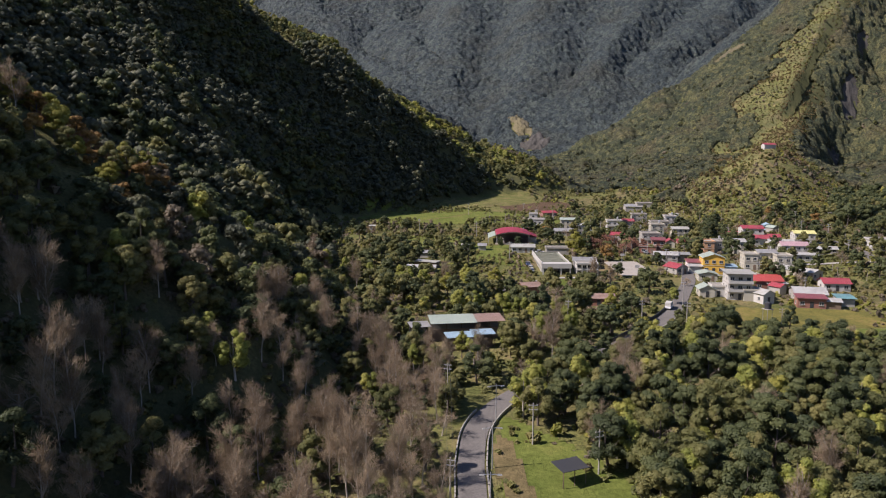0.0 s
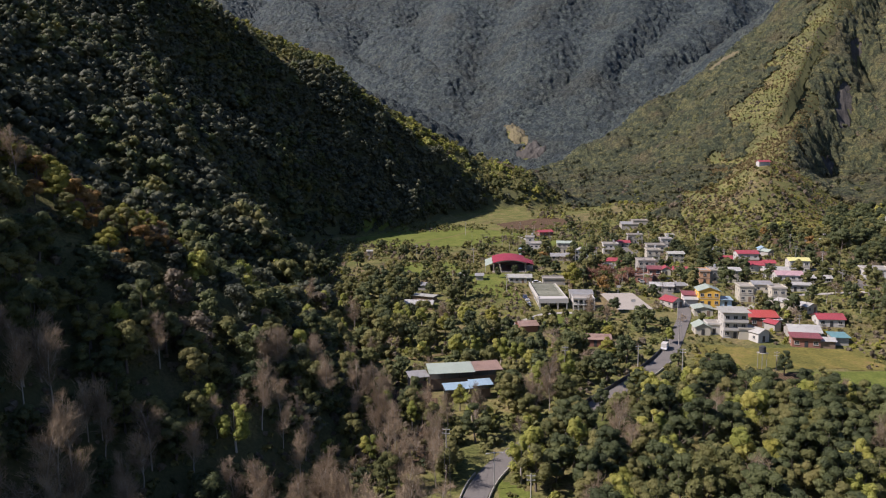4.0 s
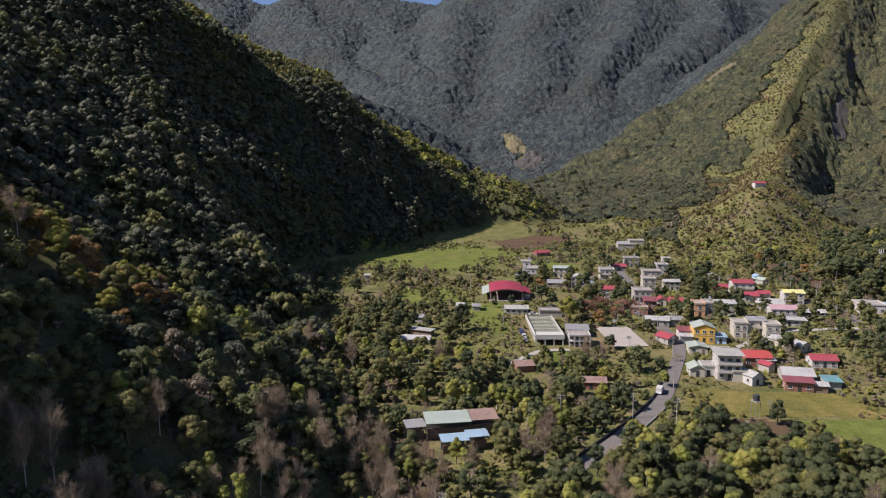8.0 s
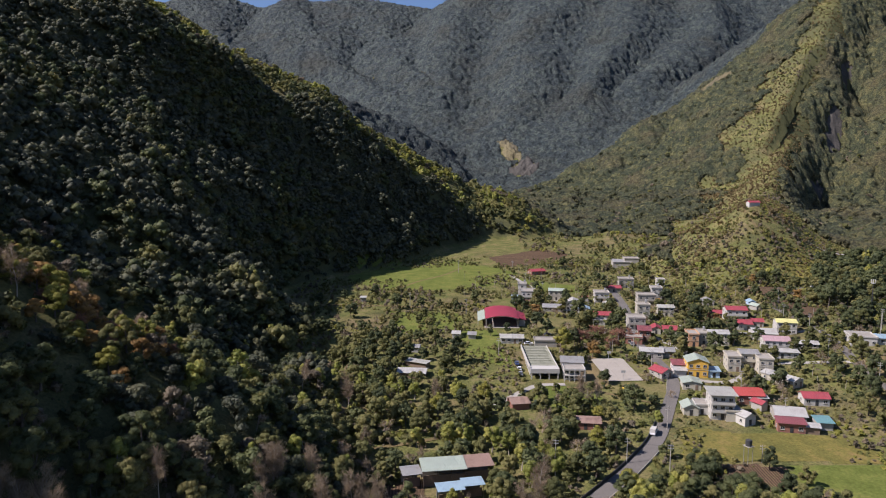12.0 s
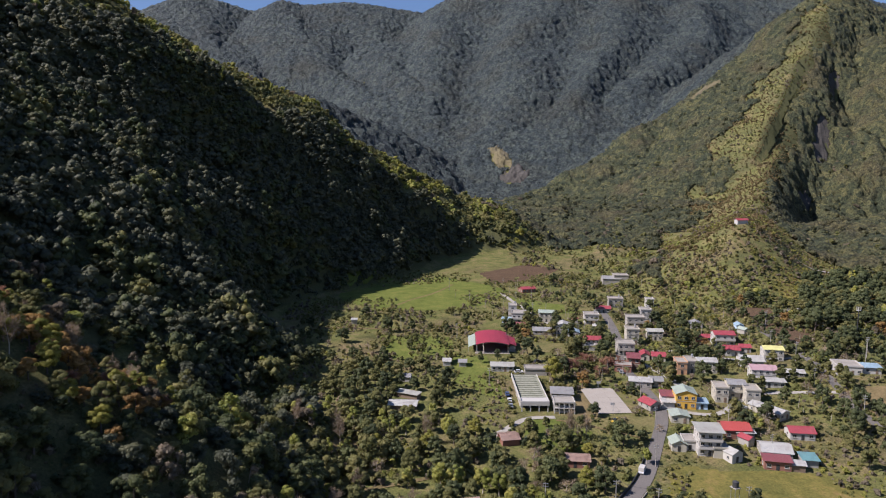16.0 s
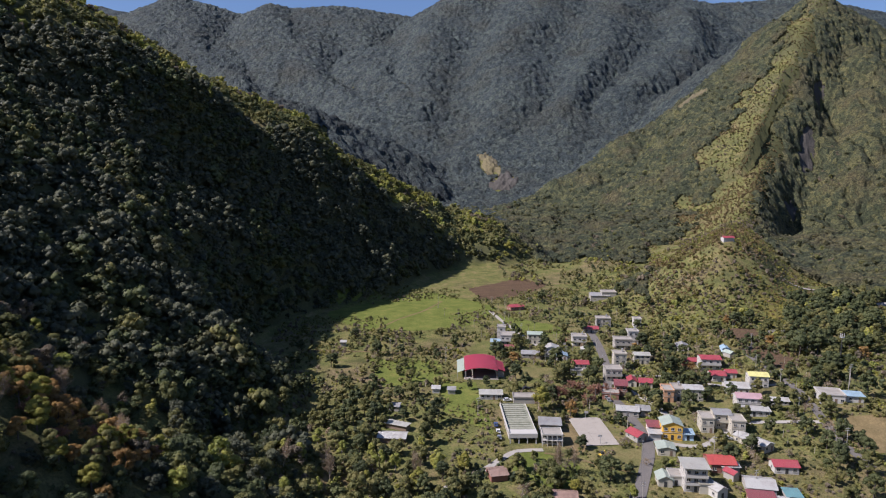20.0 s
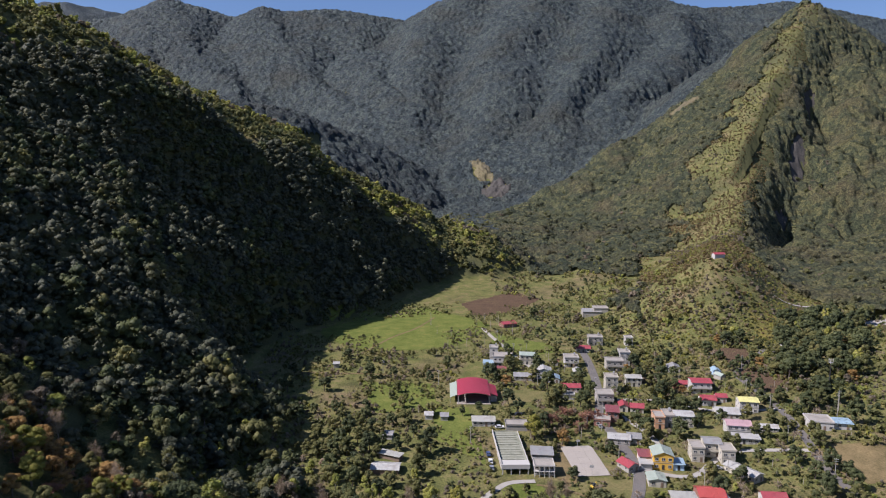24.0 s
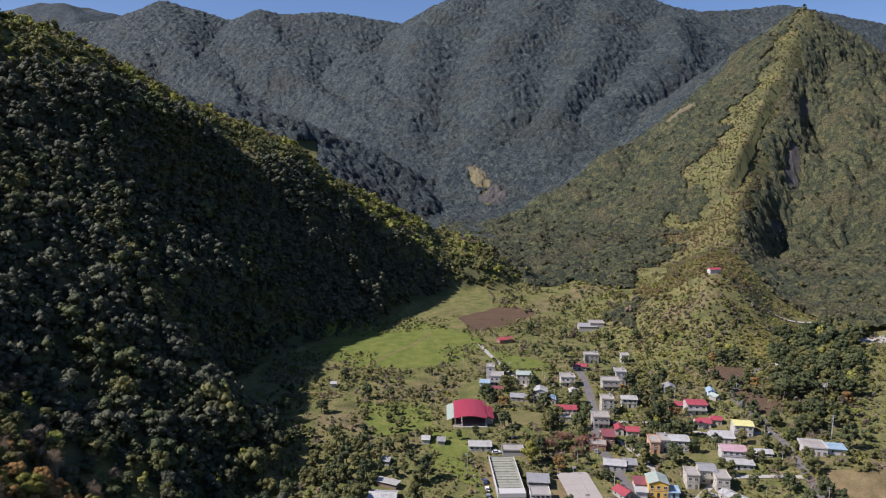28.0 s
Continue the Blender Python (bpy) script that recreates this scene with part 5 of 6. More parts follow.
def tank_tower(x, y):
    o = thing("water_tower", pose(x, y, float(height(x, y)), 0, 0, 20), "dark round water tank on a slender steel tower", "water tower")
    for sx in (-0.9, 0.9):
        for sy in (-0.9, 0.9):
            bm = bmesh.new(); tube(bm, sx, sy, -0.5, 5.6, 0.07, 0.07, 6); part("leg", bm, STEEL, o)
    bm = bmesh.new(); box(bm, -1.25, -1.25, 5.604, 1.25, 1.25, 5.75); part("platform", bm, CONCRETE, o)
    bm = bmesh.new(); tube(bm, 0, 0, 5.754, 7.6, 1.0, 1.0, 16); tube(bm, 0, 0, 7.6, 7.9, 1.0, 0.4, 16); part("tank", bm, DARK_IRON, o, "black plastic tank")


tank_tower(99.5, 214)


def antenna_mast(x, y, h):
    """A slender dark pole with three panel antennas round its head."""
    o = thing("antenna_mast", pose(x, y, float(height(x, y))), "tall dark steel mast with white panel antennas among trees", "mast")
    bm = bmesh.new(); tube(bm, 0, 0, -0.6, h, 0.32, 0.16, 10); part("pole", bm, DARK_IRON, o)
    bm = bmesh.new(); tube(bm, 0, 0, h - 2.4, h - 2.2, 0.95, 0.95, 12); part("ring", bm, STEEL, o)
    for i in range(3):
        a = i * 2.094 + 0.4
        bm = bmesh.new()
        box(bm, -0.2, 0.92, h - 2.6, 0.2, 1.12, h - 0.3)
        part("antenna", bm, WHITE_PAINT, o, "white panel antenna", pose(0, 0, 0, 0, 0, math.degrees(a)))
    return o


antenna_mast(221.4, 350, 23.8)
keep_clear(221.4, 350, 1.0)

CAR_WHITE = plain("car_paint_white", (0.72, 0.72, 0.70), 0.3, 0.1, var=0.02, spec=0.6, dirt=0.1)
CAR_BLUE = plain("car_paint_blue", (0.07, 0.10, 0.22), 0.3, 0.2, var=0.02, spec=0.6, dirt=0.1)
CAR_SILVER = plain("car_paint_silver", (0.42, 0.43, 0.44), 0.3, 0.5, var=0.02, spec=0.6, dirt=0.1)
CAR_DARK = plain("car_paint_dark", (0.04, 0.04, 0.05), 0.3, 0.2, var=0.02, spec=0.6, dirt=0.1)
MACHINE_YELLOW = plain("machine_yellow", (0.62, 0.42, 0.05), 0.5, 0.1, dirt=0.3)
RUBBER = plain("tyre_rubber", (0.025, 0.025, 0.025), 0.9)


def car(x, y, rz, paint, label, van=False, lift=0.2):
    o = thing("truck" if van else "car", pose(x, y, float(height(x, y)) + lift, 0, 0, rz), label, "truck" if van else "car", "parked vehicles")
    L, W = (5.2, 1.9) if van else (4.3, 1.75)
    bm = bmesh.new()
    prism(bm, [(-L / 2, 0.35), (L / 2, 0.35), (L / 2, 0.75), (L / 2 - 0.15, 0.95), (-L / 2 + 0.1, 1.0), (-L / 2, 0.8)], -W / 2, W / 2)
    bmesh.ops.recalc_face_normals(bm, faces=bm.faces)
    part("body", bm, paint, o)
    bm = bmesh.new()
    if van:
        box(bm, -L / 2 + 0.05, -W / 2 + 0.02, 1.003, L / 2 - 1.75, W / 2 - 0.02, 2.3)
        part("cargo_box", bm, WHITE_PAINT, o)
        bm = bmesh.new()
        prism(bm, [(L / 2 - 1.7, 0.97), (L / 2 - 0.2, 0.96), (L / 2 - 0.55, 1.95), (L / 2 - 1.7, 2.0)], -W / 2 + 0.08, W / 2 - 0.08)
    else:
        prism(bm, [(-L / 2 + 0.3, 0.99), (L / 2 - 1.1, 0.96), (L / 2 - 1.75, 1.48), (-L / 2 + 0.75, 1.5)], -W / 2 + 0.1, W / 2 - 0.1)
    bmesh.ops.recalc_face_normals(bm, faces=bm.faces)
    part("cabin", bm, GLASS, o, "dark glazed cabin")
    if not van:
        bm = bmesh.new(); box(bm, -L / 2 + 0.8, -W / 2 + 0.14, 1.503, L / 2 - 1.78, W / 2 - 0.14, 1.55); part("roof", bm, paint, o)
    for sx in (-L / 2 + 0.8, L / 2 - 0.8):
        for sy in (-1, 1):
            w = shared("wheel", bm_mesh(("wheel",), STEEL, lambda b: tube(b, 0, 0, -0.09, 0.10, 0.19, 0.19, 10)), o, "", pose(sx, sy * (W / 2 - 0.06), 0.32, -90 * sy))
            shared("tyre", bm_mesh(("tyre",), RUBBER, lambda b: tube(b, 0, 0, -0.1, 0.09, 0.32, 0.32, 14)), w)
    return o


car(76.2, 235.5, 62, CAR_WHITE, "small white box truck parked at the road edge", True)
car(37.0, 306, 88, CAR_BLUE, "blue car parked beside the school wall")
car(37.2, 299, 88, CAR_WHITE, "white car parked beside the school wall")
car(37.0, 293, 88, CAR_SILVER, "silver car parked beside the school wall")
car(46, 334.5, 4, CAR_WHITE, "white car parked behind the school")
car(136, 290, -8, CAR_SILVER, "silver car parked before a cream house")
car(58, 352, 20, CAR_DARK, "dark car parked by the sports hall", lift=0.1)
car(104, 262, 68, CAR_WHITE, "white car parked by a carport house", lift=0.1)
car(96, 334, 86, CAR_SILVER, "silver car standing on the village road")


def small_excavator(x, y):
    o = thing("small_excavator", pose(x, y, float(height(x, y)) + 0.12, 0, 0, 30), "small yellow excavator on the worn lawn", "excavator")
    for s in (-0.7, 0.7):
        bm = bmesh.new(); prism(bm, [(-1.2, 0.1), (-1.0, 0), (1.0, 0), (1.2, 0.1), (1.2, 0.45), (1.0, 0.55), (-1.0, 0.55), (-1.2, 0.45)], s - 0.22, s + 0.22)
        bmesh.ops.recalc_face_normals(bm, faces=bm.faces); part("track", bm, RUBBER, o)
    bm = bmesh.new(); box(bm, -1.1, -0.8, 0.553, 0.6, 0.8, 1.2); part("body", bm, MACHINE_YELLOW, o)
    bm = bmesh.new(); box(bm, -0.5, -0.75, 1.203, 0.55, 0.1, 2.4); part("cab", bm, GLASS, o)
    bm = bmesh.new(); prism(bm, [(0.6, 0.9), (1.9, 2.3), (2.1, 2.2), (0.8, 0.7)], 0.25, 0.5); bmesh.ops.recalc_face_normals(bm, faces=bm.faces); part("boom", bm, MACHINE_YELLOW, o)
    bm = bmesh.new(); prism(bm, [(1.9, 2.3), (2.1, 2.2), (2.7, 0.6), (2.5, 0.6)], 0.28, 0.47); bmesh.ops.recalc_face_normals(bm, faces=bm.faces); part("stick", bm, MACHINE_YELLOW, o)
    bm = bmesh.new(); prism(bm, [(2.3, 0.6), (2.9, 0.6), (2.8, 0.1), (2.4, 0.05)], 0.1, 0.65); bmesh.ops.recalc_face_normals(bm, faces=bm.faces); part("bucket", bm, DARK_IRON, o)


small_excavator(77.0, 275.5)
keep_clear(4, 190, 9)
keep_clear(-8, 192, 7)

# ---- trees ----
def unit(v):
    return v / np.maximum(np.linalg.norm(v, axis=-1, keepdims=True), 1e-9)


ICO_V = np.array([(1, 0, 0), (0, 1, 0), (-1, 0, 0), (0, -1, 0), (0, 0, 1), (0, 0, -1)], float)
ICO_F = np.array([(0, 1, 4), (1, 2, 4), (2, 3, 4), (3, 0, 4), (1, 0, 5), (2, 1, 5), (3, 2, 5), (0, 3, 5)])


def leaf_cards(rng, lumps, n, size, up=0.35, tri=False, core=0.93):
    """Leaf sprays over a set of lumps (x, y, z, radius, squash), round small cores."""
    lumps = np.array(lumps)
    w = lumps[:, 3] ** 2
    pick = rng.choice(len(lumps), n, p=w / w.sum())
    L = lumps[pick]
    d = rng.normal(size=(n, 3))
    d[:, 2] += up
    d = unit(d)
    p = L[:, :3] + d * (L[:, 3] * rng.uniform(0.72, 1.10, n))[:, None] * np.stack([np.ones(n), np.ones(n), L[:, 4]], 1)
    nrm = unit(d + np.array([0, 0, 0.25]) + rng.normal(size=(n, 3)) * 0.28)
    a = unit(np.cross(nrm, rng.normal(size=(n, 3))))
    b = np.cross(nrm, a)
    s = size * rng.uniform(0.55, 1.25, n)[:, None]
    k = rng.uniform(0.5, 0.9, n)[:, None]
    if tri:
        V = np.stack([p - a * s * 0.6 - b * s * 0.45, p + a * s * 0.6 - b * s * 0.4 * k, p + b * s * 0.75], 1)
        F = np.arange(n * 3).reshape(n, 3)
    else:
        V = np.stack([p - a * s * 0.5, p - b * s * 0.42 * k + nrm * s * 0.12, p + a * s * 0.55, p + b * s * 0.42 * k + nrm * s * 0.10], 1)
        i = np.arange(n)[:, None] * 4
        F = np.concatenate([i + np.array([[0, 1, 2]]), i + np.array([[0, 2, 3]])])
    V = V.reshape(-1, 3)
    if core:
        cv, cf, base = [V], [F], len(V)
        for x, y, z, r, q in lumps:
            v = ICO_V * (r * core * rng.uniform(0.85, 1.1, (len(ICO_V), 1))) * np.array([1, 1, q]) + np.array([x, y, z])
            cv.append(v); cf.append(ICO_F + base); base += len(v)
        V, F = np.concatenate(cv), np.concatenate(cf)
    return V, F


def crown_lumps(rng, R, base, top, n, squash=0.75, flat=0.0):
    """Lumps that fill a crown of radius R between two heights, with an uneven outline."""
    out = []
    for i in range(n):
        t = rng.uniform(0.05, 1)
        a = rng.uniform(0, 6.283)
        prof = math.sin(math.pi * min(0.98, 0.22 + 0.72 * t)) ** 0.7
        rr = R * prof * math.sqrt(rng.uniform(0.08, 1)) * 0.78
        r = R * rng.uniform(0.26, 0.46) * min(1, 12 / n) ** 0.42
        out.append((rr * math.cos(a), rr * math.sin(a), base + (top - base) * t * 0.86, r, squash))
    return out


def limbs(rng, H, R, base, r0, n=5, lean=0.0):
    """A tapered trunk that forks into limbs, as triangles."""
    V, F = [], []

    def seg(p, q, ra, rb, s=6):
        p, q = np.array(p, float), np.array(q, float)
        ax = unit(q - p)
        u = unit(np.cross(ax, [0.3, 0.9, 0.2]))
        w = np.cross(ax, u)
        b0 = len(V)
        for c, r in ((p, ra), (q, rb)):
            for i in range(s):
                V.append(c + r * (u * math.cos(6.2832 * i / s) + w * math.sin(6.2832 * i / s)))
        for i in range(s):
            j = (i + 1) % s
            F.append((b0 + i, b0 + j, b0 + s + j)); F.append((b0 + i, b0 + s + j, b0 + s + i))

    k = (rng.normal() * 0.03 * H + lean, rng.normal() * 0.03 * H, base)
    seg((0, 0, -0.6), (k[0] * 0.5, k[1] * 0.5, base * 0.5), r0 * 1.25, r0, 8)
    seg((k[0] * 0.5, k[1] * 0.5, base * 0.5), k, r0, r0 * 0.8, 8)
    seg(k, (k[0], k[1], base + (H - base) * 0.6), r0 * 0.7, r0 * 0.15)
    for i in range(n):
        a = i * 2.4 + rng.uniform(-0.4, 0.4)
        z = base * rng.uniform(0.75, 1.0)
        m = (k[0] + R * 0.4 * math.cos(a), k[1] + R * 0.4 * math.sin(a), z + (H - base) * 0.22)
        e = (k[0] + R * 0.8 * math.cos(a + 0.2), k[1] + R * 0.8 * math.sin(a + 0.2), z + (H - base) * rng.uniform(0.35, 0.6))
        seg((k[0] * z / base, k[1] * z / base, z), m, r0 * 0.5, r0 * 0.3, 5)
        seg(m, e, r0 * 0.3, r0 * 0.08, 5)
    return np.array(V), np.array(F)


def bare_branches(rng, H, spread, r0, upright):
    """Trunk and forking boughs of a leafless tree, and its fine twigs apart."""
    V, F, tips = [], [], []

    def seg(p, q, ra, rb, s):
        ax = unit(q - p)
        u = unit(np.cross(ax, [0.3, 0.9, 0.25]))
        w = np.cross(ax, u)
        b0 = len(V)
        for c, r in ((p, ra), (q, rb)):
            for i in range(s):
                V.append(c + r * (u * math.cos(6.2832 * i / s) + w * math.sin(6.2832 * i / s)))
        for i in range(s):
            j = (i + 1) % s
            F.append((b0 + i, b0 + j, b0 + s + j)); F.append((b0 + i, b0 + s + j, b0 + s + i))

    def grow(p, d, L, r, lvl):
        q = p + d * L
        seg(p, q, r, r * 0.66, 6 if lvl == 0 else 4 if lvl == 1 else 3)
        if lvl >= 3 or r < 0.018:
            tips.append((q, d))
            return
        for i in range(3 if lvl else 4):
            nd = unit(d + rng.normal(size=3) * (0.62 - 0.25 * upright) + np.array([0, 0, 0.25 * upright]))
            grow(q if i < 2 else p + d * L * rng.uniform(0.45, 0.9), nd, L * rng.uniform(0.55, 0.8), r * 0.58, lvl + 1)
            if lvl >= 1:
                tips.append((p + d * L * rng.uniform(0.4, 1), nd))

    p, d, r = np.array([0, 0, -0.6]), np.array([0, 0, 1.0]), r0
    n = 7 if upright > 0.6 else 3
    L = H * (0.78 if upright > 0.6 else 0.42) / n
    for i in range(n):
        d = unit(d + rng.normal(size=3) * 0.06)
        q = p + d * L
        seg(p, q, r, r * 0.86, 7)
        if i >= (2 if upright > 0.6 else 1):
            for j in range(3):
                a = rng.uniform(0, 6.283)
                nd = unit(np.array([math.cos(a) * spread, math.sin(a) * spread, 0.55 + 0.5 * upright]))
                grow(p + d * L * rng.uniform(0, 1), nd, H * rng.uniform(0.10, 0.17) * (1.25 if upright < 0.6 else 1.0), r * 0.42, 1)
        p, r = q, r * 0.86
    grow(p, d, H * 0.12, r, 1)
    return np.array(V), np.array(F), tips


def twig_cards(rng, tips, n, length, width):
    """Fine twigs as slender slivers fanning from the bough tips."""
    idx = rng.randint(0, len(tips), n)
    p = np.array([tips[i][0] for i in idx]) + rng.normal(size=(n, 3)) * length * 0.25
    d = unit(np.array([tips[i][1] for i in idx]) + rng.normal(size=(n, 3)) * 0.45 + np.array([0, 0, 0.3]))
    L = (length * rng.uniform(0.5, 1.3, n))[:, None]
    s = unit(np.cross(d, rng.normal(size=(n, 3)))) * width
    V = np.stack([p - s, p + s, p + d * L], 1).reshape(-1, 3)
    return V, np.arange(n * 3).reshape(n, 3)


def tree_kind(name, label, leaf, bark, build, seeds):
    """A few meshes of one kind of tree: (trunk mesh, crown mesh) pairs."""
    made = []
    for s in seeds:
        tv, tf, cv, cf = build(np.random.RandomState(s))
        tm, cm = mesh_np("trunk", tv, tf), mesh_np("crown", cv, cf)
        tm.materials.append(bark)
        cm.materials.append(leaf)
        made.append((tm, cm))
    return name, label, made


def broad(H, R, nl, leaves, size, base=0.34, squash=0.72, up=0.35, fine=1.0):
    def build(rng):
        h, r = H * rng.uniform(0.88, 1.12), R * rng.uniform(0.9, 1.12)
        tv, tf = limbs(rng, h, r, h * base, 0.045 * r + 0.05)
        cv, cf = leaf_cards(rng, crown_lumps(rng, r, h * base * 0.75, h, nl * 2, squash), int(leaves * 2.1 * fine), size * 0.76 / fine ** 0.55, up, True)
        return tv, tf, cv, cf
    return build


def bare(H, spread, r0, upright, n, length, width):
    def build(rng):
        tv, tf, tips = bare_branches(rng, H * rng.uniform(0.88, 1.1), spread, r0, upright)
        cv, cf = twig_cards(rng, tips, n, length, width)
        return tv, tf, cv, cf
    return build


def palm_build(rng):
    h = rng.uniform(7, 9.5)
    tv, tf = limbs(rng, h, 0.4, h * 0.97, 0.12, 0)
    V, F = [], []
    top = np.array([0, 0, h])
    for i in range(15):
        a, e = i * 2.4, rng.uniform(-0.1, 1.1)
        d = np.array([math.cos(a), math.sin(a), 0])
        side = np.array([-math.sin(a), math.cos(a), 0])
        L = rng.uniform(2.0, 2.9)
        b0 = len(V)
        for j in range(6):
            t = j / 5
            c = top + d * L * t * math.cos(e * (1 - t)) + np.array([0, 0, L * (math.sin(e) * t - 0.62 * t * t)])
            w = 0.42 * math.sin(math.pi * (0.12 + 0.85 * t))
            V += [c - side * w - np.array([0, 0, w * 0.6]), c, c + side * w - np.array([0, 0, w * 0.6])]
        for j in range(5):
            q = b0 + 3 * j
            for u in (0, 1):
                F += [(q + u, q + u + 1, q + u + 4), (q + u, q + u + 4, q + u + 3)]
    return tv, tf, np.array(V), np.array(F)


DARK = tree_kind("evergreen_tree", "dense dark green broadleaf tree", LEAF_DARK, BARK, broad(12.5, 4.6, 15, 1250, 0.68, fine=2.4), (1, 2, 3, 4, 5))
MID = tree_kind("broadleaf_tree", "rounded olive green broadleaf tree", LEAF_MID, BARK, broad(11.0, 4.4, 14, 1150, 0.66, fine=2.4), (11, 12, 13, 14))
BRIGHT = tree_kind("broadleaf_tree", "bright green broadleaf tree with airy foliage", LEAF_BRIGHT, BARK_PALE, broad(11.5, 3.6, 11, 820, 0.62, 0.36, 0.95, fine=2.4), (21, 22, 23))
GOLD = tree_kind("broadleaf_tree", "rounded tree with yellow-green leaves", LEAF_YELLOW, BARK, broad(9.5, 4.0, 12, 900, 0.62, fine=2.4), (31, 32))
RUST = tree_kind("autumn_tree", "rust brown autumn tree with thin foliage", LEAF_AMBER, BARK, broad(9.0, 3.8, 11, 560, 0.62, fine=2.4), (41, 42))
DARK_V = tree_kind("evergreen_tree", "dense dark green broadleaf tree", LEAF_DARK, BARK, broad(12.0, 4.6, 11, 480, 0.95), (6, 7, 8))
MID_V = tree_kind("garden_tree", "rounded olive green garden tree", LEAF_MID, BARK, broad(10.5, 4.4, 10, 440, 0.92), (15, 16, 17))
SMALL = tree_kind("small_tree", "small round olive tree", LEAF_MID, BARK, broad(5.2, 2.5, 8, 330, 0.66, 0.2), (51, 52, 53))
SMALL_D = tree_kind("evergreen_shrub", "small dark evergreen shrub tree", LEAF_DARK, BARK, broad(5.8, 2.5, 8, 330, 0.66, 0.2), (55, 56))
FEATHER = tree_kind("bare_tree", "tall leafless tree with upright feathery brown twigs", TWIG, BARK_PALE, bare(14.5, 0.62, 0.17, 0.8, 2000, 1.25, 0.032), (61, 62, 63, 64))
BARE = tree_kind("bare_tree", "leafless tree with spreading pale branches", TWIG, BARK_PALE, bare(9.5, 1.0, 0.2, 0.3, 1100, 0.9, 0.03), (71, 72, 73))
BANYAN = tree_kind("bare_tree", "large spreading tree with reddish leafless crown", LEAF_RUST, BARK, bare(11.0, 1.5, 0.4, 0.2, 2400, 0.9, 0.06), (81, 82))
PALM = tree_kind("palm_tree", "slender areca palm with a small crown", LEAF_MID, BARK_PALE, palm_build, (91, 92, 93))
PLACE_RNG = np.random.RandomState(5)


def plant(kind, x, y, s=1.0, pick=None, group="valley trees", label=""):
    name, lab, made = kind
    tm, cm = made[PLACE_RNG.randint(len(made)) if pick is None else pick % len(made)]
    m = pose(x, y, float(height(x, y)), 0, 0, PLACE_RNG.uniform(0, 360))
    o = thing(name, m, label or lab, "tree", group)
    o.scale = (s, s, s * PLACE_RNG.uniform(0.92, 1.1))
    shared("trunk", tm, o)
    shared("crown", cm, o)


def clear_at(x, y, pad=0.0):
    return all((x - a) ** 2 + (y - b) ** 2 > (r + pad) ** 2 for a, b, r in BUSY)


def grove(x0, y0, x1, y1, step, mixk, s0=0.8, s1=1.15, keep=1.0, pad=2.0, ok=None):
    """Trees on a loose grid in a stretch of the plan. mixk: (kind, share) pairs."""
    kinds, share = [k for k, _ in mixk], np.cumsum([w for _, w in mixk])
    y = y0
    while y < y1:
        x = x0
        while x < x1:
            px, py = x + PLACE_RNG.uniform(-0.42, 0.42) * step, y + PLACE_RNG.uniform(-0.42, 0.42) * step
            u, v, w = PLACE_RNG.rand(3)
            if u < keep and (ok is None or ok(px, py)) and clear_at(px, py, pad):
                k = kinds[int(np.searchsorted(share, v * share[-1]))]
                plant(k, px, py, s0 + (s1 - s0) * w)
            x += step
        y += step


def road_x(y):
    return float(np.interp(y, [p[1] for p in MAIN[:15]], [p[0] for p in MAIN[:15]]))


# the wood on the near side of the road
grove(16, 92, 118, 200, 6.0, [(DARK, 4.6), (MID, 3.8), (BRIGHT, 1.2), (GOLD, 0.8), (FEATHER, 0.5), (BARE, 0.3)], 0.74, 1.1, 0.97, 1.0,
      lambda x, y: x > road_x(y) + 5 + (0 if y > 136 else 12 + (136 - y) * 0.12) and x < 24 + 0.62 * y and not (x > 84 and y > 188))
# the bare wood on the shaded side
grove(-78, 62, 2, 132, 5.0, [(FEATHER, 6.0), (BARE, 1.4), (SMALL_D, 1.8), (MID, 0.6), (DARK, 0.5)], 0.74, 1.04, 0.9, 0.5, lambda x, y: x > -0.62 * y - 8)
grove(-92, 132, -46, 154, 5.8, [(DARK, 3.0), (MID, 2.4), (FEATHER, 0.8), (SMALL_D, 1.2), (BARE, 0.5)], 0.7, 1.05, 0.9, 0.5, lambda x, y: x > -0.62 * y - 8)
grove(-46, 131, 2, 170, 5.6, [(FEATHER, 5), (BARE, 2.4), (SMALL_D, 0.5), (BRIGHT, 0.3), (MID, 0.4)], 0.62, 0.98, 0.92, 0.5, lambda x, y: x < road_x(y) - 4)
# mixed growth round the sheds
grove(-46, 152, 40, 196, 6.2, [(MID, 3), (DARK, 2.2), (BRIGHT, 1.8), (BARE, 1.6), (FEATHER, 2.0), (SMALL, 1.6)], 0.66, 1.0, 0.82, 1.0, lambda x, y: (x < road_x(y) - 4 or y > 190) and (y > 169 or x > 2))
grove(-48, 198, 62, 268, 6.4, [(MID_V, 3.6), (DARK_V, 2.6), (BRIGHT, 0.9), (BARE, 1.6), (SMALL, 2), (GOLD, 0.4), (FEATHER, 0.6)], 0.6, 1.0, 0.8, 1.0, lambda x, y: x < road_x(y) - 6)
grove(-84, 268, 2, 345, 6.6, [(MID_V, 3), (DARK_V, 2), (BRIGHT, 0.8), (BARE, 1.2), (SMALL, 1.5)], 0.55, 0.95, 0.75, 0.5)
# autumn trees along the near crest
grove(-138, 166, -70, 226, 5.4, [(RUST, 4.4), (GOLD, 1.0), (MID, 1.2), (BANYAN, 0.8), (FEATHER, 0.6)], 0.6, 0.95, 0.95, 0.5, lambda x, y: x > -0.66 * y - 14 and height(x, y) > 26)
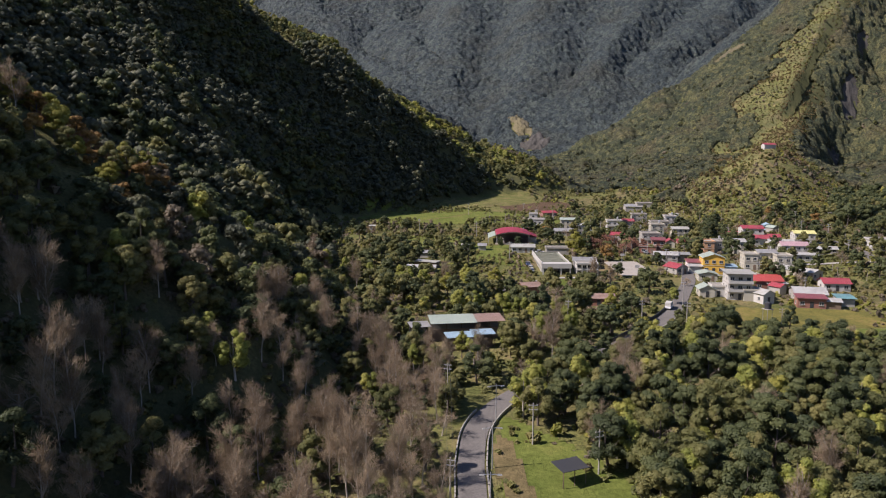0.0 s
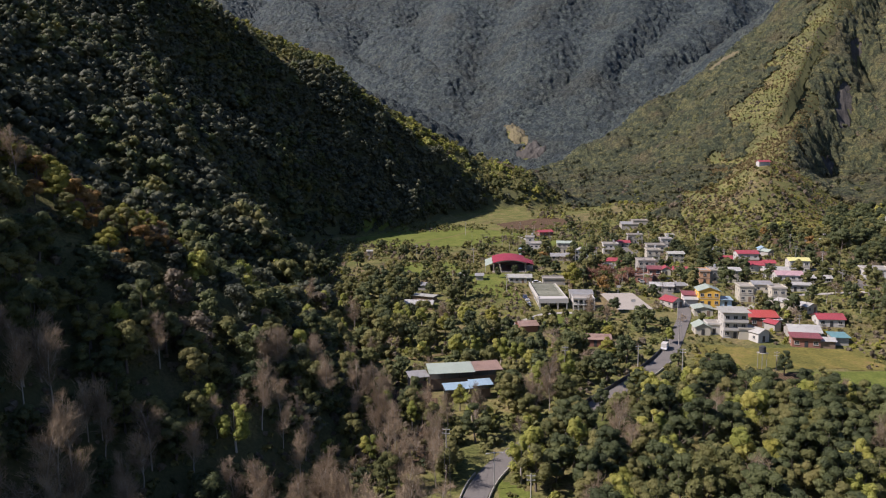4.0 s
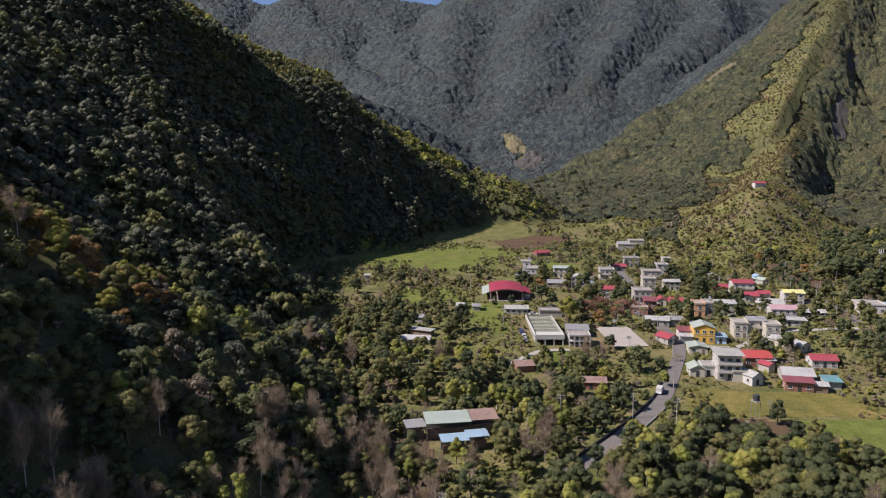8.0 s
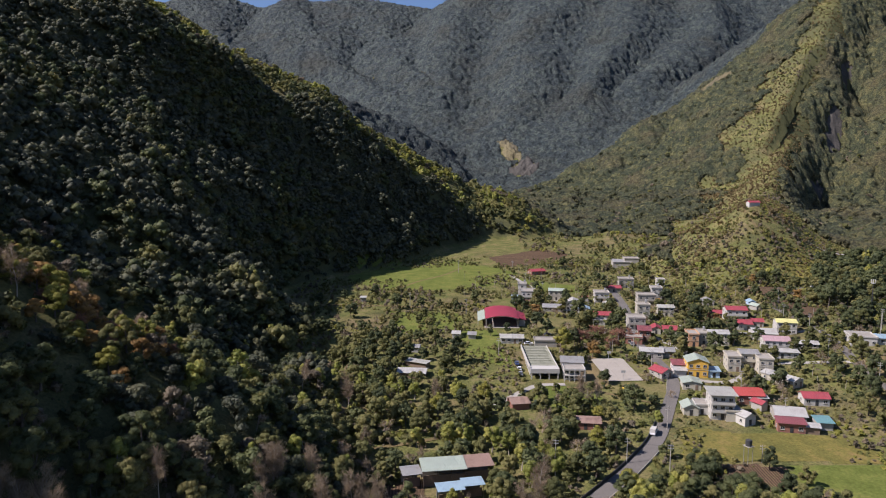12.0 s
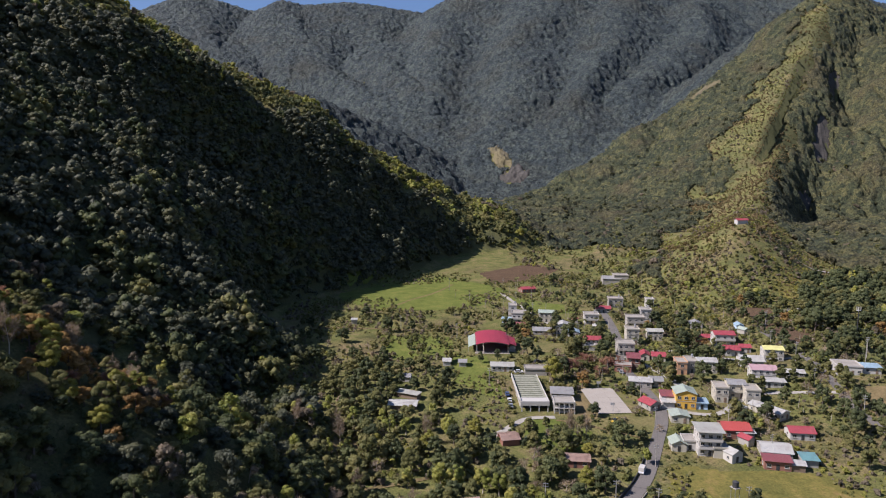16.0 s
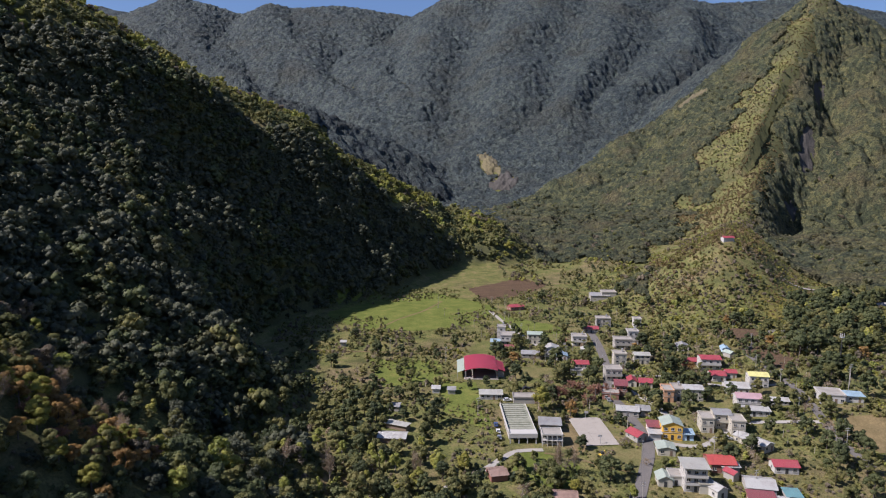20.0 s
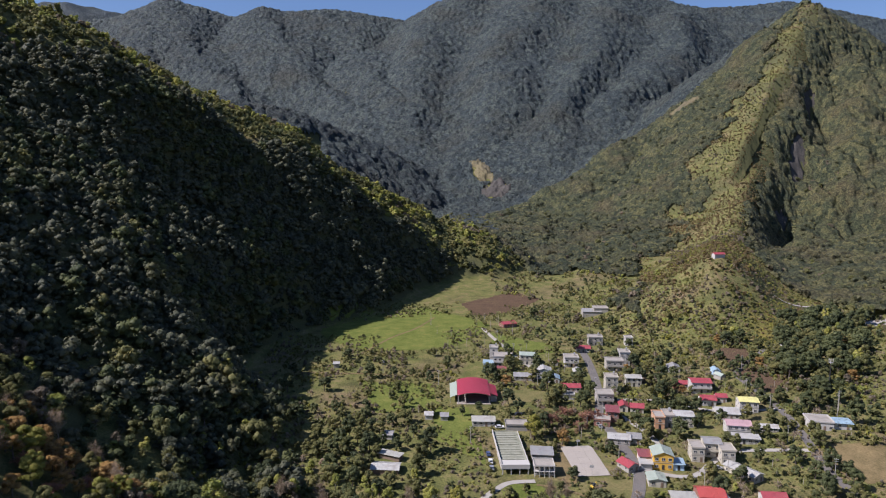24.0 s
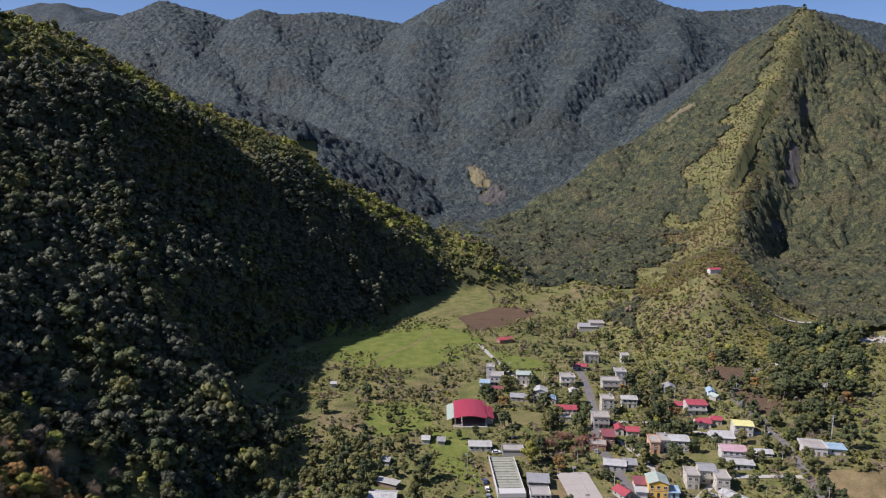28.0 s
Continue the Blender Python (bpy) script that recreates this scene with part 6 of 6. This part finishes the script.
# gardens between the houses
grove(52, 258, 226, 470, 8.6, [(SMALL, 2.4), (SMALL_D, 1.6), (PALM, 1.3), (BARE, 1.2), (RUST, 0.15), (MID_V, 1.7), (DARK_V, 1.4)], 0.55, 0.95, 0.88, 0.0, lambda x, y: x < 0.66 * y + 8)
grove(-70, 345, 30, 470, 12, [(MID_V, 2), (DARK_V, 1.5), (BARE, 2), (SMALL, 2)], 0.5, 0.85, 0.6, 0.5)
grove(150, 300, 300, 470, 11, [(DARK_V, 2.4), (MID_V, 2), (RUST, 0.3), (SMALL, 1)], 0.6, 1.0, 0.6, 0.5, lambda x, y: x > 215 and x < 0.66 * y + 8)
grove(214, 388, 344, 505, 7.4, [(DARK_V, 3.2), (MID_V, 2.4), (BRIGHT, 0.5)], 0.75, 1.25, 0.92, 0.5, lambda x, y: 0.548 * y < x < 0.69 * y)
grove(20, 455, 96, 560, 11.5, [(PALM, 4), (SMALL, 1)], 0.6, 1.0, 0.6, 1.0)
grove(96, 480, 180, 600, 15, [(PALM, 3), (DARK_V, 1)], 0.6, 0.9, 0.6, 1.0)

# single trees that stand out
for kind, x, y, s in ((GOLD, 60.5, 321, 1.3), (BANYAN, 71, 334, 1.25), (BANYAN, 80, 342, 1.3), (BANYAN, 90, 336, 1.2), (BANYAN, 97, 344, 1.0), (BANYAN, 84, 328, 0.9), (MID, 110.5, 199, 0.62), (DARK, 104, 209, 0.62), (DARK, 80.5, 207, 0.72), (MID, 86, 209, 0.7), (DARK, 74.5, 217.5, 0.55),
                      (DARK, 144, 352, 0.9), (DARK, 140, 372, 1.0), (MID, 147, 384, 0.95), (DARK, 150, 400, 1.05), (MID, 143, 412, 1.0), (BRIGHT, 139, 368, 0.6), (DARK, 196, 352, 0.75), (DARK, 203, 338, 0.9), (MID, 212, 342, 0.95), (DARK, 221, 352, 1.0),
                      (BRIGHT, 79.5, 241, 0.62), (DARK, 11, 309, 0.95), (MID, 7, 305, 0.85), (DARK, 29, 352, 0.5), (DARK, 38, 357, 0.5), (BRIGHT, 19, 222, 0.95), (MID, -5, 236, 0.9), (MID, -32, 219, 0.95), (GOLD, 5, 185, 0.7), (BRIGHT, 8, 178, 0.85),
                      (MID, 160, 250, 0.8), (DARK, 168, 262, 0.9), (MID, 176, 256, 0.95), (DARK, 183, 268, 0.9), (MID, 157, 236, 0.8), (DARK, 168, 240, 0.9), (RUST, 232, 412, 0.7), (BARE, 88, 283, 0.7), (BARE, 93, 268, 0.6), (BARE, 65, 279, 0.55),
                      (BRIGHT, -66, 143, 1.0), (BRIGHT, -45, 166, 0.85), (MID, -60, 130, 0.75), (RUST, -88, 178, 0.8), (GOLD, -94, 176, 0.8), (RUST, -100, 178, 0.85), (RUST, -80, 184, 0.8), (GOLD, -104, 174, 0.8), (RUST, -110, 172, 0.9), (RUST, -72, 190, 0.6)):
    plant(kind, x, y, s)


# ---- woods too large to count ----
def scatter(name, label, mat, pts, scales, protos, sink=0.5, squash=None):
    """Many crowns joined into one mesh of woodland."""
    rng = np.random.RandomState(len(pts))
    V, F, base = [], [], 0
    which = rng.randint(0, len(protos), len(pts))
    for k, (pv, pf) in enumerate(protos):
        q, s = pts[which == k], scales[which == k]
        if not len(q):
            continue
        a = rng.uniform(0, 6.283, len(q))
        c, sn = np.cos(a)[:, None], np.sin(a)[:, None]
        x = (pv[None, :, 0] * c - pv[None, :, 1] * sn) * s[:, None]
        y = (pv[None, :, 0] * sn + pv[None, :, 1] * c) * s[:, None]
        z = pv[None, :, 2] * (s * rng.uniform(0.85, 1.2, len(q)))[:, None]
        W = np.stack([x + q[:, 0:1], y + q[:, 1:2], z + q[:, 2:3] - sink], -1).reshape(-1, 3)
        G = (pf[None] + (np.arange(len(q)) * len(pv))[:, None, None]).reshape(-1, 3) + base
        V.append(W); F.append(G); base += len(W)
    if not V:
        return None
    me = mesh_np(name, np.concatenate(V), np.concatenate(F))
    me.polygons.foreach_set("use_smooth", np.ones(len(me.polygons), bool))
    me.materials.append(mat)
    return tagged(new(name, me), label, "woodland", kind="stuff")


def protos_of(seed, count, nl, leaves, size, H=1.0, core=0.86, squash=0.8):
    """Crowns of unit size: about 1 wide in radius, 2 high."""
    out = []
    for i in range(count):
        rng = np.random.RandomState(seed + i)
        lum = crown_lumps(rng, 1.0, 0.25, 1.9 * H, nl, squash)
        out.append(leaf_cards(rng, lum, leaves, size, 0.5, True, core))
    return out


def jitter_grid(x0, x1, y0, y1, step, seed, loose=False):
    rng = np.random.RandomState(seed)
    if loose:
        n = int((x1 - x0) * (y1 - y0) / step ** 2)
        return rng.uniform(x0, x1, n), rng.uniform(y0, y1, n), rng
    X, Y = np.meshgrid(np.arange(x0, x1, step), np.arange(y0, y1, step))
    X = X + rng.uniform(-0.45, 0.45, X.shape) * step
    Y = Y + rng.uniform(-0.45, 0.45, Y.shape) * step
    return X.ravel(), Y.ravel(), rng


def floor_only(x, y):
    return np.interp(y, FLOOR_Y, FLOOR_Z)


def split_plant(name, label, x, y, rng, r0, r1, protos, mats, cell=34.0, sink=0.5, blur=0.22):
    """Hands points to several leaf materials by slow noise with some mixing."""
    z = height(x, y)
    v = fractal(x, y, cell, 2) + rng.uniform(-blur, blur, len(x))
    cut = np.quantile(v, np.cumsum([w for _, w in mats])[:-1] / sum(w for _, w in mats)) if len(mats) > 1 else []
    band = np.searchsorted(cut, v)
    s = rng.uniform(r0, r1, len(x)) * (0.6 + 0.8 * rng.rand(len(x)) ** 1.6)
    for i, (mat, _) in enumerate(mats):
        k = band == i
        scatter(name, label, mat, np.stack([x, y, z], 1)[k], s[k], protos, sink)


P_NEAR = protos_of(100, 7, 12, 150, 0.185, 1.0, 1.0)
P_FINE = protos_of(150, 7, 18, 900, 0.125)
P_MID = protos_of(200, 8, 4, 46, 0.42, 0.7)
P_RIDGE = protos_of(250, 6, 5, 76, 0.33, 0.8)
P_BUSH = protos_of(400, 6, 1, 20, 0.62, 0.45, 0.8, 0.9) + protos_of(420, 3, 2, 34, 0.48, 0.55, 0.8)

def spur_crest(x, y):
    """How far a place lies from the crest of the spur."""
    d = np.full(np.shape(x), 1e9)
    for (ax, ay, _), (bx, by, _) in zip(SPUR, SPUR[1:]):
        t = np.clip(((x - ax) * (bx - ax) + (y - ay) * (by - ay)) / ((bx - ax) ** 2 + (by - ay) ** 2), 0, 1)
        d = np.minimum(d, np.hypot(x - ax - t * (bx - ax), y - ay - t * (by - ay)))
    return d


# shaded spur and near hill
x, y, rng = jitter_grid(-560, 130, 60, 700, 6.0, 1)
k = (spur_crest(x, y) > 84) & (x > -0.66 * y - 26) & (height(x, y) > floor_only(x, y) + 5) & ~((y < 150) & (x > -0.62 * y - 8))
x, y = x[k], y[k]
near = (y < 262) & (x > -0.66 * y - 30)
thin = (x > -140) & (x < -74) & (y > 164) & (y < 226) & (height(x, y) > 26) & (rng.rand(len(x)) < 0.9)
x, y, near = x[~thin], y[~thin], near[~thin]
split_plant("near_hill_woodland", "dense mixed woodland on the near hillside", x[near], y[near], rng, 2.8, 4.6, P_FINE, [(LEAF_DARK, 4), (LEAF_SHADE_TINT, 2.4), (LEAF_MID, 2.2), (LEAF_DRY, 0.6), (LEAF_BRIGHT, 0.3)], 20)
x, y = x[~near], y[~near]
split_plant("hillside_woodland", "dense dark evergreen woodland covering the shaded slope", x, y, rng, 4.0, 6.2, P_NEAR, [(LEAF_SHADE_TINT, 6.5), (LEAF_DARK, 2), (LEAF_SLOPE, 1.4), (LEAF_MID, 0.6)])
x, y, rng = jitter_grid(-480, 130, 280, 760, 5.0, 9)
gx, gy = height(x + 3, y) - height(x - 3, y), height(x, y + 3) - height(x, y - 3)
k = (np.hypot(gx, gy) / 6 > 1.0) & (spur_crest(x, y) > 80) & (x > -0.66 * y - 26)
split_plant("steep_woodland", "evergreen trees clinging to the steep shaded face", x[k], y[k], rng, 3.2, 5.0, P_NEAR, [(LEAF_SHADE_TINT, 6.5), (LEAF_DARK, 1.5), (LEAF_SLOPE, 1.2)])
x, y, rng = jitter_grid(-620, 190, 470, 900, 6.0, 2)
north = (y > np.interp(x, [p[0] for p in SPUR], [p[1] for p in SPUR])) & (spur_crest(x, y) < 170)
k = ((spur_crest(x, y) < 90) | north) & (x > -0.66 * y - 26) & (height(x, y) > floor_only(x, y) + 5)
# Larger shares of bright leaves put the crest's sunlit strip into the colour.
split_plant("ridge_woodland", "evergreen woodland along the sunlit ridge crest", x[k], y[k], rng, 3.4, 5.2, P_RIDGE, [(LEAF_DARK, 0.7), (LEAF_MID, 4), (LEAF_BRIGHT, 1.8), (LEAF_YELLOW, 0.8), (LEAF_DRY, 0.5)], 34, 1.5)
x, y, rng = jitter_grid(-150, 2, 56, 168, 2.7, 7)
k = (x < np.interp(y, [p[1] for p in MAIN[:15]], [p[0] for p in MAIN[:15]]) - 4.5) & (fractal(x, y, 14, 2) > 0.36)
split_plant("undergrowth", "dark bushes and undergrowth between leafless trees", x[k], y[k], rng, 0.8, 1.9, P_BUSH, [(LEAF_DARK, 2), (LEAF_DRY, 3.4), (LEAF_MID, 1)], 16)
# orchard, gardens and plots: small trees too many to count
def clear_mask(x, y, pad):
    B = np.array(BUSY)
    return np.array([np.all((B[:, 0] - a) ** 2 + (B[:, 1] - b) ** 2 > (B[:, 2] + pad) ** 2) for a, b in zip(x, y)], bool)


P_SMALL = protos_of(500, 7, 5, 96, 0.34, 0.8)
for x0, x1, y0, y1, st, thr, r0, r1, nm, lab in ((-78, 36, 262, 500, 5.6, 0.53, 1.0, 2.1, "orchard_trees", "scattered orchard trees and bushes in rough grass"),
                                               (50, 232, 256, 480, 5.0, 0.47, 0.9, 2.0, "garden_trees", "garden trees and shrubs between the houses"),
                                               (196, 430, 290, 690, 6.4, 0.46, 1.4, 3.2, "hillside_plots", "trees and bushes on the terraced lower slope"),
                                               (90, 250, 470, 760, 6.0, 0.44, 1.4, 3.0, "valley_head_trees", "mixed trees at the head of the valley"),
                                               (-50, 66, 150, 268, 5.0, 0.45, 1.1, 2.4, "streamside_trees", "mixed small trees and thicket beside the stream")):
    x, y, rng = jitter_grid(x0, x1, y0, y1, st, int(y1 + x1))
    k = (fractal(x, y, 19, 3) > thr) & (height(x, y) < floor_only(x, y) + 34) & (x < 0.68 * y + 14) & ~((x > np.interp(y, [p[1] for p in MAIN[:15]], [p[0] for p in MAIN[:15]]) - 4) & (y < 262))
    x, y = x[k], y[k]
    k = clear_mask(x, y, 0.8) & ~((x > 0.33 * y) & (y > 440) & (x < 350) & (rng.rand(len(x)) < 0.75))
    split_plant(nm, lab, x[k], y[k], rng, r0, r1, P_SMALL, [(LEAF_DARK, 0.8), (LEAF_MID, 2.2), (LEAF_DRY, 2.6), (GRASS_TUFT, 2.6), (TWIG, 0.9)] if nm == "orchard_trees" else [(LEAF_DARK, 1.2), (LEAF_MID, 3.2), (LEAF_DRY, 1.2), (GRASS_TUFT, 2.6), (LEAF_BRIGHT, 0.9)], 22)
# rock faces
ROCKS = []


def outcrop(label, x0, y0, rx, ry, turn, mat, lift=4.0):
    """A weathered rock face that stands proud of the hillside."""
    c, sn = math.cos(turn), math.sin(turn)
    n = 46
    U, W = np.meshgrid(np.linspace(-1, 1, n), np.linspace(-1, 1, n))
    X, Y = x0 + U * rx * c - W * ry * sn, y0 + U * rx * sn + W * ry * c
    d = np.sqrt(U * U + W * W) + (fractal(X, Y, 18, 3) - 0.5) * 2.2
    Z = height(X, Y) + lift * np.clip(1.15 - d ** 2, -1.5, 1) + (fractal(X, Y, 15, 4, True) - 0.5) * 10
    me = mesh_np("rock_face", np.stack([X, Y, Z], -1).reshape(-1, 3), grid_faces(n, n))
    me.materials.append(mat)
    ROCKS.append((x0, y0, rx * 0.82, ry * 0.82, turn))
    tagged(new("rock_face", me), label, "rock", kind="stuff")


def bare_rock(x, y):
    hit = np.zeros(np.shape(x), bool)
    for x0, y0, rx, ry, t in ROCKS:
        u = ((x - x0) * math.cos(t) + (y - y0) * math.sin(t)) / rx
        w = (-(x - x0) * math.sin(t) + (y - y0) * math.cos(t)) / ry
        hit |= u * u + w * w + (fractal(x, y, 22, 2) - 0.5) * 0.9 < 1
    return hit


outcrop("tan rock cliff above the mouth of the gorge", 154, 1432, 16, 40, 0.3, ROCK_TAN, 6)
outcrop("grey rock cliff beside the gorge", 176, 1372, 28, 30, -0.3, ROCK, 5)
outcrop("grey rock face with steep ribs on the pyramid mountain", 618, 1105, 12, 40, -0.6, ROCK, 3)
outcrop("dark weathered rock face on the mountain flank", 545, 1010, 9, 30, -0.6, ROCK, 3)
outcrop("grey cliff on the mountain flank", 694, 1215, 10, 34, -0.6, ROCK, 3)
outcrop("bare reddish earth scar on the mountain ridge", 515, 1314, 34, 11, 0.3, ROCK_TAN, 1.5)


def canopy(name, label, mat, x0, x1, y0, y1, cell, crown, rise, inside, base=1.5, seed=3):
    """A closed forest canopy: touching crowns of uneven height over a slope."""
    rng = np.random.RandomState(seed)
    gx, gy = np.arange(x0, x1, cell), np.arange(y0, y1, cell)
    X, Y = np.meshgrid(gx, gy)
    X = X + rng.uniform(-0.35, 0.35, X.shape) * cell
    Y = Y + rng.uniform(-0.35, 0.35, Y.shape) * cell
    best = np.zeros(X.shape)
    J, T, H = rng.rand(512, 512, 2), rng.uniform(0.6, 1.35, (512, 512)), rng.uniform(0.3, 1.25, (512, 512))
    I0, K0 = np.floor(X / crown).astype(int), np.floor(Y / crown).astype(int)
    for di in (-1, 0, 1):
        for dk in (-1, 0, 1):
            i, k = (I0 + di) % 512, (K0 + dk) % 512
            d = np.hypot(X - (I0 + di + J[i, k, 0]) * crown, Y - (K0 + dk + J[i, k, 1]) * crown) / (crown * 0.72 * T[i, k])
            best = np.maximum(best, H[i, k] * np.sqrt(np.clip(1 - d * d, 0, 1)))
    wedge = (X < 0.75 * Y + 90) & (X > -0.68 * Y - 60) if y1 < 3000 else np.ones(X.shape, bool)
    G = np.zeros(X.shape)
    G[wedge] = height(X[wedge], Y[wedge])
    keep = np.zeros(X.shape, bool)
    keep[wedge] = inside(X[wedge], Y[wedge], G[wedge])
    edge = keep.astype(float)
    for _ in range(3):
        pad = np.pad(edge, 1, mode="edge")
        edge = (pad[:-2, 1:-1] + pad[2:, 1:-1] + pad[1:-1, :-2] + pad[1:-1, 2:] + pad[1:-1, 1:-1]) / 5
    soft = G
    for _ in range(2):
        pad = np.pad(soft, 1, mode="edge")
        soft = (pad[:-2, 1:-1] + pad[2:, 1:-1] + pad[1:-1, :-2] + pad[1:-1, 2:] + pad[1:-1, 1:-1]) / 5
    ny, nx = np.gradient(soft, cell)
    nx, ny = np.clip(nx, -2, 2), np.clip(ny, -2, 2)
    nl = np.sqrt(nx * nx + ny * ny + 1)
    off = (0.6 + base + best * rise + rng.uniform(-0.5, 0.5, X.shape) * rise * 0.16) * np.clip(edge * 1.8 - 0.8, 0, 1)
    X, Y, Z = X - off * nx / nl, Y - off * ny / nl, G - 0.6 + off * (0.5 + 0.5 / nl)
    F = grid_faces(*X.shape)
    keep = keep.ravel()
    F = F[keep[F].all(1)]
    used = np.unique(F)
    me = mesh_np(name, np.stack([X, Y, Z], -1).reshape(-1, 3)[used], np.searchsorted(used, F))
    me.polygons.foreach_set("use_smooth", np.ones(len(me.polygons), bool))
    me.materials.append(mat)
    return tagged(new(name, me), label, "woodland", kind="stuff")


# right-hand slopes
def grass_share(x, y):
    """How far a place lies inside the grassy west face of the front ridge, in tens of metres."""
    left = np.interp(y, [520, 800, 985, 1130, 1250, 1400], [180, 288, 385, 482, 600, 775])
    right = np.interp(y, [p[1] for p in PYR_F[::-1]], [p[0] for p in PYR_F[::-1]]) + 20
    return np.minimum((x - left) / 30, (right - x) / 12) + (fractal(x, y, 26, 3) - 0.5) * 4.2


def on_grass(x, y, h):
    return (grass_share(x, y) > 0.35) & (np.abs(h - ridge(x, y, PYR_F, 0.66, 12, None, 22, 140, 1.95)) < 22)


def pyr_line(x):
    return np.interp(x, [p[0] for p in PYR_L[::-1]], [p[1] for p in PYR_L[::-1]])


def on_knoll(x, y):
    """The grassy knoll and terraces below the pyramid mountain."""
    edge = (fractal(x, y, 40, 3) - 0.5) * 40
    return (y > 430) & (y < 790 + edge) & (x > 0.335 * y + edge * 0.5) & (x < np.interp(y, (430, 600, 700, 800), (330, 338, 345, 385)) + edge)


def slope_wood(x, y, h):
    wood = (h > floor_only(x, y) + 6 + 12 * (fractal(x, y, 40, 2) - 0.4)) | (y > 610 + 280 * fractal(x, y, 90, 3))
    wood &= y < pyr_line(x) + 30
    return wood & ~on_grass(x, y, h) & ~on_knoll(x, y) & ~bare_rock(x, y) & ~((x < 125) & (y < 660)) & (x > np.interp(y, [500, 760, 860, 1200], [95, 130, 60, 60]))


x, y, rng = jitter_grid(60, 1150, 500, 1560, 9.5, 3, True)
k = (x < 0.73 * y + 50) & slope_wood(x, y, height(x, y))
canopy("slope_canopy", "closed evergreen canopy on the sunlit slope", LEAF_HILL, 60, 1150, 500, 1560, 2.1, 6.2, 4.4, lambda x, y, h: (x < 0.73 * y + 50) & slope_wood(x, y, h))
split_plant("slope_woodland", "mixed evergreen woodland on the sunlit slope", x[k], y[k], rng, 2.6, 4.6, P_MID, [(LEAF_HILL, 4), (LEAF_SLOPE, 4.2), (LEAF_MID, 0.7), (LEAF_DRY, 0.4)], 80, 0.0, 0.14)
x, y, rng = jitter_grid(170, 800, 500, 1420, 3.5, 8)
k = grass_share(x, y) > -0.2
split_plant("slope_brush", "yellow-brown grass and low brush on the steep ridge", x[k], y[k], rng, 1.7, 2.8, P_BUSH, [(GRASS_GOLD, 5), (GRASS_TUFT, 2.0), (LEAF_DRY, 1.0)], 60, 1.1, 0.15)
x, y, rng = jitter_grid(150, 400, 430, 800, 2.7, 18)
k = on_knoll(x, y) & (fractal(x, y, 26, 3) > 0.36)
x, y = x[k], y[k]
k = clear_mask(x, y, 0.2)
split_plant("knoll_brush", "yellow-green tall grass and brush on the knoll", x[k], y[k], rng, 1.0, 2.0, P_BUSH, [(GRASS_TUFT, 4), (LEAF_YELLOW, 3), (GRASS_GOLD, 2.2), (LEAF_MID, 1.0), (LEAF_DRY, 0.9), (LEAF_DARK, 0.4)], 40, 0.6, 0.12)
# far mountains
def far_wood(x, y, h):
    return ((y > pyr_line(x) + 22) | (x < 142)) & ~((x > 0.47 * y) & (y > 1560) & (h < 470)) & ~((x < -0.12 * y) & (h < 0.06 * y + 95)) & (y < 2475) & ~bare_rock(x, y)


canopy("mountain_forest", "unbroken evergreen forest on the far mountain", LEAF_FAR_HAZED, -1600, 1800, 1010, 2474, 3.8, 9.5, 6.0,
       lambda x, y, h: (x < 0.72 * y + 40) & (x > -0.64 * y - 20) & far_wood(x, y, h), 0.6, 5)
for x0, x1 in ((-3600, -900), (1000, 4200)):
    canopy("distant_forest", "forested mountain ridge on the far horizon", LEAF_FAR_HAZED, x0, x1, 3800, 4500, 22, 40, 10, lambda x, y, h: h > 420, 1.0, 8)
# scrub over the valley floor
x, y, rng = jitter_grid(-90, 350, 92, 640, 2.8, 6)
h = height(x, y)
dens = fractal(x, y, 22, 3)
k = (dens > 0.40) & (h < floor_only(x, y) + 22) & (x > -0.64 * y - 10) & (x < 0.70 * y + 20)
x, y = x[k], y[k]
B = np.array(BUSY)
k = np.array([np.all((B[:, 0] - a) ** 2 + (B[:, 1] - b) ** 2 > (B[:, 2] + 0.2) ** 2) for a, b in zip(x, y)])
split_plant("scrub", "low scrub, weeds and bushes over the valley floor", x[k], y[k], rng, 0.9, 2.0, P_BUSH, [(LEAF_DARK, 0.15), (LEAF_MID, 2.0), (GRASS_TUFT, 5.0), (LEAF_DRY, 2.0), (LEAF_YELLOW, 0.8)], 30)
